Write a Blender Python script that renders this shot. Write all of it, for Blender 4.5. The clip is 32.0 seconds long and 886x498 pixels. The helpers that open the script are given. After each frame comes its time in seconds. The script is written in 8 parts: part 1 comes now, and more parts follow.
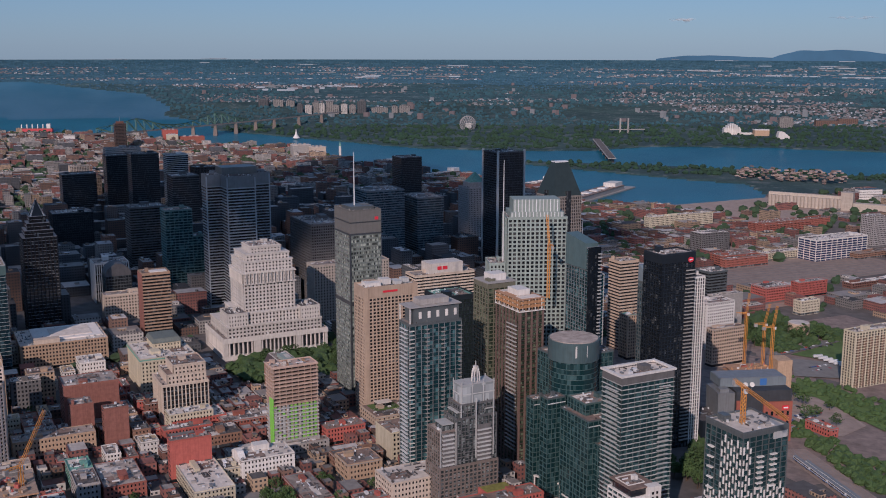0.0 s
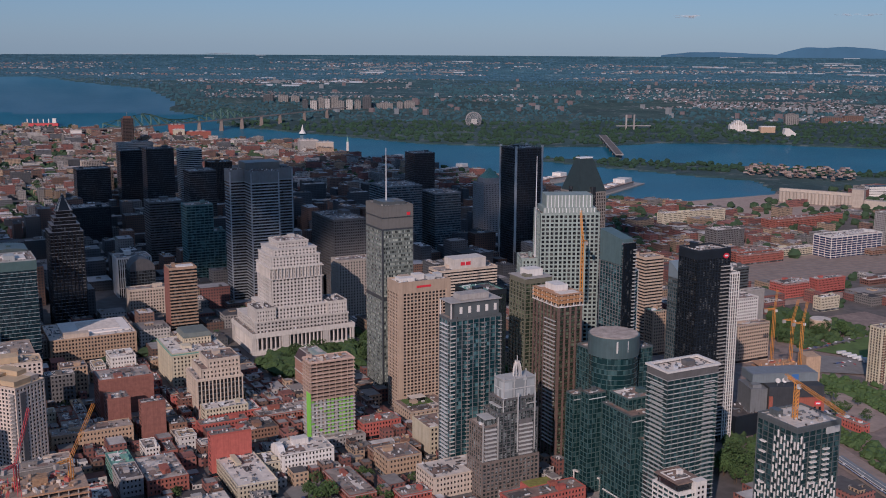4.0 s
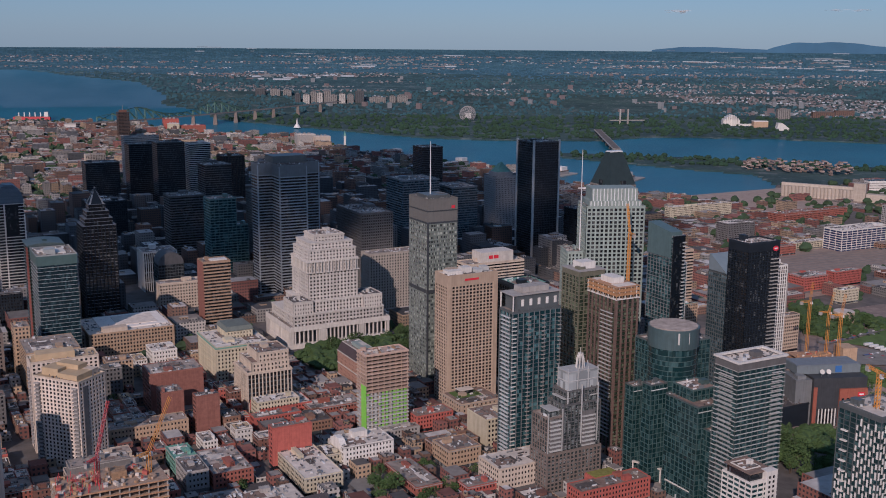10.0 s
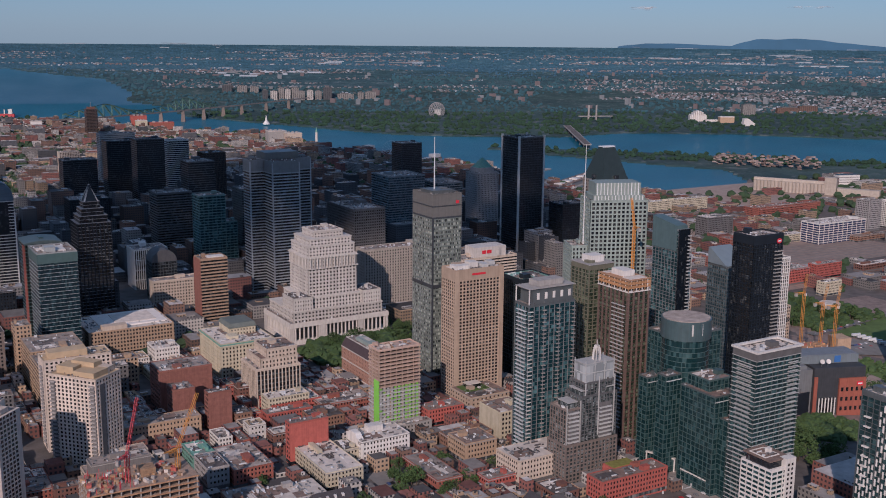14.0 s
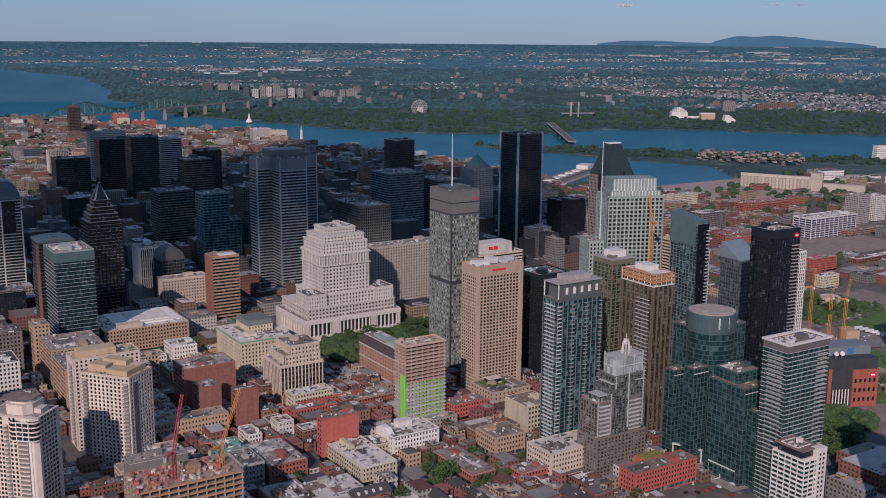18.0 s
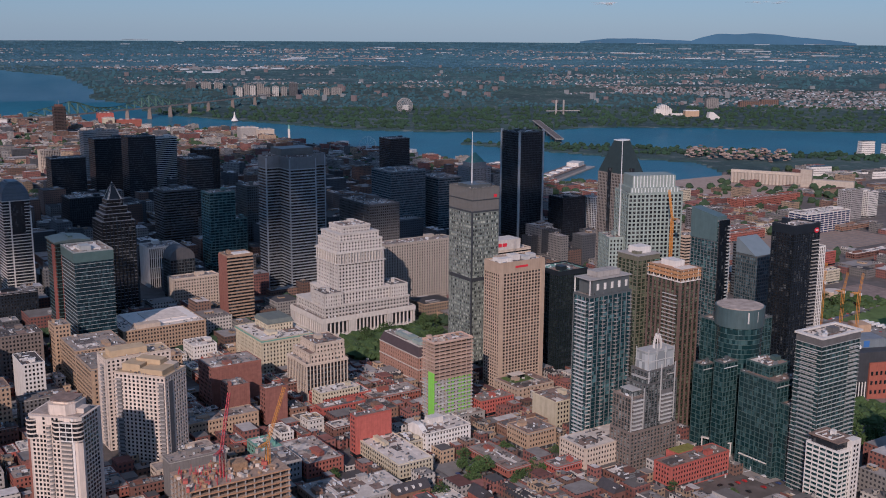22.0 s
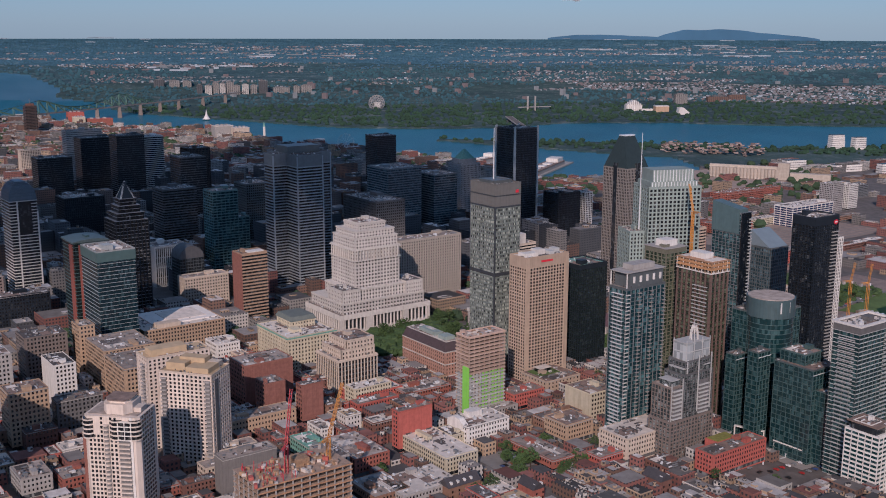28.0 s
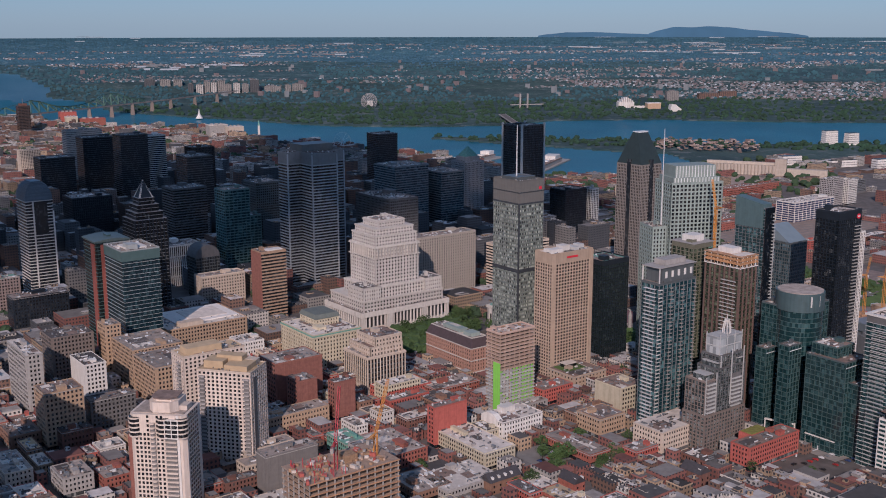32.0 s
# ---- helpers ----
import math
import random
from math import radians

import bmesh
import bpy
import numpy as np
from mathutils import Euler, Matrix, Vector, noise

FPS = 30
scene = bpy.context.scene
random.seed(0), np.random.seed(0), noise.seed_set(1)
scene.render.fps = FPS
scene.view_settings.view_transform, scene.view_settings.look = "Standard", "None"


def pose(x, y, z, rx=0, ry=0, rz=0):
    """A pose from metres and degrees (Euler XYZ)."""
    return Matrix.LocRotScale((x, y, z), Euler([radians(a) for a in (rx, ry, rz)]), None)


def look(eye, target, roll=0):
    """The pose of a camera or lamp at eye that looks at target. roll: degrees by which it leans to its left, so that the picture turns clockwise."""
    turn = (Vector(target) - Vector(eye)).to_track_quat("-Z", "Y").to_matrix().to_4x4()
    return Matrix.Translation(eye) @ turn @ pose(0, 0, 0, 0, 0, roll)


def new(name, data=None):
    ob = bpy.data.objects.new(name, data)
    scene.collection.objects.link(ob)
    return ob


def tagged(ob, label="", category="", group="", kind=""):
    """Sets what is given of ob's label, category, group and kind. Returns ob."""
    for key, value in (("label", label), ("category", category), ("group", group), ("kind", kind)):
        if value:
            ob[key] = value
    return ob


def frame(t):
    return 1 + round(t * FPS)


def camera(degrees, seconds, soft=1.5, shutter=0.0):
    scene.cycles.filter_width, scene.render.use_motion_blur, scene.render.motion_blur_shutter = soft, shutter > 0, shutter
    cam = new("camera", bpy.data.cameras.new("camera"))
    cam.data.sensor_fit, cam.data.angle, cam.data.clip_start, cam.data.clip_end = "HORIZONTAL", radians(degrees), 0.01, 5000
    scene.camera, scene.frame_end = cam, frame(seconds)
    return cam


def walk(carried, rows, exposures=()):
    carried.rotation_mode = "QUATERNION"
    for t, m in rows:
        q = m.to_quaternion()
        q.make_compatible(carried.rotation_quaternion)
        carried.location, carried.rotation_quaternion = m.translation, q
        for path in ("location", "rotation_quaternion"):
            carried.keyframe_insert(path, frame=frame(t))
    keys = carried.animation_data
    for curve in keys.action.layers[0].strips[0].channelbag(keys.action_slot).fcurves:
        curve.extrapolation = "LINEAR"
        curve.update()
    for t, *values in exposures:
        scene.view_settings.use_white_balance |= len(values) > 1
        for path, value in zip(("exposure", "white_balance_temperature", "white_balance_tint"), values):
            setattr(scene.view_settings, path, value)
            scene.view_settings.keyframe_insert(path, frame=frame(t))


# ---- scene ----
cam = camera(45.31, 32.0, soft=1.0)
# seconds; eye x, y, z; yaw, pitch, lean to the right
ROWS = [
    (0, 0.00, 0.00, 335.20, 0.000, -10.733, -0.096),
    (0.5, -3.07, -0.46, 334.94, 0.003, -10.739, -0.117),
    (1, -6.20, -0.61, 334.96, -0.030, -10.765, -0.134),
    (1.5, -10.04, -0.62, 335.07, -0.047, -10.796, -0.159),
    (2, -13.87, -0.55, 334.98, -0.077, -10.814, -0.179),
    (2.5, -18.17, -0.65, 334.97, -0.091, -10.850, -0.198),
    (3, -22.61, -0.94, 335.02, -0.124, -10.872, -0.239),
    (3.5, -27.20, -1.77, 335.04, -0.155, -10.911, -0.262),
    (5.5, -46.97, -2.58, 334.60, -0.184, -11.057, -0.339),
    (6, -51.80, -2.68, 334.30, -0.232, -11.088, -0.352),
    (6.5, -57.00, -3.36, 334.17, -0.411, -11.104, -0.351),
    (7, -61.84, -3.55, 334.25, -0.721, -11.133, -0.370),
    (7.5, -67.57, -3.94, 334.20, -0.947, -11.146, -0.395),
    (8, -72.61, -4.20, 334.24, -1.053, -11.169, -0.417),
    (8.5, -77.90, -4.12, 334.28, -1.073, -11.179, -0.429),
    (9, -82.81, -4.37, 334.21, -1.053, -11.209, -0.427),
    (9.5, -88.13, -4.51, 334.16, -1.245, -11.233, -0.435),
    (10, -93.38, -5.05, 334.16, -1.379, -11.242, -0.452),
    (10.5, -98.67, -5.39, 333.86, -1.622, -11.271, -0.477),
    (11, -103.45, -5.85, 333.67, -1.972, -11.305, -0.503),
    (11.5, -109.08, -6.19, 333.37, -2.278, -11.339, -0.496),
    (12, -114.36, -6.69, 333.32, -2.606, -11.346, -0.487),
    (12.5, -119.97, -6.92, 333.24, -2.996, -11.367, -0.469),
    (13, -124.78, -7.61, 333.40, -3.206, -11.370, -0.462),
    (13.5, -130.68, -8.06, 333.43, -3.470, -11.393, -0.464),
    (14, -135.64, -8.34, 333.26, -3.634, -11.405, -0.490),
    (14.5, -141.27, -8.95, 333.40, -3.906, -11.404, -0.498),
    (16.5, -162.77, -10.72, 333.49, -4.657, -11.471, -0.465),
    (17, -167.98, -11.22, 333.58, -4.805, -11.487, -0.459),
    (17.5, -173.68, -11.21, 333.34, -4.991, -11.512, -0.463),
    (18, -178.88, -11.62, 333.12, -5.171, -11.531, -0.453),
    (18.5, -184.78, -11.68, 333.12, -5.433, -11.547, -0.456),
    (19, -189.80, -11.73, 333.01, -5.607, -11.564, -0.446),
    (19.5, -195.48, -11.89, 332.72, -5.713, -11.569, -0.426),
    (20, -200.81, -11.58, 332.80, -5.856, -11.578, -0.399),
    (20.5, -206.03, -11.61, 332.75, -6.050, -11.587, -0.375),
    (21, -211.41, -11.79, 332.73, -6.156, -11.596, -0.351),
    (21.5, -216.47, -11.64, 332.89, -6.336, -11.617, -0.348),
    (22, -221.66, -11.25, 332.86, -6.549, -11.619, -0.347),
    (22.5, -227.64, -11.24, 332.88, -6.804, -11.623, -0.355),
    (23, -233.07, -11.74, 333.20, -7.037, -11.629, -0.371),
    (23.5, -238.88, -11.98, 333.71, -7.286, -11.651, -0.353),
    (24, -243.86, -11.96, 333.78, -7.488, -11.662, -0.343),
    (24.5, -249.19, -11.07, 333.53, -7.652, -11.686, -0.310),
    (25, -253.98, -10.86, 333.55, -7.863, -11.698, -0.272),
    (25.5, -259.16, -10.73, 333.73, -8.053, -11.718, -0.222),
    (27.5, -278.86, -10.11, 333.16, -8.694, -11.769, -0.151),
    (28, -284.05, -10.43, 332.91, -8.904, -11.776, -0.170),
    (28.5, -289.36, -10.19, 332.68, -9.151, -11.782, -0.175),
    (29, -294.06, -10.04, 332.50, -9.336, -11.801, -0.152),
    (29.5, -298.85, -9.80, 332.35, -9.508, -11.804, -0.111),
    (30, -303.58, -9.81, 332.59, -9.592, -11.818, -0.069),
    (30.5, -308.75, -9.82, 332.71, -9.639, -11.841, -0.048),
    (31, -313.39, -9.57, 332.89, -9.649, -11.864, -0.037),
    (31.5, -317.80, -8.95, 332.83, -9.686, -11.866, -0.010),
    (32, -322.56, -7.50, 332.26, -9.819, -11.868, 0.045),
]


def flown(x, y, z, yaw, pitch, lean):
    """The drone's pose at a row of the path."""
    a, b = radians(yaw), radians(pitch)
    ahead = Vector((-math.sin(a) * math.cos(b), math.cos(a) * math.cos(b), math.sin(b)))
    return look((x, y, z), Vector((x, y, z)) + ahead, -lean)


walk(cam, [(row[0], flown(*row[1:])) for row in ROWS], ((0, -0.03, 4900, 14), (1, -0.09, 4900, 14), (5.5, -0.05, 4900, 14), (8, -0.08, 4900, 14), (12, -0.06, 4900, 14), (18, 0.03, 4900, 14), (32, 0.06, 4900, 14)))

# ---- light ----
SUN_LOW, SUN_SIDE = radians(27.0), radians(18.0)   # height of the sun; its place left of straight behind the first view
world = bpy.data.worlds.new("evening_sky")
scene.world = world
world.use_nodes = True
sky = world.node_tree.nodes.new("ShaderNodeTexSky")
sky.sky_type, sky.sun_disc = "NISHITA", False
sky.sun_elevation, sky.sun_rotation = SUN_LOW, math.pi + SUN_SIDE
sky.air_density, sky.dust_density, sky.ozone_density = 1.0, 0.2, 4.0
hazy = world.node_tree.nodes.new("ShaderNodeMix")
hazy.data_type, hazy.blend_type = "RGBA", "ADD"
hazy.inputs[0].default_value = 1.0
thin = world.node_tree.nodes.new("ShaderNodeVectorMath")
thin.operation = "SCALE"
thin.inputs[3].default_value = 0.030
world.node_tree.links.new(sky.outputs[0], thin.inputs[0])
world.node_tree.links.new(thin.outputs[0], hazy.inputs[6])
hazy.inputs[7].default_value = (0.108, 0.135, 0.160, 1)   # veil of summer haze
world.node_tree.links.new(hazy.outputs[2], world.node_tree.nodes["Background"].inputs[0])
world.node_tree.nodes["Background"].inputs[1].default_value = 1.0
lamp = bpy.data.lights.new("sun", "SUN")
lamp.energy, lamp.angle, lamp.color = 3.72, radians(0.5), (1.0, 0.69, 0.46)
sun = new("sun", lamp)
TO_SUN = Vector((-math.sin(SUN_SIDE) * math.cos(SUN_LOW), -math.cos(SUN_SIDE) * math.cos(SUN_LOW), math.sin(SUN_LOW)))
sun.matrix_world = look(TO_SUN * 900, (0, 0, 0))

# ---- materials ----


def tree_of(name):
    m = bpy.data.materials.new(name)
    m.use_nodes = True
    return m, m.node_tree.nodes, m.node_tree.links, m.node_tree.nodes["Principled BSDF"]


def mixed(nodes, links, kind, fac, a, b):
    n = nodes.new("ShaderNodeMix")
    n.data_type, n.blend_type = "RGBA", kind
    for socket, value in ((n.inputs[0], fac), (n.inputs[6], a), (n.inputs[7], b)):
        if hasattr(value, "is_linked"):
            links.new(value, socket)
        else:
            socket.default_value = value
    return n.outputs[2]


def ramped(nodes, links, value, low, high, a=0.0, b=1.0):
    n = nodes.new("ShaderNodeMapRange")
    n.inputs[1].default_value, n.inputs[2].default_value = low, high
    n.inputs[3].default_value, n.inputs[4].default_value = a, b
    links.new(value, n.inputs[0])
    return n.outputs[0]


def noised(nodes, links, where, scale, detail=3.0, rough=0.6):
    n = nodes.new("ShaderNodeTexNoise")
    n.inputs["Scale"].default_value, n.inputs["Detail"].default_value, n.inputs["Roughness"].default_value = scale, detail, rough
    links.new(where, n.inputs["Vector"])
    return n.outputs["Fac"]


def solid(name, col, rough=0.8, vary=0.25, size=6.0, metal=0.0, bump=0.0, each=0.12, streak=True):
    """Wall, roof or ground stuff: patches of about size metres, fine grain, rain streaks, and a tone of its own for each object."""
    m, nodes, links, bsdf = tree_of(name)
    where = nodes.new("ShaderNodeTexCoord").outputs["Object"]
    big = noised(nodes, links, where, 1.0 / size, 4.0)
    fine = noised(nodes, links, where, 6.0 / size, 3.0)
    c = (*col, 1.0)
    dark = tuple(v * (1 - vary) for v in col) + (1.0,)
    lite = tuple(min(1.0, v * (1 + vary)) for v in col) + (1.0,)
    out = mixed(nodes, links, "MIX", ramped(nodes, links, big, 0.3, 0.7), dark, lite)
    out = mixed(nodes, links, "MIX", ramped(nodes, links, fine, 0.25, 0.75, 0.0, 0.5), out, c)
    if streak:
        s = nodes.new("ShaderNodeMapping")
        s.inputs["Scale"].default_value = (0.9, 0.9, 0.03)
        links.new(where, s.inputs["Vector"])
        run = noised(nodes, links, s.outputs[0], 1.0, 2.0)
        out = mixed(nodes, links, "MULTIPLY", ramped(nodes, links, run, 0.45, 0.8, 0.0, 0.45), out, (0.55, 0.52, 0.5, 1))
    tone = ramped(nodes, links, nodes.new("ShaderNodeObjectInfo").outputs["Random"], 0, 1, 1 - each, 1 + each)
    hsv = nodes.new("ShaderNodeHueSaturation")
    links.new(tone, hsv.inputs["Value"])
    links.new(out, hsv.inputs["Color"])
    links.new(hsv.outputs[0], bsdf.inputs["Base Color"])
    bsdf.inputs["Roughness"].default_value, bsdf.inputs["Metallic"].default_value = rough, metal
    if bump:
        b = nodes.new("ShaderNodeBump")
        b.inputs["Distance"].default_value, b.inputs["Strength"].default_value = bump, 0.6
        links.new(fine, b.inputs["Height"])
        links.new(b.outputs[0], bsdf.inputs["Normal"])
    return m


def glazed(name, dark, lite, cell=(1.6, 1.6, 3.4), share=0.35, rough=0.12, metal=0.0):
    """Panes that differ one by one: blinds up and down, lit and unlit rooms, slightly uneven glass."""
    m, nodes, links, bsdf = tree_of(name)
    where = nodes.new("ShaderNodeTexCoord").outputs["Object"]
    snap = nodes.new("ShaderNodeVectorMath")
    snap.operation = "SNAP"
    snap.inputs[1].default_value = cell
    links.new(where, snap.inputs[0])
    cast = nodes.new("ShaderNodeTexWhiteNoise")
    cast.noise_dimensions = "3D"
    links.new(snap.outputs[0], cast.inputs["Vector"])
    big = noised(nodes, links, where, 0.05, 2.0)
    add = nodes.new("ShaderNodeMath")
    add.operation = "MULTIPLY_ADD"
    add.inputs[1].default_value = 0.3
    links.new(big, add.inputs[0])
    links.new(cast.outputs["Value"], add.inputs[2])
    f = ramped(nodes, links, add.outputs[0], 1.15 - share, 1.33 - share * 0.3)
    out = mixed(nodes, links, "MIX", f, (*dark, 1.0), (*lite, 1.0))
    links.new(out, bsdf.inputs["Base Color"])
    links.new(ramped(nodes, links, cast.outputs["Value"], 0, 1, rough, rough + 0.15), bsdf.inputs["Roughness"])
    bsdf.inputs["Metallic"].default_value = metal
    bsdf.inputs["Specular IOR Level"].default_value = 0.7
    return m


BRICK_RED = solid("red_brick", (0.30, 0.105, 0.075), 0.9, 0.25, 3.0)
BRICK_DARK = solid("dark_brick", (0.17, 0.085, 0.065), 0.9, 0.25, 3.0)
BRICK_RUST = solid("rust_brick", (0.25, 0.11, 0.085), 0.9, 0.25, 3.0)
BRICK_BROWN = solid("brown_brick", (0.24, 0.14, 0.095), 0.9, 0.25, 3.0)
BRICK_TAN = solid("tan_brick", (0.42, 0.30, 0.20), 0.9, 0.2, 3.0)
BRICK_PAINT = solid("painted_red_brick", (0.40, 0.11, 0.085), 0.8, 0.2, 3.0)
STONE_PALE = solid("pale_limestone", (0.55, 0.515, 0.475), 0.85, 0.14, 5.0)
STONE_CREAM = solid("cream_stone", (0.56, 0.50, 0.37), 0.85, 0.15, 5.0)
STONE_GREY = solid("grey_stone", (0.34, 0.32, 0.31), 0.85, 0.2, 4.0)
CONC = solid("concrete", (0.36, 0.34, 0.32), 0.9, 0.2, 4.0)
CONC_WARM = solid("warm_concrete", (0.46, 0.355, 0.265), 0.9, 0.12, 6.0)
CONC_DARK = solid("dark_concrete", (0.14, 0.135, 0.135), 0.85, 0.2, 5.0)
WHITE = solid("white_render", (0.70, 0.67, 0.63), 0.75, 0.1, 5.0)
WHITE_METAL = solid("white_metal", (0.66, 0.67, 0.68), 0.5, 0.08, 5.0)
BEIGE = solid("beige_render", (0.56, 0.47, 0.38), 0.85, 0.14, 5.0)
BLACK_METAL = solid("black_metal", (0.050, 0.055, 0.063), 0.4, 0.3, 8.0, streak=False)
NAVY_METAL = solid("navy_black_metal", (0.014, 0.019, 0.027), 0.5, 0.3, 8.0, streak=False)
GLASS_NIGHT = glazed("night_glass", (0.008, 0.012, 0.018), (0.22, 0.23, 0.23), (1.6, 1.6, 3.1), 0.14)
BRONZE = solid("bronze_metal", (0.085, 0.06, 0.05), 0.45, 0.25, 8.0, 0.3, streak=False)
GREY_METAL = solid("grey_metal", (0.24, 0.25, 0.26), 0.5, 0.15, 6.0, 0.3)
SLATE = solid("slate_metal", (0.13, 0.145, 0.15), 0.45, 0.15, 6.0, 0.3)
COPPER = solid("green_copper", (0.17, 0.33, 0.27), 0.75, 0.25, 3.0)
BALCONY_GREY = solid("pale_grey_balcony", (0.47, 0.47, 0.46), 0.7, 0.15, 5.0)
GREEN_PANEL = solid("green_marble_panel", (0.29, 0.345, 0.32), 0.6, 0.12, 5.0)
LIME = solid("lime_sheathing", (0.27, 0.62, 0.08), 0.7, 0.08, 6.0)
ROOF_GRAVEL = solid("gravel_roof", (0.32, 0.27, 0.235), 0.95, 0.42, 5.0, streak=False, each=0.25)
ROOF_TAR = solid("tar_roof", (0.10, 0.088, 0.085), 0.9, 0.42, 5.0, streak=False, each=0.3)
ROOF_PALE = solid("white_membrane_roof", (0.62, 0.555, 0.49), 0.85, 0.24, 6.0, streak=False)
ROOF_TAN = solid("tan_membrane_roof", (0.46, 0.35, 0.22), 0.9, 0.15, 6.0, streak=False)
ROOF_BROWN = solid("brown_roof", (0.23, 0.165, 0.135), 0.9, 0.42, 5.0, streak=False)
ORANGE = solid("orange_formwork", (0.55, 0.30, 0.14), 0.8, 0.3, 3.0)
CRANE_YELLOW = solid("crane_yellow", (0.60, 0.27, 0.05), 0.6, 0.1, 3.0, streak=False)
CRANE_RED = solid("crane_red", (0.50, 0.06, 0.07), 0.6, 0.1, 3.0, streak=False)
ORANGE_TIMBER = solid("orange_formwork_timber", (0.42, 0.245, 0.14), 0.9, 0.3, 2.0)
TIMBER = solid("raw_timber", (0.34, 0.22, 0.13), 0.9, 0.3, 2.0)
SIGN_RED = solid("sign_red", (0.62, 0.03, 0.05), 0.5, 0.05, 2.0, streak=False, each=0.0)
SIGN_WHITE = solid("sign_white", (0.8, 0.8, 0.8), 0.5, 0.05, 2.0, streak=False, each=0.0)
SIGN_BLUE = solid("sign_blue", (0.06, 0.16, 0.42), 0.5, 0.05, 2.0, streak=False, each=0.0)
ASPHALT = solid("asphalt", (0.120, 0.106, 0.098), 0.92, 0.4, 14.0, streak=False, each=0.0)
PAVING = solid("concrete_paving", (0.20, 0.19, 0.18), 0.92, 0.2, 8.0, streak=False)
GRASS = solid("grass", (0.095, 0.145, 0.035), 0.95, 0.35, 12.0, streak=False)
RAIL_GRAVEL = solid("rail_ballast", (0.31, 0.24, 0.20), 0.95, 0.25, 10.0, streak=False)
BARK = solid("bark", (0.09, 0.065, 0.045), 0.95, 0.3, 1.0)
LEAF = solid("leaf", (0.055, 0.095, 0.026), 0.8, 0.45, 1.2, streak=False, each=0.3)
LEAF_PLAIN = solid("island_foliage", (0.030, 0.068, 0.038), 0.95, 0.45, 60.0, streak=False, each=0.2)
# Far foliage: distance haze mixed into the leaf colour, bluer farther out.
LEAF_HAZED = solid("hazed_plain_foliage", (0.032, 0.078, 0.098), 0.95, 0.4, 60.0, streak=False, each=0.2)
LEAF_HAZED_FAR = solid("hazed_horizon_foliage", (0.050, 0.120, 0.190), 0.95, 0.3, 60.0, streak=False, each=0.2)
LEAF_FAR = solid("far_foliage", (0.038, 0.066, 0.03), 0.95, 0.4, 40.0, streak=False, each=0.2)

GLASS_DARK = glazed("dark_glass", (0.012, 0.014, 0.018), (0.11, 0.11, 0.11), share=0.3)
GLASS_BLUE = glazed("blue_glass", (0.022, 0.045, 0.06), (0.17, 0.24, 0.28), share=0.45)
GLASS_TEAL = glazed("teal_glass", (0.012, 0.038, 0.048), (0.13, 0.25, 0.27), (2.35, 2.35, 3.05), 0.40)
GLASS_GREEN = glazed("green_glass", (0.011, 0.034, 0.039), (0.065, 0.125, 0.132), (2.0, 2.0, 3.7), 0.42)
GLASS_GREY = glazed("grey_glass", (0.05, 0.055, 0.06), (0.30, 0.31, 0.31), share=0.5)
GLASS_OFFICE = glazed("office_glass", (0.05, 0.060, 0.057), (0.46, 0.50, 0.44), (1.55, 1.55, 3.707), 0.80)
GLASS_OLIVE = glazed("olive_glass", (0.028, 0.042, 0.030), (0.19, 0.22, 0.15), share=0.5)
GLASS_DEEP = glazed("deep_green_glass", (0.014, 0.022, 0.023), (0.045, 0.06, 0.06), (1.5, 1.5, 3.6), 0.3)
GLASS_NAVY = glazed("navy_teal_glass", (0.010, 0.024, 0.034), (0.06, 0.11, 0.13), (1.5, 1.5, 3.7), 0.35)
GLASS_SMOKE = glazed("smoke_glass", (0.035, 0.045, 0.048), (0.30, 0.33, 0.33), (1.6, 1.6, 3.1), 0.5)
GREEN_SPANDREL = solid("green_spandrel", (0.070, 0.112, 0.112), 0.4, 0.15, 6.0, streak=False)
CROWN_GLASS = glazed("pale_crown_glass", (0.26, 0.28, 0.29), (0.50, 0.53, 0.54), (3.0, 3.0, 6.5), 0.7)
BLUSH_BRICK = solid("dusky_pink_stone", (0.25, 0.195, 0.175), 0.9, 0.2, 4.0)
PEWTER = solid("pewter_metal", (0.15, 0.152, 0.155), 0.5, 0.15, 5.0, 0.2)
BROWN_STONE = solid("brown_grey_stone", (0.20, 0.165, 0.145), 0.85, 0.2, 4.0)
BLUSH_STONE = solid("blush_stone", (0.65, 0.56, 0.485), 0.85, 0.1, 5.0)
GLASS_BLACK = glazed("black_glass", (0.020, 0.024, 0.030), (0.13, 0.14, 0.15), (1.7, 1.7, 3.2), 0.17)


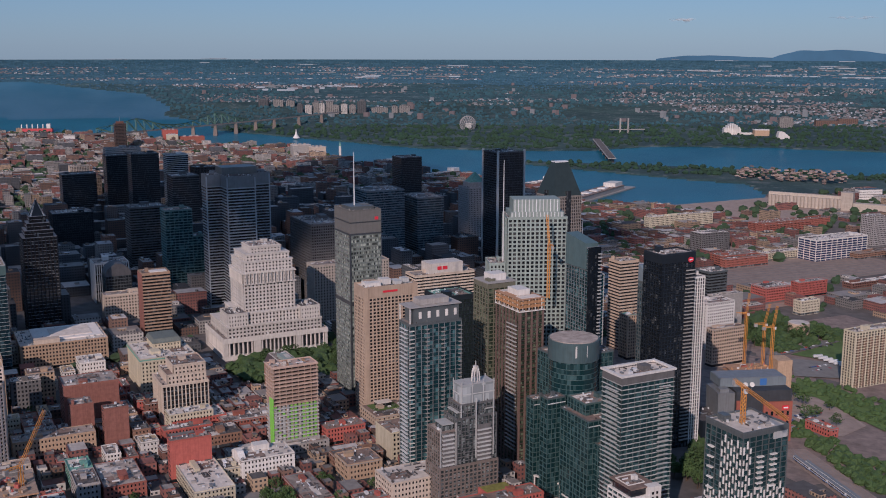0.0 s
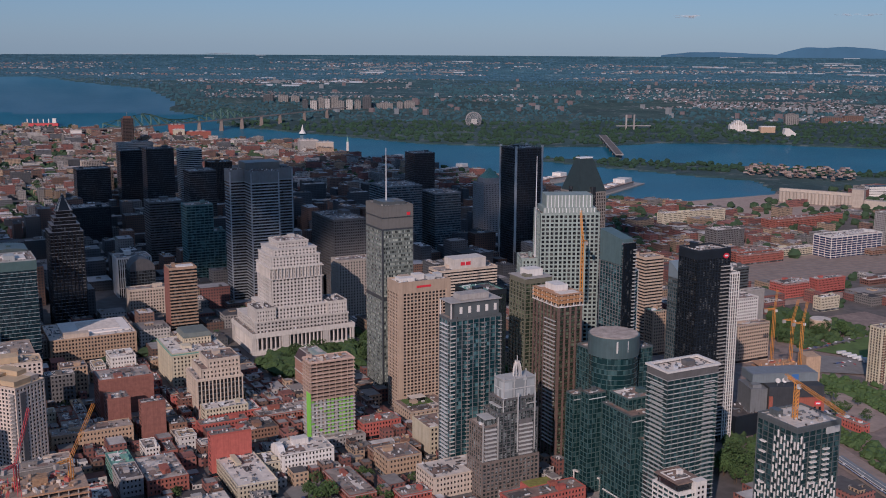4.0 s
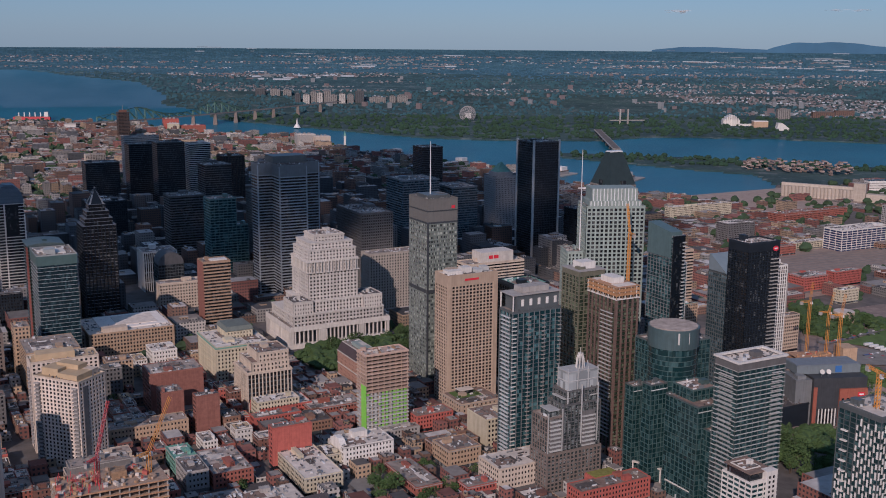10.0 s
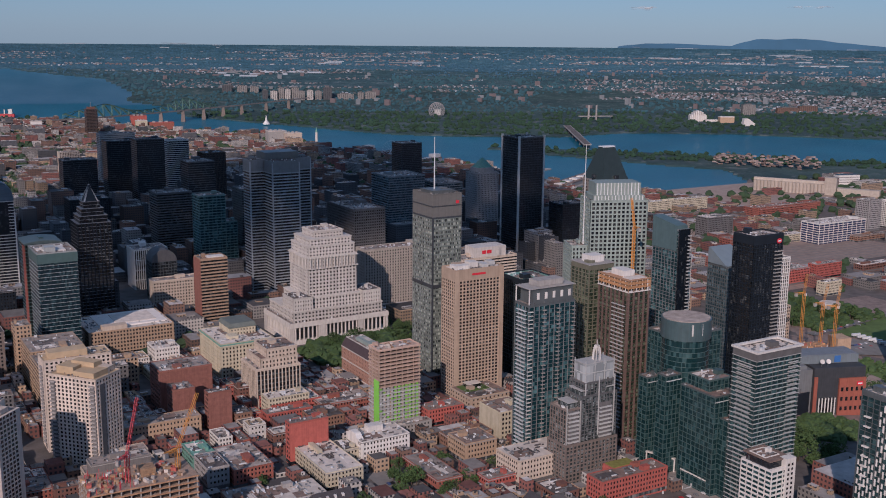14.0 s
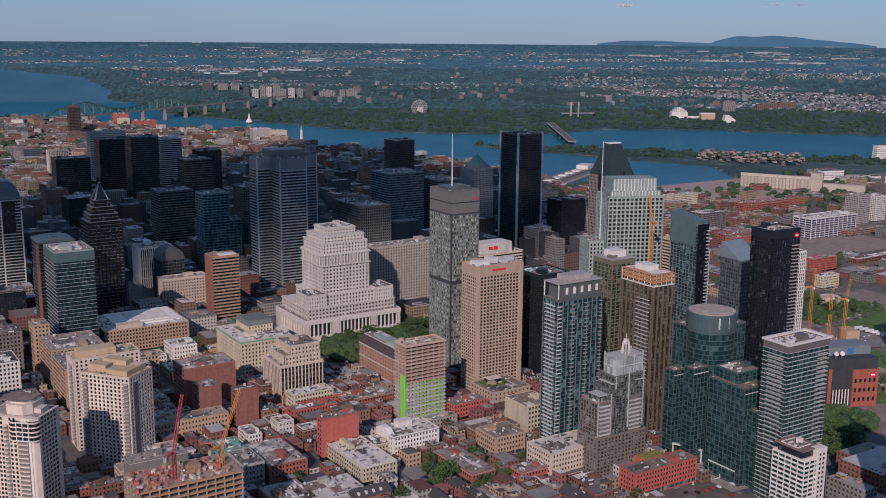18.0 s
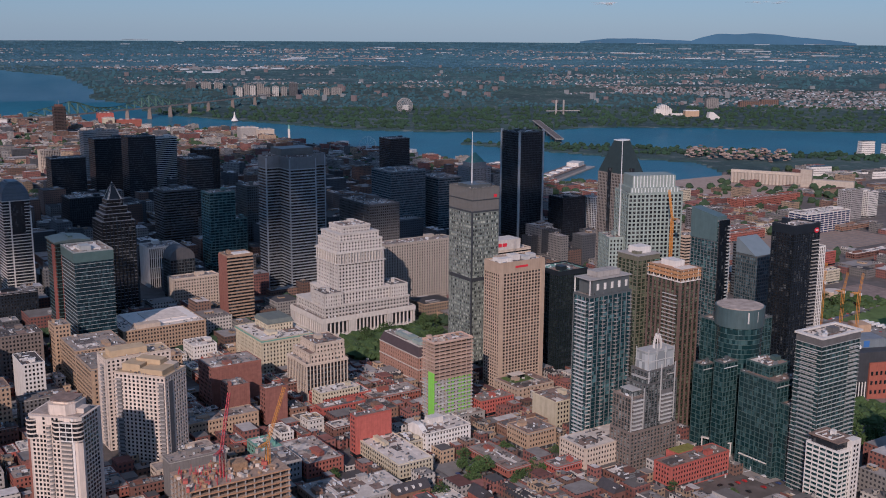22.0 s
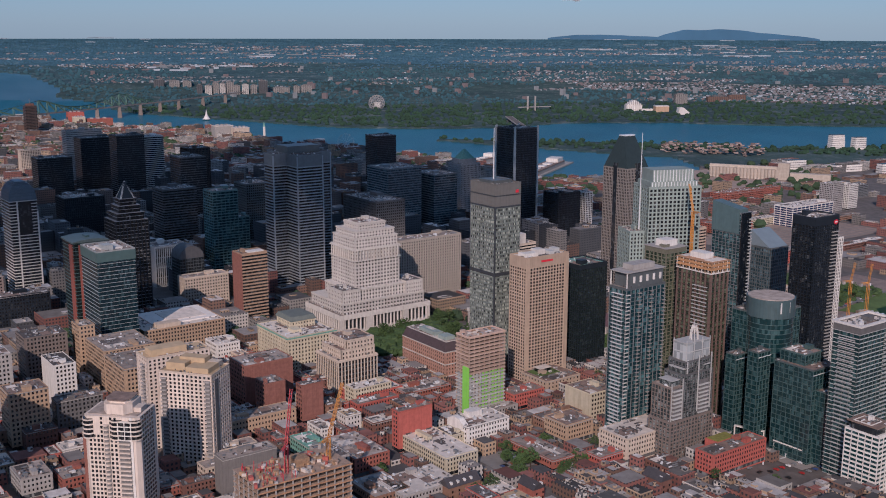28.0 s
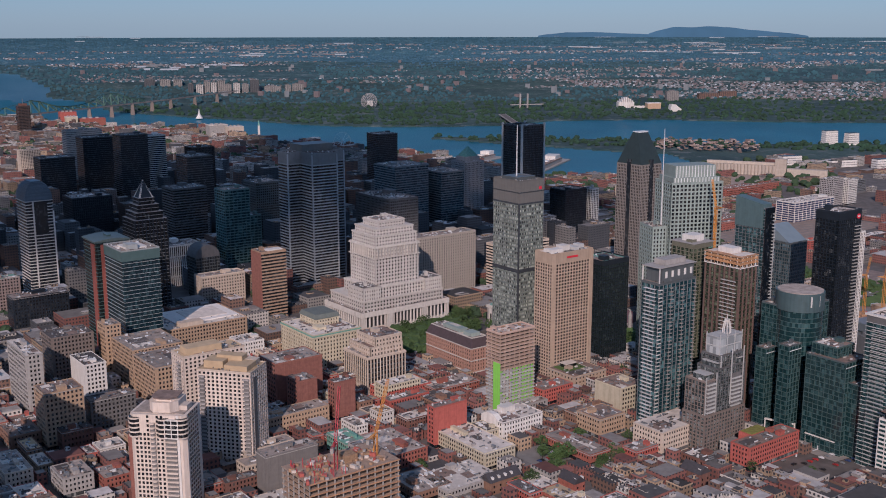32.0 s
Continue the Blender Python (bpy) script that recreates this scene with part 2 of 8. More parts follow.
def far_wall(name, col, pane=(0.03, 0.033, 0.04), wide=3.3, tall=3.6):
    """Walls too far off for single windows: storeys and bays of darker glass, offset house by house."""
    m, nodes, links, bsdf = tree_of(name)
    geo = nodes.new("ShaderNodeNewGeometry")
    dots = []
    for axis in ((0.891 - 0.454, 0.454 + 0.891, 0), (0, 0, 1)):
        d = nodes.new("ShaderNodeVectorMath")
        d.operation = "DOT_PRODUCT"
        d.inputs[1].default_value = axis
        links.new(geo.outputs["Position"], d.inputs[0])
        dots.append(d.outputs["Value"])
    mask = None
    for value, pitch, share in ((dots[0], wide, 0.5), (dots[1], tall, 0.48)):
        q = nodes.new("ShaderNodeMath")
        q.operation = "DIVIDE"
        q.inputs[1].default_value = pitch
        links.new(value, q.inputs[0])
        f = nodes.new("ShaderNodeMath")
        f.operation = "FRACT"
        links.new(q.outputs[0], f.inputs[0])
        g = nodes.new("ShaderNodeMath")
        g.operation = "LESS_THAN"
        g.inputs[1].default_value = share
        links.new(f.outputs[0], g.inputs[0])
        if mask is None:
            mask = g.outputs[0]
        else:
            t = nodes.new("ShaderNodeMath")
            t.operation = "MULTIPLY"
            links.new(mask, t.inputs[0])
            links.new(g.outputs[0], t.inputs[1])
            mask = t.outputs[0]
    isle = ramped(nodes, links, geo.outputs["Random Per Island"], 0, 1, 0.65, 1.25)
    hsv = nodes.new("ShaderNodeHueSaturation")
    hsv.inputs["Color"].default_value = (*col, 1)
    links.new(isle, hsv.inputs["Value"])
    big = noised(nodes, links, geo.outputs["Position"], 0.08, 3.0)
    wall = mixed(nodes, links, "MULTIPLY", ramped(nodes, links, big, 0.35, 0.7, 0.5, 0.0), hsv.outputs[0], (0.6, 0.58, 0.56, 1))
    links.new(mixed(nodes, links, "MIX", mask, wall, (*pane, 1)), bsdf.inputs["Base Color"])
    bsdf.inputs["Roughness"].default_value = 0.8
    return m


def far_roof(name, col):
    m, nodes, links, bsdf = tree_of(name)
    geo = nodes.new("ShaderNodeNewGeometry")
    big = noised(nodes, links, geo.outputs["Position"], 0.15, 4.0)
    isle = ramped(nodes, links, geo.outputs["Random Per Island"], 0, 1, 0.55, 1.4)
    hsv = nodes.new("ShaderNodeHueSaturation")
    hsv.inputs["Color"].default_value = (*col, 1)
    links.new(isle, hsv.inputs["Value"])
    out = mixed(nodes, links, "MULTIPLY", ramped(nodes, links, big, 0.35, 0.7, 0.6, 0.0), hsv.outputs[0], (0.5, 0.48, 0.47, 1))
    links.new(out, bsdf.inputs["Base Color"])
    bsdf.inputs["Roughness"].default_value = 0.9
    return m


FAR_WALLS = (far_wall("far_red_wall", (0.26, 0.115, 0.095)), far_wall("far_brown_wall", (0.20, 0.125, 0.095)), far_wall("far_tan_wall", (0.42, 0.31, 0.21)), far_wall("far_grey_wall", (0.30, 0.285, 0.27)), far_wall("far_white_wall", (0.58, 0.55, 0.51)), far_wall("far_dark_wall", (0.10, 0.105, 0.115)))
FAR_ROOFS = (far_roof("far_gravel_roof", (0.26, 0.24, 0.225)), far_roof("far_tar_roof", (0.085, 0.08, 0.08)), far_roof("far_pale_roof", (0.50, 0.47, 0.45)), far_roof("far_red_roof", (0.24, 0.105, 0.085)))
RAW_RED = solid("reddish_raw_concrete", (0.50, 0.37, 0.30), 0.9, 0.2, 3.0)
# Near-black filling that paints the shade inside open floors.
FLOOR_SHADE = solid("painted_floor_shade", (0.05, 0.04, 0.035), 0.95, 0.5, 3.0)

# ---- building kit ----
TURN = 27.0
ACROSS = Vector((math.cos(radians(TURN)), math.sin(radians(TURN)), 0))
ALONG = Vector((-ACROSS.y, ACROSS.x, 0))
rnd = random.Random(11)
TAKEN = []
SHARED = {}


def step_between(x, xs, ys):
    return float(np.interp(x, xs, ys))


def ground_z(x, y):
    """Height of the street level: the land falls from the hill towards the river."""
    s = 0.89 * x + 0.45 * (y - 950)
    return step_between(s, (-700, -60, 110, 420, 900), (24, 16, 6, -11, -16))


def to_grid(x, y):
    return x * ACROSS.x + y * ACROSS.y, x * ALONG.x + y * ALONG.y


def from_grid(u, v):
    return u * ACROSS.x + v * ALONG.x, u * ACROSS.y + v * ALONG.y


def add_box(bm, x0, y0, z0, x1, y1, z1, mi=0):
    vs = [bm.verts.new(p) for p in ((x0, y0, z0), (x1, y0, z0), (x1, y1, z0), (x0, y1, z0), (x0, y0, z1), (x1, y0, z1), (x1, y1, z1), (x0, y1, z1))]
    for q in ((0, 3, 2, 1), (4, 5, 6, 7), (0, 1, 5, 4), (1, 2, 6, 5), (2, 3, 7, 6), (3, 0, 4, 7)):
        bm.faces.new([vs[i] for i in q]).material_index = mi


def add_prism(bm, pts, z0, z1, top=1.0, centre=None, mi=0):
    """An upright prism over the outline pts; top scales its upper outline about the centre."""
    cx, cy = centre or (sum(p[0] for p in pts) / len(pts), sum(p[1] for p in pts) / len(pts))
    low = [bm.verts.new((x, y, z0)) for x, y in pts]
    high = [bm.verts.new((cx + (x - cx) * top, cy + (y - cy) * top, z1)) for x, y in pts]
    n = len(pts)
    bm.faces.new(low[::-1]).material_index = mi
    bm.faces.new(high).material_index = mi
    for i in range(n):
        bm.faces.new((low[i], low[(i + 1) % n], high[(i + 1) % n], high[i])).material_index = mi


def circle(cx, cy, r, n=32, start=0.0, turn=2 * math.pi):
    return [(cx + r * math.cos(start + turn * i / n), cy + r * math.sin(start + turn * i / n)) for i in range(n)]


def mesh_of(name, bm, *materials):
    me = bpy.data.meshes.new(name)
    bm.to_mesh(me)
    bm.free()
    for m in materials:
        me.materials.append(m)
    return me


def part(name, bm, material, parent, label="", at=(0, 0, 0)):
    mats = material if isinstance(material, (tuple, list)) else (material,)
    me = bm if isinstance(bm, bpy.types.Mesh) else mesh_of(name, bm, *mats)
    ob = new(name, me)
    ob.parent = parent
    ob.location = at
    if label:
        ob["label"] = label
    return ob


def slab(w, d, h, material, out=0.0):
    """A shared box mesh with its near corner at (-out, -out, 0)."""
    key = (round(w, 2), round(d, 2), round(h, 2), round(out, 2), material.name)
    if key not in SHARED:
        bm = bmesh.new()
        add_box(bm, -out, -out, 0, w + out, d + out, h)
        SHARED[key] = mesh_of("block", bm, material)
    return SHARED[key]


def thing(name, x, y, z, label, category, group="", turn=TURN, kind=""):
    ob = new(name)
    ob.empty_display_size = 0.5
    ob.matrix_basis = pose(x, y, z, 0, 0, turn)
    return tagged(ob, label, category, group, kind)


def take(x, y, w, d, gap=5.0):
    u, v = to_grid(x, y)
    TAKEN.append((u - gap, v - gap, u + w + gap, v + d + gap))


def free_spot(u0, v0, u1, v1):
    return all(u1 < a or u0 > c or v1 < b or v0 > e for a, b, c, e in TAKEN)


CLUTTER = {}


def clutter(w, d, n, seed):
    """Skylights, ducts, vents and hatches as one joined scatter for a roof of w x d."""
    key = (round(w / 4), round(d / 4), n, seed % 5)
    if key not in CLUTTER:
        r = random.Random(seed)
        bm = bmesh.new()
        for i in range(n):
            k = r.random()
            a, b, h = (r.uniform(0.5, 1.6), r.uniform(0.5, 1.6), r.uniform(0.4, 1.6)) if k < 0.6 else (r.uniform(2.5, 6.0), 0.7, 0.8) if k < 0.8 else (0.6, r.uniform(2.5, 6.0), 0.8)
            x, y = r.uniform(0.9, max(1.0, w - a - 1)), r.uniform(0.9, max(1.0, d - b - 1))
            if x + a > w - 0.4 or y + b > d - 0.4:
                continue
            add_box(bm, x, y, 0, x + a, y + b, h, r.choice((0, 0, 1, 2)))
        for i in range(3):
            a, b = r.uniform(0.15, 0.45) * w, r.uniform(0.15, 0.45) * d
            x, y = r.uniform(0.6, w - a - 0.6), r.uniform(0.6, d - b - 0.6)
            add_box(bm, x, y, -0.1, x + a, y + b, 0.03 + 0.01 * i, r.choice((2, 3, 4)))
        CLUTTER[key] = mesh_of("roof_clutter", bm, GREY_METAL, WHITE_METAL, ROOF_TAR, ROOF_PALE, ROOF_BROWN)
    return CLUTTER[key]


def roof_on(parent, w, d, z, wall, deck, rim=0.9, units=3, thick=0.5, at=(0, 0), seed=0, unit_mat=None, tall=3.2):
    """Parapet ring, deck and plant boxes on a flat roof of w x d at height z."""
    r = random.Random(seed + int(w * 7 + d * 13 + z))
    ox, oy = at
    bm = bmesh.new()
    add_box(bm, ox, oy, z - 0.3, ox + w, oy + thick, z + rim)
    add_box(bm, ox, oy + d - thick, z - 0.3, ox + w, oy + d, z + rim)
    add_box(bm, ox, oy + thick, z - 0.3, ox + thick, oy + d - thick, z + rim)
    add_box(bm, ox + w - thick, oy + thick, z - 0.3, ox + w, oy + d - thick, z + rim)
    part("parapet", bm, wall, parent)
    bm = bmesh.new()
    add_box(bm, ox + thick, oy + thick, z - 0.3, ox + w - thick, oy + d - thick, z + 0.12)
    deck_part = part("roof_deck", bm, deck, parent)
    if w > 6 and d > 6:
        part("roof_clutter", clutter(w, d, int(7 + w * d / 38), seed + int(w + d)), None, deck_part, at=(ox, oy, z + 0.12))["kind"] = "stuff"
    for i in range(units):
        a, b = r.uniform(0.1, 0.26) * w, r.uniform(0.12, 0.3) * d
        if i:
            a, b = r.uniform(1.2, 3.5), r.uniform(1.2, 3.5)
        x, y = r.uniform(1.2, max(1.3, w - a - 1.2)), r.uniform(1.2, max(1.3, d - b - 1.2))
        h = tall * r.uniform(0.8, 1.2) if i == 0 else r.uniform(0.8, 2.0)
        bm = bmesh.new()
        add_box(bm, ox + x, oy + y, z + 0.12, ox + x + a, oy + y + b, z + 0.12 + h)
        if i == 0:
            add_box(bm, ox + x - 0.15, oy + y - 0.15, z + 0.12 + h, ox + x + a + 0.15, oy + y + b + 0.15, z + 0.35 + h)
        part("roof_unit", bm, unit_mat or (wall if i == 0 else r.choice((GREY_METAL, WHITE_METAL, CONC))), deck_part)


def storeys(parent, w, d, z0, z1, fh, wall, glass, band=(1.6, 0.0), pier=None, at=(0, 0), skin=0.4, first=True, band_mat=None, pier_mat=None, lone=True):
    """Glazing set back in a frame of floor bands and piers. band: height and overhang; pier: width, spacing and overhang."""
    ox, oy = at
    bm = bmesh.new()
    add_box(bm, ox + skin, oy + skin, z0, ox + w - skin, oy + d - skin, z1 - 0.05)
    part("glazing", bm, glass, parent)
    n = max(1, round((z1 - z0) / fh))
    fh = (z1 - z0) / n
    bh, bo = band
    if pier and abs(bo - pier[2]) < 0.04:
        bo = pier[2] - 0.06
    if bh > 0:
        far_off = parent.matrix_basis.translation.y > 1090
        bm = bmesh.new()
        for i in range(n):
            z = z0 + fh * (i + 1) - bh
            if far_off:
                add_box(bm, ox - bo, oy - bo, z, ox + w + bo, oy + d + bo, z + bh)
            else:
                part("floor_band", slab(w, d, bh, band_mat or wall, bo), None, parent, at=(ox, oy, z))
        if far_off:
            part("banding", bm, band_mat or wall, parent)["kind"] = "stuff"
        else:
            bm.free()
    if pier:
        pw, ps, po = pier
        mt = pier_mat or wall
        for side in range(4):
            run = w if side % 2 == 0 else d
            k = max(1, round(run / ps))
            bm = bmesh.new() if (side in (1, 2) or not lone) else None
            for i in range(k + 1):
                p = (run - pw) * i / k
                t = skin + po + 0.02
                if side == 0:
                    b = (p, -po, p + pw, -po + t)
                elif side == 2:
                    b = (p, d + po - t, p + pw, d + po)
                elif side == 3:
                    b = (-po, p, -po + t, p + pw)
                else:
                    b = (w + po - t, p, w + po, p + pw)
                if bm is not None:
                    add_box(bm, ox + b[0], oy + b[1], z0, ox + b[2], oy + b[3], z1)
                else:
                    part("pier", slab(b[2] - b[0], b[3] - b[1], z1 - z0, mt), None, parent, at=(ox + b[0], oy + b[1], z0))
            if bm is not None:
                part("pier_grid", bm, mt, parent)["kind"] = "stuff"


def tower(name, label, category, x, y, w, d, top, wall, glass, fh=3.6, band=(1.6, 0.0), pier=(1.4, 3.4, 0.0), deck=None, units=3, rim=1.2,
          base=None, ground=None, cap=0.0, group="", skin=0.4, band_mat=None, pier_mat=None, lone=True, tall=4.0, cap_mat=None):
    """A flat-roofed building of storeys. cap: height of a closed band under the roof; base: (height, material) of the closed foot."""
    z0 = ground_z(x, y) if ground is None else ground
    ob = thing(name, x, y, z0, label, category, group)
    take(x, y, w, d)
    h = top - z0
    foot = 0.0
    if base:
        foot = base[0]
        storeys(ob, w, d, 0, foot, foot / max(1, round(foot / 5)), base[1], glass, (1.2, 0.1), (1.2, 5.0, 0.1), lone=False)
    bm = bmesh.new()
    add_box(bm, 0, 0, -6, w, d, 0.25)
    part("plinth", bm, wall, ob)
    storeys(ob, w, d, foot, h - cap, fh, wall, glass, band, pier, skin=skin, band_mat=band_mat, pier_mat=pier_mat, lone=lone)
    if cap:
        bm = bmesh.new()
        add_box(bm, -0.05, -0.05, h - cap, w + 0.05, d + 0.05, h)
        part("top_band", bm, cap_mat or wall, ob)
    roof_on(ob, w, d, h, cap_mat or wall, deck or ROOF_GRAVEL, rim, units, tall=tall)
    return ob, h


def lowrise(x, y, w, d, top, wall, deck=None, name="brick_building", label="", floors=None, plain=False, win=(1.1, 1.7, 3.0), glass=None, trim=None, units=3, ground=None, group="", blank=(), cat="building", lintel=False, gap=3.0):
    """A walled building with a row of windows on each storey. win: width, height and spacing; blank: sides with no windows."""
    z0 = ground_z(x, y) if ground is None else ground
    ob = thing(name, x, y, z0, label or "low flat-roofed building beside the street", cat, group)
    take(x, y, w, d, gap)
    h = max(4.0, top - z0)
    bm = bmesh.new()
    add_box(bm, 0, 0, -5, w, d, h - 0.3)
    wall_part = part("wall", bm, wall, ob)
    n = floors or max(1, round(h / 3.7))
    fh = h / n
    ww, wh, ws = win
    wh = min(wh, fh * 0.62)
    key = ("row", round(w, 1), round(d, 1), round(h, 1), n, ww, round(wh, 2), ws, tuple(blank), (glass or GLASS_DARK).name)
    if key not in SHARED:
        bm = bmesh.new()
        for side in range(4):
            if side in blank:
                continue
            run = w if side % 2 == 0 else d
            k = max(1, int((run - 1.2) / ws))
            for i in range(k):
                p = (run - k * ws) / 2 + ws * (i + 0.5) - ww / 2
                b = ((p, -0.05, p + ww, 0.2), (w - 0.2, p, w + 0.05, p + ww), (p, d - 0.2, p + ww, d + 0.05), (-0.05, p, 0.2, p + ww))[side]
                for f in range(n):
                    z = fh * f + fh * 0.26 + (0.3 if f == 0 else 0)
                    add_box(bm, b[0], b[1], z, b[2], b[3], z + wh)
        SHARED[key] = mesh_of("window_grid", bm, glass or GLASS_DARK)
    if len(blank) < 4:
        part("window_grid", SHARED[key], None, wall_part)["kind"] = "stuff"
    if lintel or trim:
        part("string_course", slab(w, d, 0.4, trim or wall, 0.12), None, ob, at=(0, 0, fh - 0.5))
    part("cornice", slab(w, d, 0.5, trim or rnd.choice((wall, wall, STONE_GREY, CONC)), 0.22), None, wall_part, at=(0, 0, h - 0.75))
    if n > 1 and len(blank) < 2 and not plain:
        part("shopfront", slab(w, d, min(2.6, fh * 0.7), rnd.choice((GLASS_DARK, GLASS_GREY, CONC_DARK)), 0.06), None, wall_part, at=(0, 0, 0.4))
    roof_on(ob, w, d, h, trim or wall, deck or rnd.choice((ROOF_GRAVEL, ROOF_GRAVEL, ROOF_TAR, ROOF_PALE, ROOF_PALE, ROOF_TAN, ROOF_BROWN)), rnd.uniform(0.35, 0.8), units, 0.35, tall=2.6)
    return ob, h

# ---- ground, river and distance ----
EYE0 = Vector((-160.0, -8.0, 333.0))
NEAR_SHORE = ((-4000, -1704, -1479, -1182, -839, -547, -345, -195, 143, 260, 338, 448, 607, 763, 800), (4600, 4471, 4482, 4213, 3883, 3804, 3453, 3253, 2840, 2600, 2470, 2420, 2380, 2460, 2640))
SPIT_NORTH = ((213, 442, 755, 924, 1127, 1312, 2400), (3385, 3297, 3190, 3117, 2990, 2951, 2800))
SPIT_SOUTH = ((213, 410, 565, 684, 802, 835), (3330, 3130, 2985, 2880, 2792, 2665))
FAR_SHORE = ((-4006, -3287, -2195, -1601, -1411, -1069, -980, -550, -385, -85, 212, 515, 774, 1168, 1646, 2600), (11110, 9901, 8328, 6525, 5612, 5082, 4662, 4239, 4090, 3818, 3720, 3729, 3890, 3857, 3656, 3400))


def drawn_in(x, y, z):
    """Far land is drawn in towards the eye beyond 2.8 km, so that the whole plain lies within five kilometres."""
    e = Vector((x, y, z)) - EYE0
    r = math.hypot(e.x, e.y)
    if r <= 2800:
        return Vector((x, y, z)), 1.0
    k = (2800 + 2050 * (1 - math.exp(-(r - 2800) / 2050))) / r
    return EYE0 + e * k, k


def is_land(x, y):
    if x > 800:
        near = step_between(x, *SPIT_NORTH)
    else:
        near = step_between(x, *NEAR_SHORE)
    if y < near or y > step_between(x, *FAR_SHORE):
        return True
    return 213 < x <= 835 and step_between(x, *SPIT_SOUTH) < y < step_between(x, *SPIT_NORTH)


def land_z(x, y):
    if is_land(x, y):
        return ground_z(x, y) if y < 2700 else -16.0
    return -27.0


def polar_sheet(name, rings, turns, height, choose, closed):
    verts, faces, kinds = [], [], []
    for r in rings:
        for a in turns:
            x, y = EYE0.x + r * math.sin(a), EYE0.y + r * math.cos(a)
            verts.append(drawn_in(x, y, height(x, y))[0])
    n = len(turns)
    for i in range(len(rings) - 1):
        for j in range(n if closed else n - 1):
            k = (j + 1) % n
            faces.append((i * n + j, i * n + k, (i + 1) * n + k, (i + 1) * n + j))
            r, a = (rings[i] + rings[i + 1]) / 2, turns[j]
            kinds.append(choose(EYE0.x + r * math.sin(a), EYE0.y + r * math.cos(a)))
    me = bpy.data.meshes.new(name)
    me.from_pydata(verts, [], faces)
    me.polygons.foreach_set("material_index", kinds)
    me.update()
    return new(name, me)


def land_material(name, wood, field, town):
    """The plain across the river: woods, fields and suburbs in patches."""
    m, nodes, links, bsdf = tree_of(name)
    where = nodes.new("ShaderNodeTexCoord").outputs["Object"]
    strips = nodes.new("ShaderNodeMapping")
    strips.inputs["Scale"].default_value = (0.5, 0.5, 9.0)
    links.new(where, strips.inputs["Vector"])
    big = noised(nodes, links, strips.outputs[0], 0.006, 5.0)
    mid = noised(nodes, links, strips.outputs[0], 0.022, 4.0)
    fine = noised(nodes, links, where, 0.12, 3.0)
    rows = nodes.new("ShaderNodeMapping")
    rows.inputs["Scale"].default_value = (0.16, 0.16, 1.0)
    links.new(where, rows.inputs["Vector"])
    speck = noised(nodes, links, rows.outputs[0], 0.16, 3.0)
    out = mixed(nodes, links, "MIX", ramped(nodes, links, big, 0.42, 0.62), (*wood, 1), (*field, 1))
    out = mixed(nodes, links, "MIX", ramped(nodes, links, mid, 0.55, 0.75, 0, 0.6), out, (*town, 1))
    out = mixed(nodes, links, "MIX", ramped(nodes, links, speck, 0.56, 0.68, 0, 0.55), out, (town[0] * 1.5, town[1] * 1.4, town[2] * 1.3, 1))
    out = mixed(nodes, links, "MULTIPLY", ramped(nodes, links, speck, 0.32, 0.46, 0.55, 0.0), out, (0.45, 0.5, 0.5, 1))
    out = mixed(nodes, links, "MULTIPLY", ramped(nodes, links, fine, 0.3, 0.7, 0.7, 0.0), out, (0.35, 0.42, 0.4, 1))
    links.new(out, bsdf.inputs["Base Color"])
    bsdf.inputs["Roughness"].default_value = 1.0
    return m


def water_material(name, deep, shoal):
    m, nodes, links, bsdf = tree_of(name)
    where = nodes.new("ShaderNodeTexCoord").outputs["Object"]
    big = noised(nodes, links, where, 0.004, 4.0)
    out = mixed(nodes, links, "MIX", ramped(nodes, links, big, 0.35, 0.65), (*deep, 1), (*shoal, 1))
    links.new(out, bsdf.inputs["Base Color"])
    bsdf.inputs["Roughness"].default_value = 0.3
    bsdf.inputs["Specular IOR Level"].default_value = 0.22
    fine = noised(nodes, links, where, 0.15, 4.0)
    b = nodes.new("ShaderNodeBump")
    b.inputs["Distance"].default_value, b.inputs["Strength"].default_value = 1.2, 0.5
    links.new(fine, b.inputs["Height"])
    links.new(b.outputs[0], bsdf.inputs["Normal"])
    return m


# Haze is put into these colours: each band farther off is bluer and paler.
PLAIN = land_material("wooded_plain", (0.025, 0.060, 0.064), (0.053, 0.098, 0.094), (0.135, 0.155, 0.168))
PLAIN_HAZED = land_material("hazed_wooded_plain", (0.031, 0.076, 0.098), (0.052, 0.106, 0.124), (0.112, 0.150, 0.180))
PLAIN_HAZED_FAR = land_material("hazed_skyline_plain", (0.042, 0.106, 0.158), (0.052, 0.122, 0.176), (0.088, 0.148, 0.198))


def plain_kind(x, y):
    """Street ground, then the near, middle and far parts of the plain, their haze painted in, with a ragged line
    between them.
    """
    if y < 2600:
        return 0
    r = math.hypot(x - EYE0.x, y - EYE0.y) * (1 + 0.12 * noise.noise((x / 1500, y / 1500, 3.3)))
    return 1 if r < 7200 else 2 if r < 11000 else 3


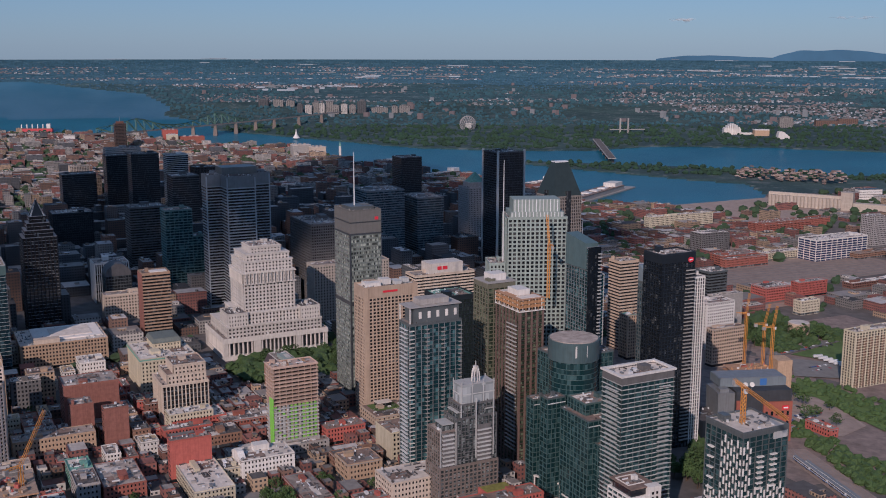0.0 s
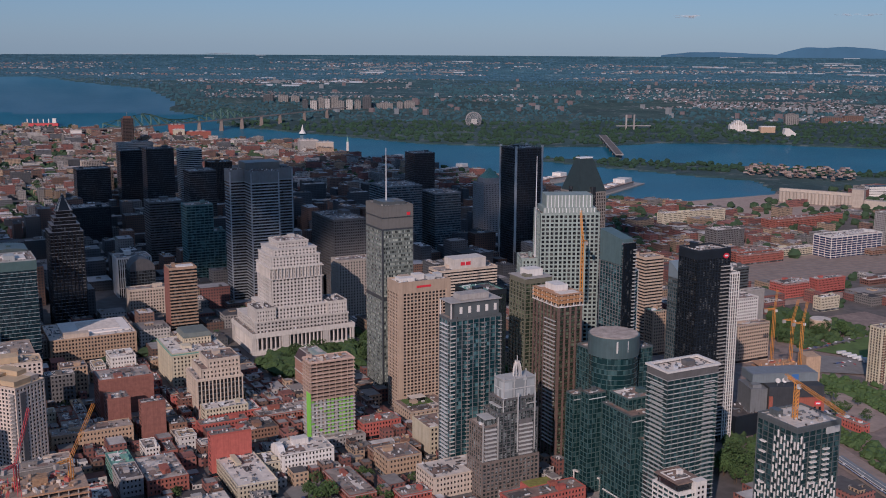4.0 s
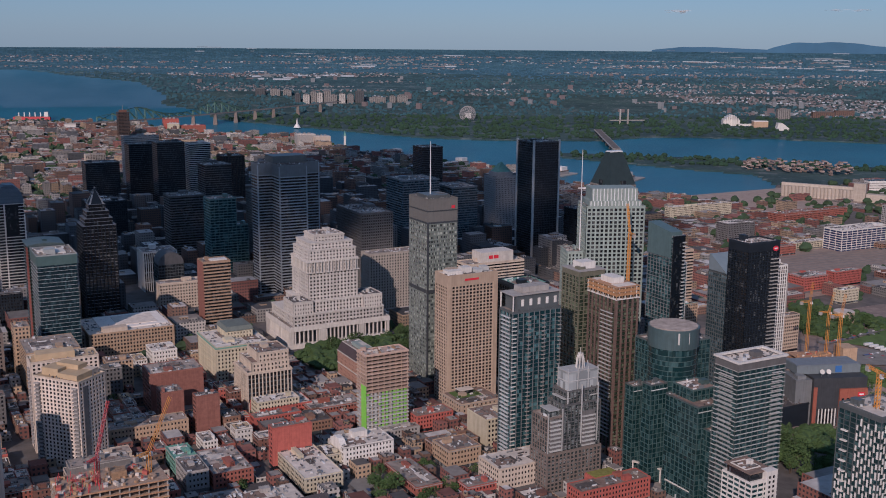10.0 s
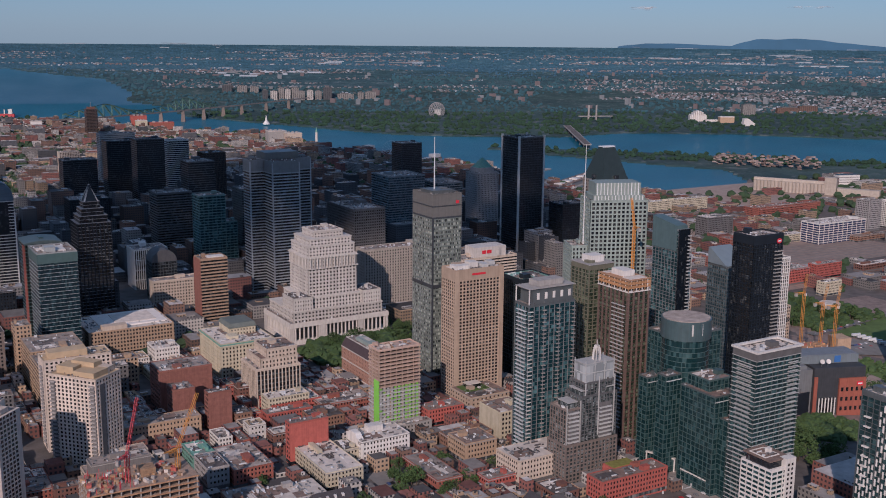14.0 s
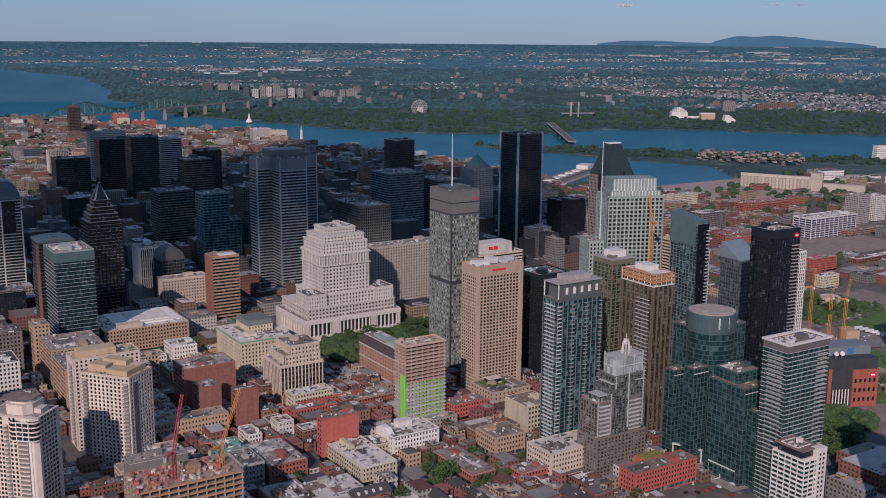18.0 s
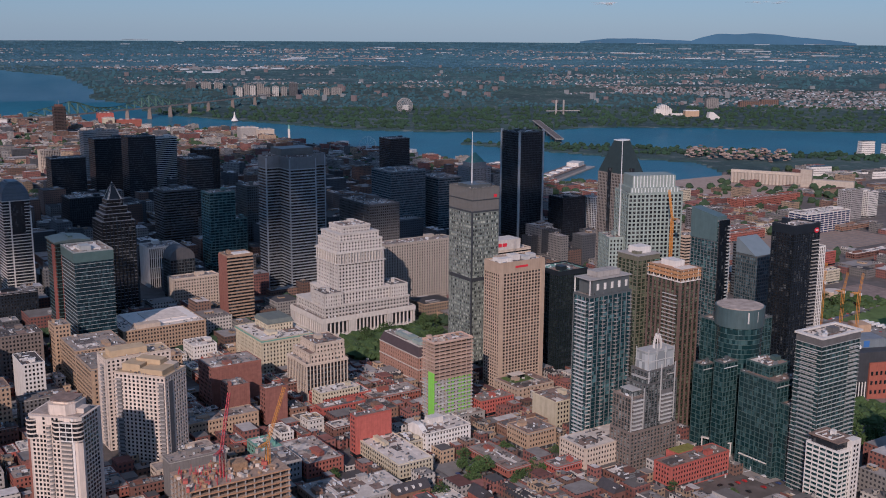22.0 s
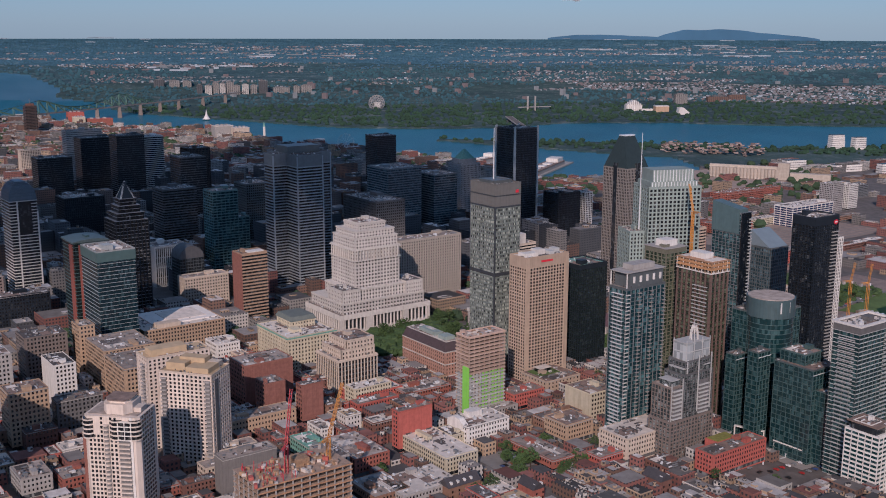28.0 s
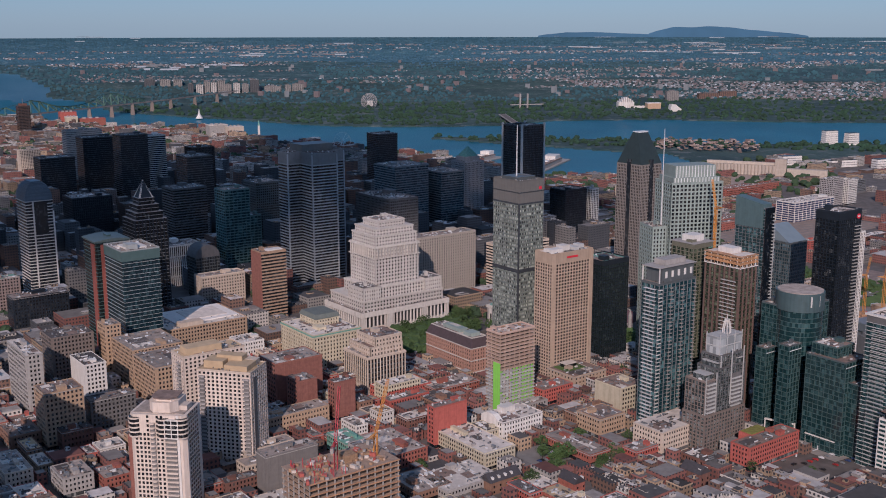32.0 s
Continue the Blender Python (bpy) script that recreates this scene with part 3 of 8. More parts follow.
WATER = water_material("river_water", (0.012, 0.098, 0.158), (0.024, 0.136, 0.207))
# Far reach: haze and sky sheen are put into this paler colour.
WATER_HAZED = water_material("hazed_river_water", (0.045, 0.125, 0.200), (0.075, 0.165, 0.250))
fan = [radians(a) for a in np.arange(-34, 34.01, 0.25)]
round_about = fan + [radians(a) for a in np.arange(38, 326, 6)]
rings = [0.5, 30, 60, 200, 400] + list(np.arange(520, 2110, 40)) + list(np.arange(2150, 5000, 28)) + list(np.geomspace(5000, 12000, 40)) + list(np.geomspace(12600, 34000, 14))
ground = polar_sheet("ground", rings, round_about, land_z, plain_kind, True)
for m in (ASPHALT, PLAIN, PLAIN_HAZED, PLAIN_HAZED_FAR):
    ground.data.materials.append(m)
tagged(ground, "city streets running out to a wooded plain", "ground", kind="structure")
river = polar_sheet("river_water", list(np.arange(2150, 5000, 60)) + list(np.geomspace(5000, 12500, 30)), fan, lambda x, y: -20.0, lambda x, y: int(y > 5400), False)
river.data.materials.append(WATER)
river.data.materials.append(WATER_HAZED)
tagged(river, "wide blue river with ships' piers along it", "river", kind="structure")


def joined_boxes(name, rows, mats, label, category):
    """Many far boxes as one mesh. Rows: centre x, y, foot z, half width, half depth, height, turn, material number."""
    verts, faces, kinds = [], [], []
    for x, y, z, a, b, h, turn, mi in rows:
        c, s = math.cos(turn), math.sin(turn)
        n = len(verts)
        for zz in (-2.0, h):
            for dx, dy in ((-a, -b), (a, -b), (a, b), (-a, b)):
                verts.append(drawn_in(x + dx * c - dy * s, y + dx * s + dy * c, z + zz)[0])
        for q in ((4, 5, 6, 7), (0, 1, 5, 4), (1, 2, 6, 5), (2, 3, 7, 6), (3, 0, 4, 7)):
            faces.append(tuple(n + i for i in q))
            kinds.append(mi)
    me = bpy.data.meshes.new(name)
    me.from_pydata(verts, [], faces)
    for m in mats:
        me.materials.append(m)
    me.polygons.foreach_set("material_index", kinds)
    me.update()
    return tagged(new(name, me), label, category, kind="stuff")


def joined_clumps(name, rows, material, label):
    """Far tree crowns as one mesh of small uneven lumps. Rows: x, y, z, radius."""
    verts, faces = [], []
    r = random.Random(5)
    for x, y, z, rad in rows:
        n = len(verts)
        ring = 6
        for lv, (rr, zz) in enumerate(((0.75, 0.05), (1.0, 0.45), (0.6, 0.85))):
            for i in range(ring):
                a = 2 * math.pi * (i + 0.5 * lv) / ring + r.uniform(-0.3, 0.3)
                q = rad * rr * r.uniform(0.7, 1.2)
                verts.append(drawn_in(x + q * math.cos(a), y + q * math.sin(a), z + rad * 1.3 * zz * r.uniform(0.8, 1.2))[0])
        verts.append(drawn_in(x, y, z + rad * 1.3)[0])
        for lv in (0, 1):
            for i in range(ring):
                j = (i + 1) % ring
                faces.append((n + lv * ring + i, n + lv * ring + j, n + (lv + 1) * ring + j, n + (lv + 1) * ring + i))
        for i in range(ring):
            faces.append((n + 2 * ring + i, n + 2 * ring + (i + 1) % ring, n + 3 * ring))
    me = bpy.data.meshes.new(name)
    me.from_pydata(verts, [], faces)
    me.materials.append(material)
    me.update()
    return tagged(new(name, me), label, "trees", kind="stuff")


far_rnd = random.Random(3)
# Roof colours greyed and blued to carry the haze of distance.
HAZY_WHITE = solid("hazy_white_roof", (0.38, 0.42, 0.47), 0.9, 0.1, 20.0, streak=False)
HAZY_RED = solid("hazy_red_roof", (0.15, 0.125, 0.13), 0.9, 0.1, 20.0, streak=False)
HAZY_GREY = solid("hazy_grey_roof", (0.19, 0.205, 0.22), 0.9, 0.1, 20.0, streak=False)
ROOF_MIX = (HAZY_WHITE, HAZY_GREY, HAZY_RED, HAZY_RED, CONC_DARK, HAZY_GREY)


def far_spot(low, high):
    """A place on the plain, evenly spread as the eye sees it. low, high: how far below the skyline, in thousandths of a radian."""
    a, dip = radians(far_rnd.uniform(-31, 34)), far_rnd.uniform(low, high) / 1000
    r = 350 / dip
    return EYE0.x + r * math.sin(a), EYE0.y + r * math.cos(a), r


houses, sheds, woods = [], [], []
for i in range(26000):
    x, y, r = far_spot(17, 66)
    built = noise.noise((x / 2600, y / 1100, 1.7)) + 0.5 * noise.noise((x / 700, y / 420, 5.1))
    if y < step_between(x, *FAR_SHORE) + 1000 or built < (-0.02 if r < 8500 else 0.14) + 0.08 * far_rnd.random():
        continue
    grow = max(1.0, r / 7500)
    s = far_rnd.uniform(3, 7) * grow
    houses.append((x, y, -16, s, s * far_rnd.uniform(0.6, 1.4), far_rnd.uniform(4, 8) * grow, far_rnd.uniform(0, 3), far_rnd.choice((0, 1, 1, 2, 2, 3, 3, 4, 5, 5))))
for i in range(420):
    x, y, r = far_spot(9, 60)
    if y < step_between(x, *FAR_SHORE) + 700 or noise.noise((x / 4000, y / 5000, 7.7)) < 0.0:
        continue
    for j in range(far_rnd.choice((1, 2, 4))):
        sheds.append((x + far_rnd.uniform(-250, 250), y + far_rnd.uniform(-200, 200), -16, far_rnd.uniform(15, 75) * max(1, r / 9000), far_rnd.uniform(12, 40), far_rnd.uniform(7, 13), far_rnd.uniform(-0.15, 0.15), far_rnd.choice((0, 0, 0, 1, 2, 5))))
for i in range(130):
    x, y, r = far_spot(30, 66)
    if y > step_between(x, *FAR_SHORE) + 1100:
        sheds.append((x, y, -16, far_rnd.uniform(8, 16), far_rnd.uniform(8, 14), far_rnd.uniform(14, 34), far_rnd.uniform(0, 1.5), far_rnd.choice((1, 2, 3, 5))))
for i in range(17000):
    x, y, r = far_spot(13, 112)
    if not is_land(x, y) or not is_land(x, y - 30) or y < 2700 or (y < 3500 and x < 213):
        continue
    if y > step_between(x, *FAR_SHORE) + 1000 and noise.noise((x / 700, y / 1800, 4.1)) < -0.15:
        continue
    woods.append((x, y, -17, far_rnd.uniform(5, 11) * max(1.0, r / 5500)))
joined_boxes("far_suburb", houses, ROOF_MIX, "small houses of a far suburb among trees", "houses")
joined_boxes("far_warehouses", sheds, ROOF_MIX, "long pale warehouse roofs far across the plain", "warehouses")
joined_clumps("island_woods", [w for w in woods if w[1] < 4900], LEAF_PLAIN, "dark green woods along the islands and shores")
joined_clumps("plain_woods", [w for w in woods if 4900 <= w[1] < 9000], LEAF_HAZED, "woods between the far suburbs, blue-green with painted haze")
joined_clumps("horizon_woods", [(x, y, z, r * 0.55) for x, y, z, r in woods if y >= 9000], LEAF_HAZED_FAR, "woods towards the skyline, pale blue-green with painted haze")


def hill(name, a0, a1, peak, skew, label):
    """A long wooded hill on the skyline. a0, a1: bearings in degrees; peak: its height above the skyline in thousandths of a radian."""
    bm = bmesh.new()
    eye = EYE0
    n = 60
    rows = []
    for i in range(n + 1):
        f = i / n
        a = radians(a0 + (a1 - a0) * f)
        h = peak / 1000 * min(1, (f / skew) if f < skew else ((1 - f) / (1 - skew)) * 1.5) ** 0.8
        h *= 1 + 0.05 * math.sin(f * 13 + peak) + 0.03 * math.sin(f * 37)
        rows.append([bm.verts.new(eye + Vector((math.sin(a) * q, math.cos(a) * q, z))) for q, z in ((4856, -62), (4862, 4862 * h - 44), (4880, 4880 * h - 44), (4890, -72))])
    for a, b in zip(rows, rows[1:]):
        for j in range(3):
            bm.faces.new((a[j], b[j], b[j + 1], a[j + 1]))
    ob = new(name, mesh_of(name, bm, HAZED_HILL))
    return tagged(ob, label, "hill", kind="structure")


# Hill woods behind haze: the blue is painted into the base colour.
HAZED_HILL = solid("hazed_hill_woods", (0.064, 0.145, 0.24), 1.0, 0.15, 200.0, streak=False)
hill("far_hill", 13.0, 20.2, 3.0, 0.2, "low wooded hill on the skyline, painted haze-blue")
hill("far_mountain", 18.6, 26.8, 8.0, 0.17, "broad mountain on the skyline, painted haze-blue")

# ---- the towers ----
def sun_block():
    """The stepped limestone insurance building with colonnades."""
    x, y, w, d = -224.6, 1052.5, 113.0, 74.0
    z0 = 18.0
    ob = thing("stepped_stone_building", x, y, z0, "pale limestone office block rising in steps, with colonnades, beside a square", "office building")
    take(x, y, w, d)
    tiers = ((0, 0, w, d, 0, 22.0), (5, 4, w - 10, d - 8, 22.0, 34.0), (20, 8, w - 40, d - 16, 34.0, 46.0), (26, 13, 56, 49, 46.0, 88.0), (27.5, 14.5, 53, 46, 88.0, 99.0), (30, 17, 48, 41, 99.0, 106.0), (37, 23, 34, 30, 106.0, 112.5))
    for i, (ox, oy, tw, td, a, b) in enumerate(tiers):
        if i == 0:
            # Wall colour darkened to carry the shade between the columns.
            bm = bmesh.new()
            add_box(bm, 5.5, 5.5, -4, tw - 5.5, td - 5.5, b)
            part("colonnade_wall", bm, CONC_DARK, ob)
            bm = bmesh.new()
            add_box(bm, 0, 0, -4, tw, td, 4.0)
            part("plinth", bm, STONE_PALE, ob)
            bm = bmesh.new()
            add_box(bm, -0.5, -0.5, 17.5, tw + 0.5, td + 0.5, 22.0)
            part("entablature", bm, STONE_PALE, ob)
            bm = bmesh.new()
            add_prism(bm, circle(0, 0, 1.05, 12), 4.0, 17.5, 0.86)
            column = mesh_of("column", bm, STONE_PALE)
            # three colonnades along the front, with closed wall between them
            for u0, u1, n in ((6, 30, 6), (41, 76, 9), (85, 109, 6)):
                for k in range(n):
                    part("column", column, None, ob, at=(u0 + (u1 - u0) * k / (n - 1), 1.2, 0))
            for u0, u1 in ((0, 4.5), (31.5, 39.5), (77.5, 83.5), (110.5, 113)):
                part("front_pier", slab(u1 - u0, 2.6, 18.5, STONE_PALE), None, ob, at=(u0 - 0.05, -0.1, 3.5))
            for k in range(17):
                part("column", column, None, ob, at=(1.2, 2 + (d - 4) * k / 16, 0))
            for px, py, a0, b0 in ((0, d - 8, 3, 8),):
                bm = bmesh.new()
                add_box(bm, px - 0.2, py - 0.2, 0, px + a0 + 0.2, py + b0 + 0.2, 22.1)
                part("corner_pavilion", bm, STONE_PALE, ob)
        else:
            tall = i == 3
            storeys(ob, tw, td, a, b - 0.6, 3.8, STONE_PALE, GLASS_DARK, (1.8, 0.0), (2.0, 3.9, 0.0), at=(ox, oy), lone=tall)
            bm = bmesh.new()
            add_box(bm, ox - 0.5, oy - 0.5, b - 1.3, ox + tw + 0.5, oy + td + 0.5, b)
            part("cornice", bm, STONE_PALE, ob)
            if tall:
                bm = bmesh.new()
                add_prism(bm, circle(0, 0, 0.75, 10), 0, 10.5, 0.9)
                column = mesh_of("column", bm, STONE_PALE)
                for k in range(14):
                    part("column", column, None, ob, at=(ox + 3 + (tw - 6) * k / 13, oy - 0.9, b - 12.5))
                for k in range(12):
                    part("column", column, None, ob, at=(ox - 0.9, oy + 3 + (td - 6) * k / 11, b - 12.5))
                for zz in (b - 13.6, b - 2.2):
                    bm = bmesh.new()
                    add_box(bm, ox - 1.5, oy - 1.5, zz, ox + tw + 1.5, oy + td + 1.5, zz + 0.9)
                    part("cornice", bm, STONE_PALE, ob)
    for ox, oy, tw, td in ((6, 5, 22, 30), (w - 28, 5, 22, 30)):
        storeys(ob, tw, td, 34, 46.5, 4.2, STONE_PALE, GLASS_DARK, (2.2, 0.0), (1.9, 3.3, 0.0), at=(ox, oy), lone=False)
        roof_on(ob, tw, td, 46.5, STONE_PALE, ROOF_TAR, 1.0, 1, at=(ox, oy))
    roof_on(ob, w, d, 22.0, STONE_PALE, ROOF_GRAVEL, 0.8, 0)
    roof_on(ob, 33, 29, 112.5, STONE_PALE, ROOF_GRAVEL, 0.8, 2, at=(37, 23))
    bm = bmesh.new()
    add_box(bm, 0, 0, 0, 0.25, 0.25, 9)
    mast = mesh_of("flag_mast", bm, GREY_METAL)
    for k in range(3):
        part("flag_mast", mast, None, ob, at=(42 + 11 * k, 26, 112.5))


sun_block()

# slender slate tower with the mast
ob, h = tower("office_tower", "slim grey-green glass tower with a white mast and red roof sign", "skyscraper", -84.5, 949.0, 31.0, 38.0, 189.0, solid("grey_green_spandrel", (0.20, 0.23, 0.205), 0.45, 0.15, 6.0, 0.2), GLASS_OFFICE, 3.75, (1.45, 0.05), (0.14, 3.1, 0.08), ROOF_GRAVEL, 4, 1.5, ground=16, cap=21.0, cap_mat=solid("bronze_grey_louvres", (0.15, 0.145, 0.135), 0.6, 0.1, 4.0), pier_mat=GREY_METAL, lone=False)
for zz, hh in ((h - 10.5, 1.0), (h - 21.6, 1.6), (h - 87, 3.4)):
    bm = bmesh.new()
    add_box(bm, -0.25, -0.25, zz, 31.25, 38.25, zz + hh)
    part("dark_band", bm, BLACK_METAL, ob)
bm = bmesh.new()
add_box(bm, -0.3, -0.3, 0, 1.0, 1.0, h - 21)
part("corner_post", bm, BLACK_METAL, ob)
bm = bmesh.new()
add_prism(bm, circle(12, 18, 0.75, 10), h, h + 52, 0.4)
part("mast", bm, WHITE_METAL, ob, "tall white antenna mast")
bm = bmesh.new()
add_box(bm, 24.5, -0.35, h - 8.4, 28.0, -0.15, h - 5.6)
part("roof_sign", bm, SIGN_RED, ob, "small orange-red sign")
bm = bmesh.new()
add_box(bm, 4, 8, h, 27, 30, h + 3.5)
part("plant_room", bm, SLATE, ob)

# warm concrete hotel
ob, h = tower("hotel_tower", "warm beige concrete hotel tower with a small red sign", "hotel", -67.4, 890.0, 50.0, 24.0, 131.0, CONC_WARM, GLASS_DARK, 3.0, (1.15, 0.0), (1.2, 3.55, 0.0), ROOF_PALE, 4, 1.4, ground=14, cap=8.0)
bm = bmesh.new()
add_box(bm, 17, -0.3, h - 4.6, 31, -0.1, h - 2.8)
part("roof_sign", bm, SIGN_RED, ob, "red sign bar under the roof edge")
for ox in (0, 47):
    bm = bmesh.new()
    add_box(bm, ox - 0.4, -0.4, 0, ox + 3.4, 1.0, h)
    part("corner_pier", bm, CONC_WARM, ob)
for px, py, pw, pd, ph in ((4, 6, 14, 11, 3.5), (20, 9, 9, 9, 5.0), (31, 5, 7, 12, 3.0), (40, 8, 6, 8, 4.2)):
    part("plant_room", slab(pw, pd, ph, WHITE if pw > 8 else BALCONY_GREY), None, ob, at=(px, py, h))
ob, h = lowrise(-56, 854, 40, 35, 28, CONC_WARM, ROOF_BROWN, "hotel_podium", "beige hotel podium with a planted green roof terrace", ground=13, units=1, win=(1.2, 1.6, 4.2), cat="podium")
part("planted_terrace", slab(24, 17, 0.5, GRASS), None, ob, "green planted terrace", at=(5, 15, h + 0.3))
part("terrace_pavilion", slab(13, 8, 3.4, GLASS_DARK), None, ob, at=(11, 22, h + 0.5))
part("pavilion_roof", slab(13, 8, 0.5, ROOF_PALE, 0.5), None, ob, at=(11, 22, h + 3.9))
for k in range(5):
    part("planter", slab(2.6, 1.4, 1.2, WHITE if k % 2 else LEAF), None, ob, at=(6 + 4.4 * k, 16.2 + (k % 2) * 2, h + 0.8))
tower("office_tower", "dark glass office block with a pale green roof behind the hotel", "office building", -2.0, 945.0, 36.0, 34.0, 110.0, NAVY_METAL, GLASS_DEEP, 3.6, (0.5, 0.0), (0.4, 3.0, 0.05), COPPER, 2, 1.4, ground=13, cap=3.0, lone=False)

# brown tower under construction at its top
ob, h = tower("apartment_tower", "brown brick apartment tower with orange formwork round its unfinished top", "apartment tower", 58, 778, 21.5, 36, 139, BRONZE, GLASS_OLIVE, 3.2, (0.6, 0.25), (1.5, 5.4, 0.3), CONC, 1, 0.6, ground=9, lone=False, pier_mat=solid("brown_cladding", (0.15, 0.102, 0.085), 0.7, 0.15, 4.0))
for k in range(6, 38):
    part("balcony", slab(1.3, 15.0, 0.5, BALCONY_GREY), None, ob, at=(-1.5, 3.0, 3.2 * k))
for k in range(4):
    part("floor_slab", slab(23, 37.5, 0.6, (WHITE, ORANGE, ORANGE, ORANGE_TIMBER)[k]), None, ob, at=(-0.8, -0.8, h + 3.1 * k))
# Lowest filler box is near-black, standing in for shade under the slab.
for k in range(3):
    part("unfinished_storey", slab(18.5, 33, 2.5, FLOOR_SHADE if k == 0 else TIMBER), None, ob, at=(1.5, 1.5, h + 3.1 * k + 0.6))
for k in range(9):
    part("slab_post", slab(0.5, 0.5, 9.3, WHITE if k % 2 else TIMBER), None, ob, at=(-0.6 + 2.8 * k * 22.0 / 22.4, -0.7, h))
for k in range(1, 12):
    part("slab_post", slab(0.5, 0.5, 9.3, WHITE if k % 2 else TIMBER), None, ob, at=(-0.7, -0.6 + 3.3 * k, h))
for k in (1, 2):
    for i in range(7):
        part("formwork_screen", slab(2.3, 0.2, 1.7, ORANGE), None, ob, "orange safety screen", at=(0.2 + 3.1 * i, -1.0, h + 3.1 * k + 0.5))
    for i in range(10):
        part("formwork_screen", slab(0.2, 2.4, 1.7, ORANGE), None, ob, "orange safety screen", at=(-1.0, 0.4 + 3.5 * i, h + 3.1 * k + 0.5))
bm = bmesh.new()
add_box(bm, 5, 12, h + 9.9, 16, 27, h + 14.5)
part("core_top", bm, WHITE, ob)
part("deck_cover", slab(17, 9, 0.3, ROOF_PALE), None, ob, at=(2.5, 1.5, h + 9.9))
part("deck_cover", slab(17, 6, 0.3, ROOF_PALE), None, ob, at=(2.5, 29, h + 9.9))

# pair of teal residential towers
def teal_tower(x, y, top, label, lowest=2):
    ob, h = tower("apartment_tower", label, "apartment tower", x, y, 42.5, 18.5, top - 12, SLATE, GLASS_TEAL, 3.05, (0.3, 0.05), (0.35, 4.7, 0.15), ROOF_GRAVEL, 0, 0.5, ground=11, pier_mat=GREY_METAL, cap=1.2, lone=False)
    n = int(h / 3.05)
    for k in range(lowest, n):
        part("balcony", slab(1.9, 11.5, 0.35, WHITE_METAL), None, ob, at=(-1.7, 3.0, 3.05 * k))
        part("balcony", slab(4.0, 1.5, 0.35, WHITE), None, ob, at=(-0.6, -1.3, 3.05 * k))
        for u, wide in ((12.5, 3.0), (25.5, 3.0), (39.8, 2.6)):
            part("balcony", slab(wide, 1.6, 0.4, CONC), None, ob, at=(u, -1.5, 3.05 * k))
    bm = bmesh.new()
    add_box(bm, 4, 1.5, h, 41, 17, h + 12)
    part("crown", bm, SLATE, ob, "dark crown storey with white frames")
    for k in range(5):
        part("crown_frame", slab(2.2, 0.5, 5.0, WHITE), None, ob, at=(8 + 7.2 * k, 1.1, h + 3.5))
    part("crown_roof", slab(42.5, 18.5, 0.5, CONC, 0.15), None, ob, at=(0, 0, h + 12))
    part("crown_post", slab(0.7, 0.7, 12, WHITE), None, ob, at=(0.2, 0.2, h))
    part("crown_post", slab(0.7, 0.7, 12, WHITE), None, ob, at=(0.2, 17.4, h))
    bm = bmesh.new()
    add_box(bm, 10, 4, h + 12.7, 34, 15, h + 17)
    part("plant_room", bm, CONC, ob)
    return ob


teal_tower(-24, 744, 150, "teal glass apartment tower with white balconies and a dark framed crown")
ob, h = tower("apartment_tower", "slim olive glass tower with brown columns, white roof box", "apartment tower", 36, 821.6, 25, 24, 150, solid("olive_brown_panel", (0.17, 0.165, 0.12), 0.6, 0.15, 4.0), GLASS_OLIVE, 3.1, (0.45, 0.45), (0.7, 4.7, 0.2), ROOF_BROWN, 1, 1.0, ground=10, cap=2.4, lone=False)
part("top_slab", slab(25, 24, 0.6, CONC, 0.9), None, ob, at=(0, 0, h + 1.3))
part("roof_box", slab(14, 12, 5.5, WHITE), None, ob, "white roof box", at=(6, 6, h + 1.9))
for k in range(12, int(h / 3.1)):
    part("balcony", slab(4.5, 1.4, 0.5, COPPER), None, ob, at=(19.0, -1.5, 3.1 * k))

# tower with the white roof rim
RW, RD = 42.0, 21.5
PALE_PIER = solid("grey_green_pier", (0.09, 0.115, 0.112), 0.6, 0.15, 5.0)
ob, h = tower("apartment_tower", "green glass apartment tower with white floor slabs and roof rim", "apartment tower", 114.4, 649.3, RW, RD, 127.5, PALE_PIER, GLASS_GREEN, 3.15, (0.34, 0.35), (0.4, 5.2, 0.0), ROOF_PALE, 4, 1.4, ground=2, cap=4.0, cap_mat=CONC_DARK, band_mat=BALCONY_GREY)
bm = bmesh.new()
for a in ((-1.0, -1.0, RW + 1, 1.2), (-1.0, RD - 1.2, RW + 1, RD + 1), (-1.0, 1.2, 1.2, RD - 1.2), (RW - 1.2, 1.2, RW + 1, RD - 1.2)):
    add_box(bm, a[0], a[1], h + 1.0, a[2], a[3], h + 2.4)
part("roof_rim", bm, WHITE, ob, "white roof rim")
for k in range(2, int((h - 4) / 3.15)):
    part("balcony", slab(9.0, 1.4, 0.4, BALCONY_GREY), None, ob, at=(RW * 0.70, -1.8, 3.15 * k))
    part("balcony", slab(1.4, 13.0, 0.4, BALCONY_GREY), None, ob, at=(-1.8, 3.0, 3.15 * k))


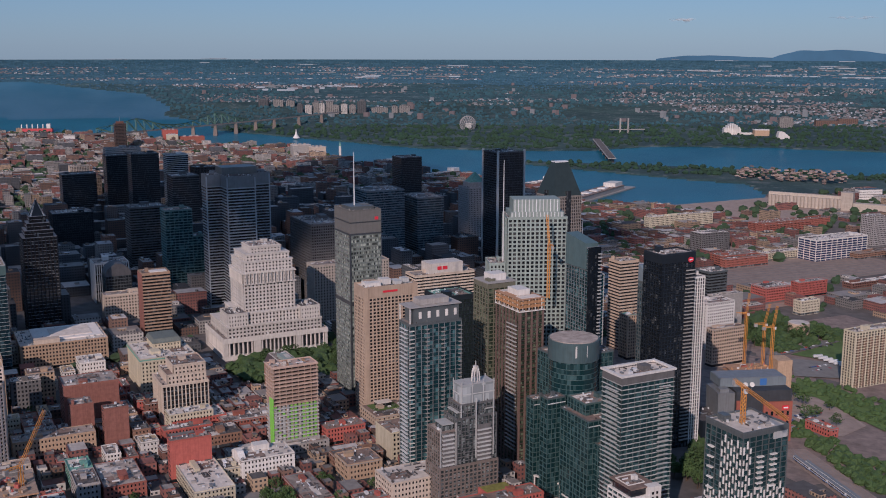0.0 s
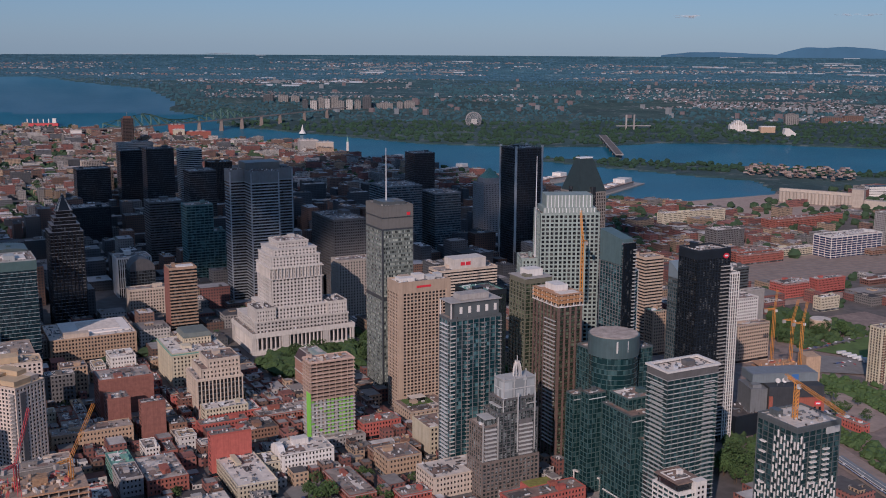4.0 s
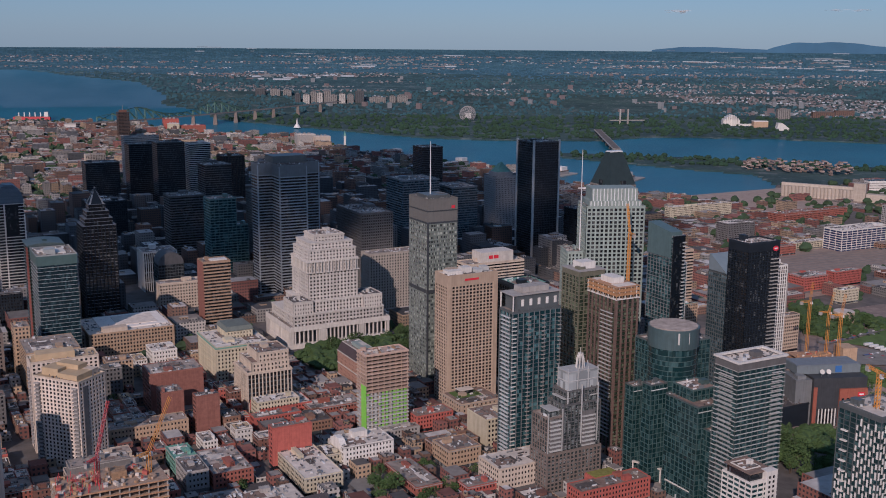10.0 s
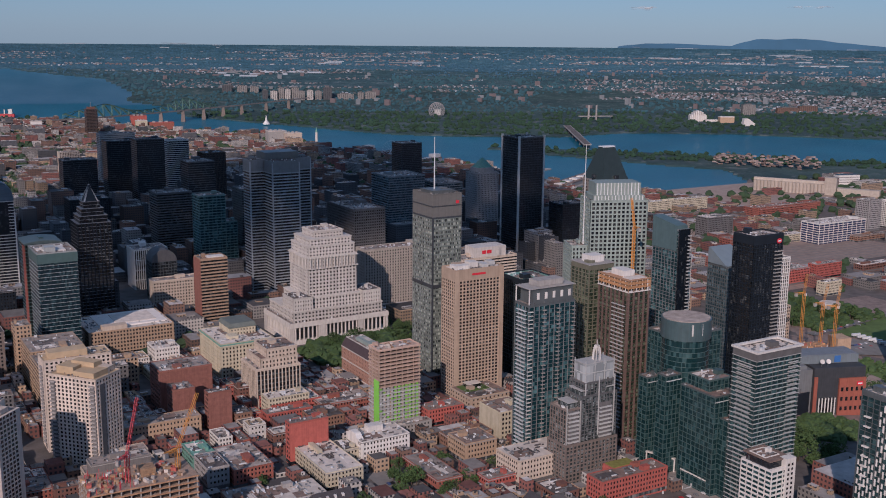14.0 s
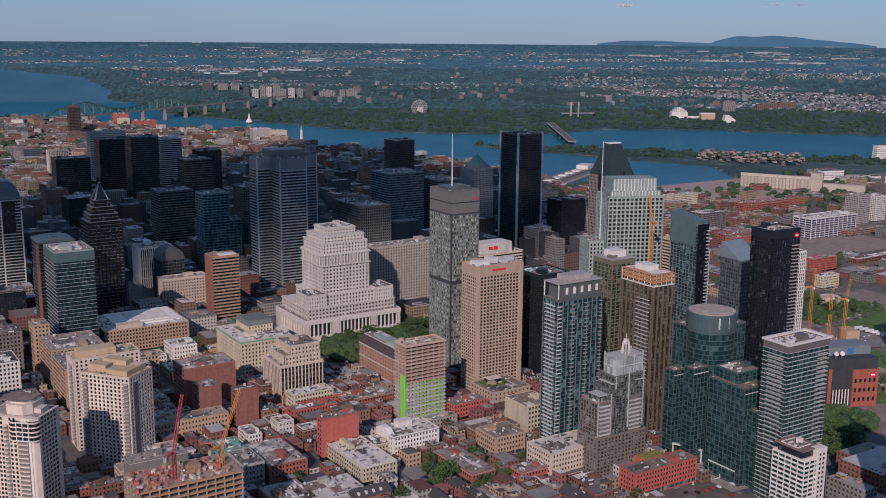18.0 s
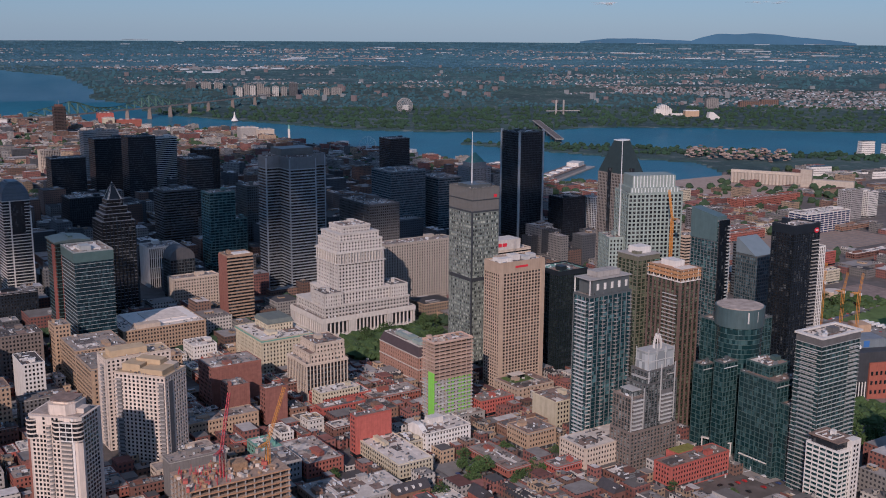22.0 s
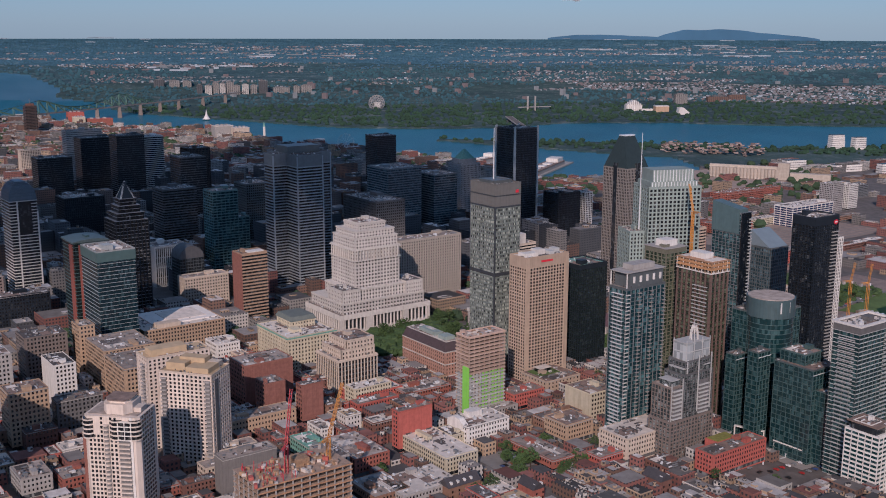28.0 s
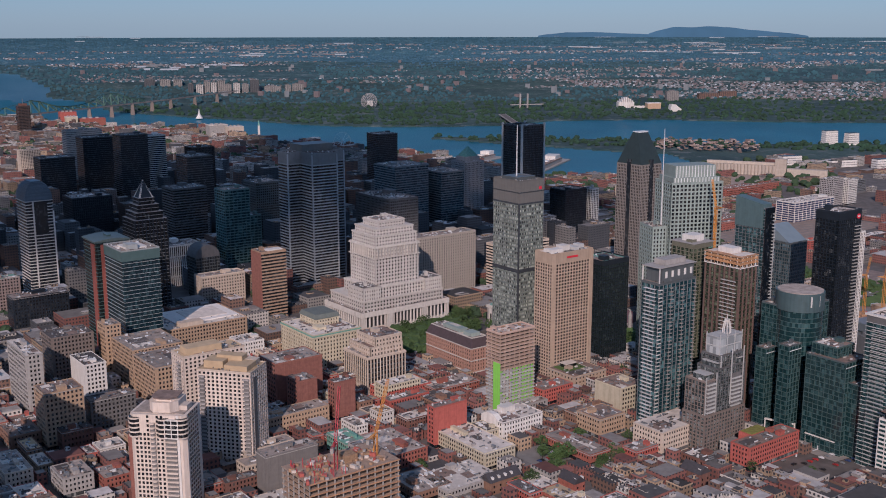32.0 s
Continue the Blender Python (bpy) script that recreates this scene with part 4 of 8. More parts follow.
def white_podium():
    """The white front block at the foot of the tower: banded flank, closed white front with three window columns, brown terrace."""
    ob = thing("podium_block", 119, 622, 2, "white podium block with banded windows and a brown roof terrace", "podium")
    take(119, 622, 21, 27)
    storeys(ob, 21, 27, 0, 56, 3.3, WHITE, GLASS_GREEN, (1.3, 0.1), (0.5, 5.2, 0.1), lone=False)
    part("end_wall", slab(9.0, 6.0, 62, WHITE), None, ob, at=(12.4, -0.6, 0))
    for k in range(5, 18):
        for u in (14.0, 17.4):
            part("window", slab(1.5, 0.3, 1.7, GLASS_DARK), None, ob, at=(u, -0.75, 3.3 * k + 0.8))
    part("upper_storey", slab(17, 20, 5.0, GLASS_BLACK), None, ob, at=(1.2, 3.5, 56))
    part("terrace_roof", slab(19, 23, 0.8, ROOF_BROWN, 0.4), None, ob, at=(0.6, 2.5, 61))
    part("rail_frame", slab(21, 0.6, 1.3, WHITE), None, ob, at=(0, -0.2, 56))
    roof_on(ob, 13, 14, 61.8, WHITE, ROOF_BROWN, 0.6, 2, at=(2, 8))


white_podium()

# teal office block with the drum
LINES = dict(band_mat=GREEN_SPANDREL, pier_mat=GREEN_SPANDREL, lone=False)
ob, h = tower("office_block", "dark green glass office block with a round flat-topped metal drum", "office building", 84.2, 735.5, 47, 30, 115, SLATE, GLASS_GREEN, 3.7, (0.42, 0.08), (0.14, 4.0, 0.10), ROOF_BROWN, 2, 1.2, ground=5, **LINES)
dx, dy = 15.7, 5.9
bm = bmesh.new()
add_prism(bm, circle(dx, dy, 17.8, 48), 0, h - 1.5)
part("drum_shaft", bm, GLASS_GREEN, ob)
bm = bmesh.new()
for k in range(28):
    add_prism(bm, circle(dx, dy, 18.0, 48), 3.7 * k + 3.3, 3.7 * k + 3.7)
part("banding", bm, GREEN_SPANDREL, ob)["kind"] = "stuff"
bm = bmesh.new()
add_prism(bm, circle(dx, dy, 18.8, 48), h - 1.5, h + 13.0)
part("drum", bm, solid("teal_drum_metal", (0.075, 0.115, 0.125), 0.4, 0.15, 5.0), ob, "blue-grey metal drum")
bm = bmesh.new()
add_prism(bm, circle(dx, dy, 17.6, 48), h + 13.0, h + 13.5)
part("drum_lid", bm, ROOF_GRAVEL, ob)
for sx in (-9.5, -3.0, -1.2):
    part("drum_light_strip", slab(1.1, 0.6, 8.5, WHITE), None, ob, at=(dx + sx, dy - 19.0 + abs(sx) * 0.21, h + 3.0))
for ax, ay, aw, ad, at_ in ((66.5, 741.5, 14, 10, 82), (74.5, 719.8, 15, 10, 90), (98, 679, 29, 34, 88)):
    ob, h = tower("office_block", "stepped green glass office block with brown roofs and pale mullions", "office building", ax, ay, aw, ad, at_, SLATE, GLASS_GREEN, 3.7, (0.42, 0.08), (0.14, 4.0, 0.12), ROOF_BROWN, 1, 0.9, ground=5, group="green glass office blocks", **LINES)
    if at_ == 88:
        storeys(ob, 22, 22, h, h + 8, 4.0, GREEN_SPANDREL, GLASS_GREEN, (0.4, 0.05), (0.14, 4.0, 0.1), at=(5, 11), lone=False)
        roof_on(ob, 22, 22, h + 8, GREEN_SPANDREL, ROOF_BROWN, 0.8, 2, at=(5, 11))
    part("top_rail", slab(aw, 0.4, 0.5, WHITE_METAL), None, ob, at=(0, -0.3, h - 3.7))
tower("office_block", "lower terrace of the stepped green glass offices", "office building", 112, 665, 18, 20, 72, SLATE, GLASS_GREEN, 3.7, (0.42, 0.08), (0.14, 4.0, 0.12), ROOF_BROWN, 1, 0.9, ground=5, group="green glass office blocks", **LINES)


def colonnade(x, y, run, turn):
    """A white frame of slim columns under a flat beam along the pavement."""
    ob = thing("colonnade", x, y, 5, "white street colonnade of slim columns under a flat beam", "colonnade", "street colonnades", turn)
    part("beam", slab(run, 2.2, 1.0, WHITE), None, ob, at=(0, 0, 19.5))
    for k in range(4):
        part("column", slab(0.9, 0.9, 19.5, WHITE), None, ob, at=((run - 0.9) * k / 3, 0.6, 0))


colonnade(67, 739, 24, -42)
colonnade(84, 706, 26, -62)

# black tower with the club badge
ob, h = tower("apartment_tower", "black glass apartment tower with a red badge near the roof", "apartment tower", 175.7, 835.1, 34.5, 23.5, 171, NAVY_METAL, GLASS_NIGHT, 3.1, (0.55, 0.0), (0.5, 3.2, 0.0), ROOF_GRAVEL, 3, 1.5, ground=2, cap=6.0, lone=False)
for k in range(3, int((h - 8) / 3.1)):
    part("balcony", slab(9.5, 1.8, 0.6, CONC), None, ob, at=(24.8, -1.5, 3.1 * k))
bm = bmesh.new()
add_prism(bm, circle(0, 0, 2.6, 28), 0, 0.3)
badge = part("badge", bm, SIGN_RED, ob, "red round badge with a white bar")
badge.matrix_basis = pose(29.6, -0.1, h - 5.0, 90, 0, 0) @ Matrix.Diagonal((1.15, 0.85, 1, 1))
part("badge_bar", slab(3.2, 0.3, 1.1, SIGN_WHITE), None, ob, at=(28.0, -0.6, h - 5.5))
o2 = thing("lattice_block", 206.2, 854.8, 0, "tall narrow block with a white window grid beside the black tower", "apartment tower")
storeys(o2, 13, 14, 0, 149, 3.1, WHITE, GLASS_BLACK, (0.6, 0.1), (0.8, 2.6, 0.1))
roof_on(o2, 13, 14, 149, WHITE, ROOF_GRAVEL, 1, 1)
take(206.2, 854.8, 13, 14)

# pale green gridded skyscraper with the mast
ob, h = tower("office_tower", "pale green stone skyscraper with square windows and a thin mast", "skyscraper", 57, 928, 54, 34, 187, GREEN_PANEL, GLASS_DARK, 3.75, (1.4, 0.0), (1.5, 4.1, 0.0), ROOF_GRAVEL, 1, 1.0, ground=6)
ob.matrix_basis = pose(57, 928, 6, 0, 0, 5)
storeys(ob, 15, 28, 0, 139, 3.75, GREEN_PANEL, GLASS_DARK, (1.55, 0.0), (1.7, 4.1, 0.0), at=(-15.2, 5), lone=False)
roof_on(ob, 15, 28, 139, GREEN_PANEL, ROOF_GRAVEL, 1.0, 1, at=(-15.2, 5))
for ox, oy, ww, dd, a, b in ((3, 2, 48, 30, 0, 5), (6, 5, 42, 24, 5, 16)):
    bm = bmesh.new()
    add_box(bm, ox, oy, h + a, ox + ww, oy + dd, h + b)
    part("crown_step", bm, GREEN_PANEL, ob)
    for k in range(int(ww / 3.2)):
        part("crown_fin", slab(0.7, 0.5, b - a, WHITE_METAL), None, ob, at=(ox + 1 + 3.2 * k, oy - 0.5, h + a))
bm = bmesh.new()
add_prism(bm, circle(-1.2, 16, 0.7, 8), h - 44, h + 50, 0.4)
part("mast", bm, WHITE_METAL, ob, "thin white mast")

# pointed postmodern skyscraper
ob, h = tower("office_tower", "dark stone skyscraper with a steep pitched metal roof", "skyscraper", 128, 1200, 36, 40, 168, solid("dark_stone", (0.235, 0.21, 0.19), 0.7, 0.12, 4.0), GLASS_DARK, 3.8, (1.2, 0.0), (0.9, 2.6, 0.05), ROOF_TAR, 0, 0.5, ground=-2, lone=False)
bm = bmesh.new()
vs = [bm.verts.new(p) for p in ((0, 0, h), (36, 0, h), (36, 40, h), (0, 40, h), (9, 16, h + 38), (27, 16, h + 38), (27, 24, h + 38), (9, 24, h + 38))]
for q in ((0, 1, 5, 4), (1, 2, 6, 5), (2, 3, 7, 6), (3, 0, 4, 7), (4, 5, 6, 7), (3, 2, 1, 0)):
    bm.faces.new([vs[i] for i in q])
part("pitched_roof", bm, solid("dark_roof_metal", (0.026, 0.038, 0.038), 0.5, 0.2, 6.0), ob, "steep dark metal roof")
bm = bmesh.new()
add_box(bm, 9, 15.5, h + 37.6, 27, 24.5, h + 39)
part("ridge_cap", bm, WHITE_METAL, ob)
for side in (0, 1):
    bm = bmesh.new()
    add_box(bm, (15, -0.4)[side], (-0.4, 17)[side], 30, (21, 2)[side], (2, 23)[side], h + 6)
    part("glass_slot", bm, GLASS_BLACK, ob)

# black slab with white corner posts
ob, h = tower("office_tower", "tall black office tower with white corner columns", "skyscraper", 83.4, 1611.6, 47, 47, 178, BLACK_METAL, GLASS_BLACK, 3.7, (0.9, 0.0), (0.4, 3.0, 0.0), ROOF_TAR, 2, 1.0, ground=-8, lone=False)
for ox, oy in ((-1.2, -1.2), (45.4, -1.2), (-1.2, 45.4), (45.4, 45.4)):
    part("corner_column", slab(2.8, 2.8, h + 4, WHITE), None, ob, at=(ox, oy, 0))

# cruciform striped tower
ob = thing("cruciform_tower", -277, 1264.8, 12, "cross-shaped office tower with pale horizontal stripes", "skyscraper")
take(-277, 1264.8, 84, 84)
STRIPE = solid("grey_aluminium_stripe", (0.40, 0.42, 0.44), 0.5, 0.12, 6.0, 0.2)
for ox, oy, ww, dd in ((0, 28, 81, 24), (18, 0, 36, 80)):
    storeys(ob, ww, dd, 0, 156, 3.6, STRIPE, GLASS_DARK, (1.5, 0.1), None, at=(ox, oy))
    bm = bmesh.new()
    add_box(bm, ox - 0.1, oy - 0.1, 156, ox + ww + 0.1, oy + dd + 0.1, 169)
    part("top_band", bm, GREY_METAL, ob)
    roof_on(ob, ww, dd, 169, GREY_METAL, ROOF_TAR, 1, 2, at=(ox, oy))
for ox, oy in ((0, 28), (18, 0), (52.6, 0), (79.6, 28)):
    part("corner_fin", slab(1.4, 1.4, 168, STRIPE), None, ob, at=(ox - 0.35, oy - 0.35, 0))
part("penthouse", slab(44, 30, 9, SLATE), None, ob, at=(20, 28, 169))

TEAL_BAND = solid("teal_balcony_band", (0.15, 0.245, 0.245), 0.5, 0.15, 5.0)
PALE_LINE = solid("pale_grey_mullion", (0.34, 0.36, 0.36), 0.6, 0.12, 5.0)
RED_GRANITE = solid("red_granite", (0.26, 0.085, 0.065), 0.6, 0.15, 4.0)
for args in (
    ("office_tower", "teal glass office tower in the clouded quarter", "skyscraper", -370, 1396, 36, 30, 121, TEAL_BAND, GLASS_TEAL, 3.7, (1.0, 0.3), (0.4, 6.0, 0.1)),
    ("office_tower", "black office block with a pale end pier in the clouded quarter", "office building", 150, 1590, 46, 36, 78, NAVY_METAL, GLASS_BLACK, 3.7, (1.0, 0.05), (0.6, 3.4, 0.1)),
    ("office_tower", "narrow block with a white window grid beside the black offices", "office building", 204, 1622, 15, 22, 74, WHITE, GLASS_DARK, 3.6, (0.9, 0.05), (1.0, 3.4, 0.1)),
    ("office_tower", "lower teal glass wing in the clouded quarter", "office building", -338, 1412, 16, 26, 84, TEAL_BAND, GLASS_TEAL, 3.7, (1.0, 0.3), (0.4, 6.0, 0.1)),
    ("office_tower", "broad black office tower in the clouded quarter", "skyscraper", -640, 2010, 62, 40, 132, BLACK_METAL, GLASS_BLACK, 3.7, (0.9, 0.0), None),
    ("office_tower", "taller black office tower in the clouded quarter", "skyscraper", -560, 1900, 50, 40, 146, BLACK_METAL, GLASS_BLACK, 3.7, (0.9, 0.0), None),
    ("office_tower", "black box of a tower near the old town", "office building", -706, 1955, 62, 40, 102, BLACK_METAL, GLASS_BLACK, 3.7, (0.9, 0.0), None),
    ("office_tower", "black box of a tower by the waterfront", "office building", -84, 2130, 46, 46, 117, BLACK_METAL, GLASS_BLACK, 3.7, (0.9, 0.0), None),
    ("office_tower", "teal glass tower with pale floor lines and a white roof box", "office building", -450.5, 976, 36.5, 46, 130, PALE_LINE, GLASS_NAVY, 3.7, (0.3, 0.12), None),
    ("office_tower", "dark glass tower with red granite strips beside the teal one", "office building", -482.9, 1043.5, 34, 36, 126, GREEN_SPANDREL, GLASS_DEEP, 3.7, (0.6, 0.0), None),
    ("office_tower", "brown office slab with pale horizontal bands", "office building", -325, 1121, 30, 23, 94, solid("umber_brick", (0.36, 0.25, 0.17), 0.9, 0.2, 3.0), GLASS_DARK, 3.6, (1.6, 0.2), None),
    ("hotel_block", "tan stone hotel with rows of windows", "hotel", -393.6, 1200, 55, 20, 51, BEIGE, GLASS_DARK, 3.5, (1.7, 0.0), (1.8, 3.4, 0.0)),
    ("hotel_slab", "long pale concrete hotel slab full of windows", "hotel", -150, 1204, 96, 24, 86, solid("grey_beige_concrete", (0.36, 0.32, 0.275), 0.9, 0.15, 5.0), GLASS_DARK, 3.4, (1.7, 0.0), (1.9, 3.6, 0.0)),
    ("railway_office", "tan stone office block with a pale penthouse and a red sign", "office building", -33.2, 1246.8, 81, 28, 65, BEIGE, GLASS_DARK, 3.6, (1.9, 0.0), None),
    ("apartment_tower", "grey-green glass tower with a black front and a louvred crown", "apartment tower", 120.2, 863.2, 12, 32, 172, GREY_METAL, GLASS_TEAL, 3.1, (0.3, 0.3), (0.2, 4.0, 0.1)),
    ("office_tower", "tan office slab with dark horizontal windows", "office building", 199.1, 1166.6, 26, 22, 99, CONC_WARM, GLASS_DARK, 3.6, (1.9, 0.1), None),
    ("office_tower", "grey glass tower with a sloping glass roof", "office building", 195.9, 955.4, 28, 26, 119, SLATE, GLASS_BLUE, 3.7, (1.0, 0.05), (0.4, 3.0, 0.08)),
):
    ob, h = tower(*args, lone=False)
    if "white roof box" in args[1]:
        part("roof_box", slab(20, 22, 1.6, WHITE), None, ob, "white roof box", at=(8, 9, h))
        part("glass_top", slab(36.5, 46, 9, GREEN_SPANDREL, 0.16), None, ob, "green glass band under the roof", at=(0, 0, h - 9))
    if "red sign" in args[1]:
        part("penthouse", slab(45, 24, 13, STONE_PALE), None, ob, "pale closed penthouse", at=(21, 2.5, h))
        for sx, sw in ((31, 5.5), (38, 6.5)):
            part("sign_bar", slab(sw, 0.4, 4.2, SIGN_RED), None, ob, "red sign bar", at=(sx, 2.0, h + 4.8))
    if "louvred crown" in args[1]:
        part("black_front", slab(12.4, 1.4, h + 1, GLASS_NIGHT), None, ob, "black glass front", at=(-0.1, -1.2, 0))
        for k in range(4, int(h / 3.1)):
            part("balcony", slab(3.2, 1.4, 0.8, BALCONY_GREY), None, ob, at=(9.6, -2.4, 3.1 * k))
        bm = bmesh.new()
        vs = [bm.verts.new(p) for p in ((0, 2, h - 18), (12, 2, h - 18), (12, 32.4, h - 18), (0, 32.4, h - 18), (0, 2, h + 4), (12, 2, h + 4), (12, 32.4, h + 9), (0, 32.4, h + 9))]
        for q in ((0, 1, 5, 4), (1, 2, 6, 5), (2, 3, 7, 6), (3, 0, 4, 7), (4, 5, 6, 7), (3, 2, 1, 0)):
            bm.faces.new([vs[i] for i in q])
        crown = part("louvred_crown", bm, solid("teal_grey_louvre", (0.10, 0.155, 0.165), 0.45, 0.15, 5.0), ob, "teal glass louvred crown")
        storeys(ob, 7, 14, 0, h - 24, 3.1, BALCONY_GREY, GLASS_TEAL, (0.35, 0.5), (0.25, 3.4, 0.1), at=(12.2, 3.0), lone=False)
        roof_on(ob, 7, 14, h - 24, BALCONY_GREY, ROOF_GRAVEL, 0.8, 1, at=(12.2, 3.0))
        crown.location = (-0.45, 0, 0)
    if "red granite" in args[1]:
        for u in (5, 20):
            part("granite_strip", slab(8, 1.2, h - 2, RED_GRANITE), None, ob, "red granite strip", at=(u, -0.7, 0))
        part("granite_strip", slab(1.0, 9, h - 2, RED_GRANITE), None, ob, "red granite strip", at=(-0.6, 4, 0))
        bm = bmesh.new()
        arc = [(-1 + 36 * k / 10, h + 1.5 + 2 * math.sin(math.pi * k / 10)) for k in range(11)] + [(35, h + 0.5), (-1, h + 0.5)]
        ends = [[bm.verts.new((ax, ay, az)) for ax, az in arc] for ay in (-1, 37)]
        bm.faces.new(ends[0])
        bm.faces.new(ends[1][::-1])
        for k in range(len(arc)):
            j = (k + 1) % len(arc)
            bm.faces.new((ends[0][j], ends[0][k], ends[1][k], ends[1][j]))
        part("curved_roof", bm, solid("grey_green_metal", (0.13, 0.17, 0.165), 0.5, 0.15, 5.0), ob, "curved grey-green roof")
    if "brown office slab" in args[1]:
        part("side_wall", slab(0.5, 23.4, h, BRICK_RUST), None, ob, "closed red-brown side wall", at=(-0.6, -0.2, 0))
        part("roof_rim", slab(18, 10, 1.4, WHITE), None, ob, at=(9, 2, h + 0.6))
    if "sloping glass" in args[1]:
        bm = bmesh.new()
        vs = [bm.verts.new(p) for p in ((0, 0, h), (28, 0, h), (28, 26, h), (0, 26, h), (0, 24, h + 16), (28, 24, h + 16), (28, 26, h + 16), (0, 26, h + 16))]
        for q in ((0, 1, 5, 4), (1, 2, 6, 5), (2, 3, 7, 6), (3, 0, 4, 7), (4, 5, 6, 7)):
            bm.faces.new([vs[i] for i in q])
        part("sloping_roof", bm, solid("grey_roof_glass", (0.17, 0.21, 0.24), 0.3, 0.1, 8.0, streak=False), ob, "sloping glass roof")

# apartment tower with the checkered balconies
ob, h = tower("apartment_tower", "glass tower with checkered white balcony panels under a roof crane", "apartment tower", 162, 543, 33, 30, 130.5, SLATE, GLASS_GREEN, 3.05, (0.35, 0.1), (0.3, 4.4, 0.1), ROOF_PALE, 5, 1.2, ground=-3, cap=2.0, lone=False)

# tower wrapped in lime sheathing
ob = thing("unfinished_tower", -134.5, 805, 15, "unfinished concrete tower, its lower floors in lime-green sheathing", "apartment tower")
take(-134.5, 805, 38, 18)
for k in range(24):
    part("floor_slab", slab(38, 18, 0.9, RAW_RED if k > 12 else BALCONY_GREY, 0.3), None, ob, at=(0, 0, 3.05 * k))
# Near-black box inside the slabs stands in for the shade there.
bm = bmesh.new()
add_box(bm, 3.2, 3.2, 0, 34.8, 14.8, 70)
part("unlit_core", bm, FLOOR_SHADE, ob)
for k in range(8):
    part("column", slab(0.6, 0.6, 70, CONC_WARM), None, ob, at=(0.3 + 5.26 * k, 0.4, 0))
for k in range(4):
    part("column", slab(0.6, 0.6, 70, CONC_WARM), None, ob, at=(0.3, 0.3 + 5.6 * k, 0))
for k in range(13):
    for i in range(11):
        lime = i > 8 or (i > 3 and (i * 5 + k * 3) % 3 != 0) or (i * 7 + k) % 6 == 0
        part("sheathing_panel", slab(2.0, 0.2, 1.5, LIME if lime else (BALCONY_GREY if (i * 7 + k * 3) % 5 < 4 else WHITE_METAL)), None, ob, at=(1.1 + 3.33 * i, 0.5, 3.05 * k + 1.1))
roof_on(ob, 38, 18, 70.7, RAW_RED, ROOF_BROWN, 1.2, 4)
r = random.Random(14)
for i in range(18):
    part("stacked_material", slab(round(r.uniform(1, 4), 1), round(r.uniform(1, 3), 1), round(r.uniform(0.5, 2.2), 1), r.choice((TIMBER, CONC, ROOF_PALE, BRICK_BROWN))), None, ob, at=(r.uniform(1, 32), r.uniform(1, 14), 70.8))
bm = bmesh.new()
add_box(bm, -0.6, -0.3, 3, 0.2, 8.0, 46)
part("lime_wrap", bm, LIME, ob, "lime-green sheathing wrapped over the end wall")
lowrise(-127, 794, 40, 9, 25, CONC, ROOF_GRAVEL, "podium_block", "low concrete podium of the unfinished tower", ground=15, units=2)


def bank():
    x, y, z0 = -238, 862, 15
    ob = thing("bank_block", x, y, z0, "buff stone bank block with tall window bays and set-back top", "office building")
    take(x, y, 40, 38)
    storeys(ob, 40, 38, 0, 12, 6, BEIGE, GLASS_DARK, (1.6, 0.2), (1.6, 3.6, 0.2))
    storeys(ob, 40, 38, 12, 37, 4.0, BEIGE, GLASS_DARK, (0.8, -0.25), (0.95, 3.3, 0.12), band_mat=SLATE)
    bm = bmesh.new()
    add_box(bm, -0.5, -0.5, 36.5, 40.5, 38.5, 38)
    part("cornice", bm, BEIGE, ob)
    storeys(ob, 34, 34, 38, 45.5, 3.7, BEIGE, GLASS_DARK, (1.7, 0.0), (1.9, 3.3, 0.0), at=(5, 3))
    storeys(ob, 28, 30, 45.5, 53, 3.7, BEIGE, GLASS_DARK, (1.7, 0.0), (1.9, 3.3, 0.0), at=(11, 4))
    roof_on(ob, 40, 38, 38, BEIGE, ROOF_GRAVEL, 0.8, 0)
    roof_on(ob, 34, 34, 45.5, BEIGE, ROOF_BROWN, 0.8, 0, at=(5, 3))
    roof_on(ob, 28, 30, 53, BEIGE, ROOF_BROWN, 1.0, 4, at=(11, 4))


def cream_block():
    x, y, z0 = -280, 945, 16
    ob = thing("office_block", x, y, z0, "cream stone block with green roof edging and a set-back top", "office building")
    take(x, y, 52, 62)
    storeys(ob, 52, 62, 0, 33, 3.7, STONE_CREAM, GLASS_DARK, (1.7, 0.0), (1.9, 3.4, 0.0))
    for zz, mt in ((32.2, STONE_CREAM), (33.4, COPPER)):
        bm = bmesh.new()
        add_box(bm, -0.6, -0.6, zz, 52.6, 62.6, zz + 1.2)
        part("cornice", bm, mt, ob)
    roof_on(ob, 52, 62, 34.8, STONE_CREAM, ROOF_PALE, 0.7, 4)
    storeys(ob, 26, 30, 35, 42, 3.5, STONE_CREAM, GLASS_DARK, (1.6, 0.0), (1.9, 3.4, 0.0), at=(18, 26))
    bm = bmesh.new()
    add_prism(bm, [(17, 25), (45, 25), (45, 57), (17, 57)], 42, 46, 0.86)
    part("hipped_roof", bm, solid("grey_green_roof", (0.15, 0.17, 0.155), 0.8, 0.15, 4.0), ob)


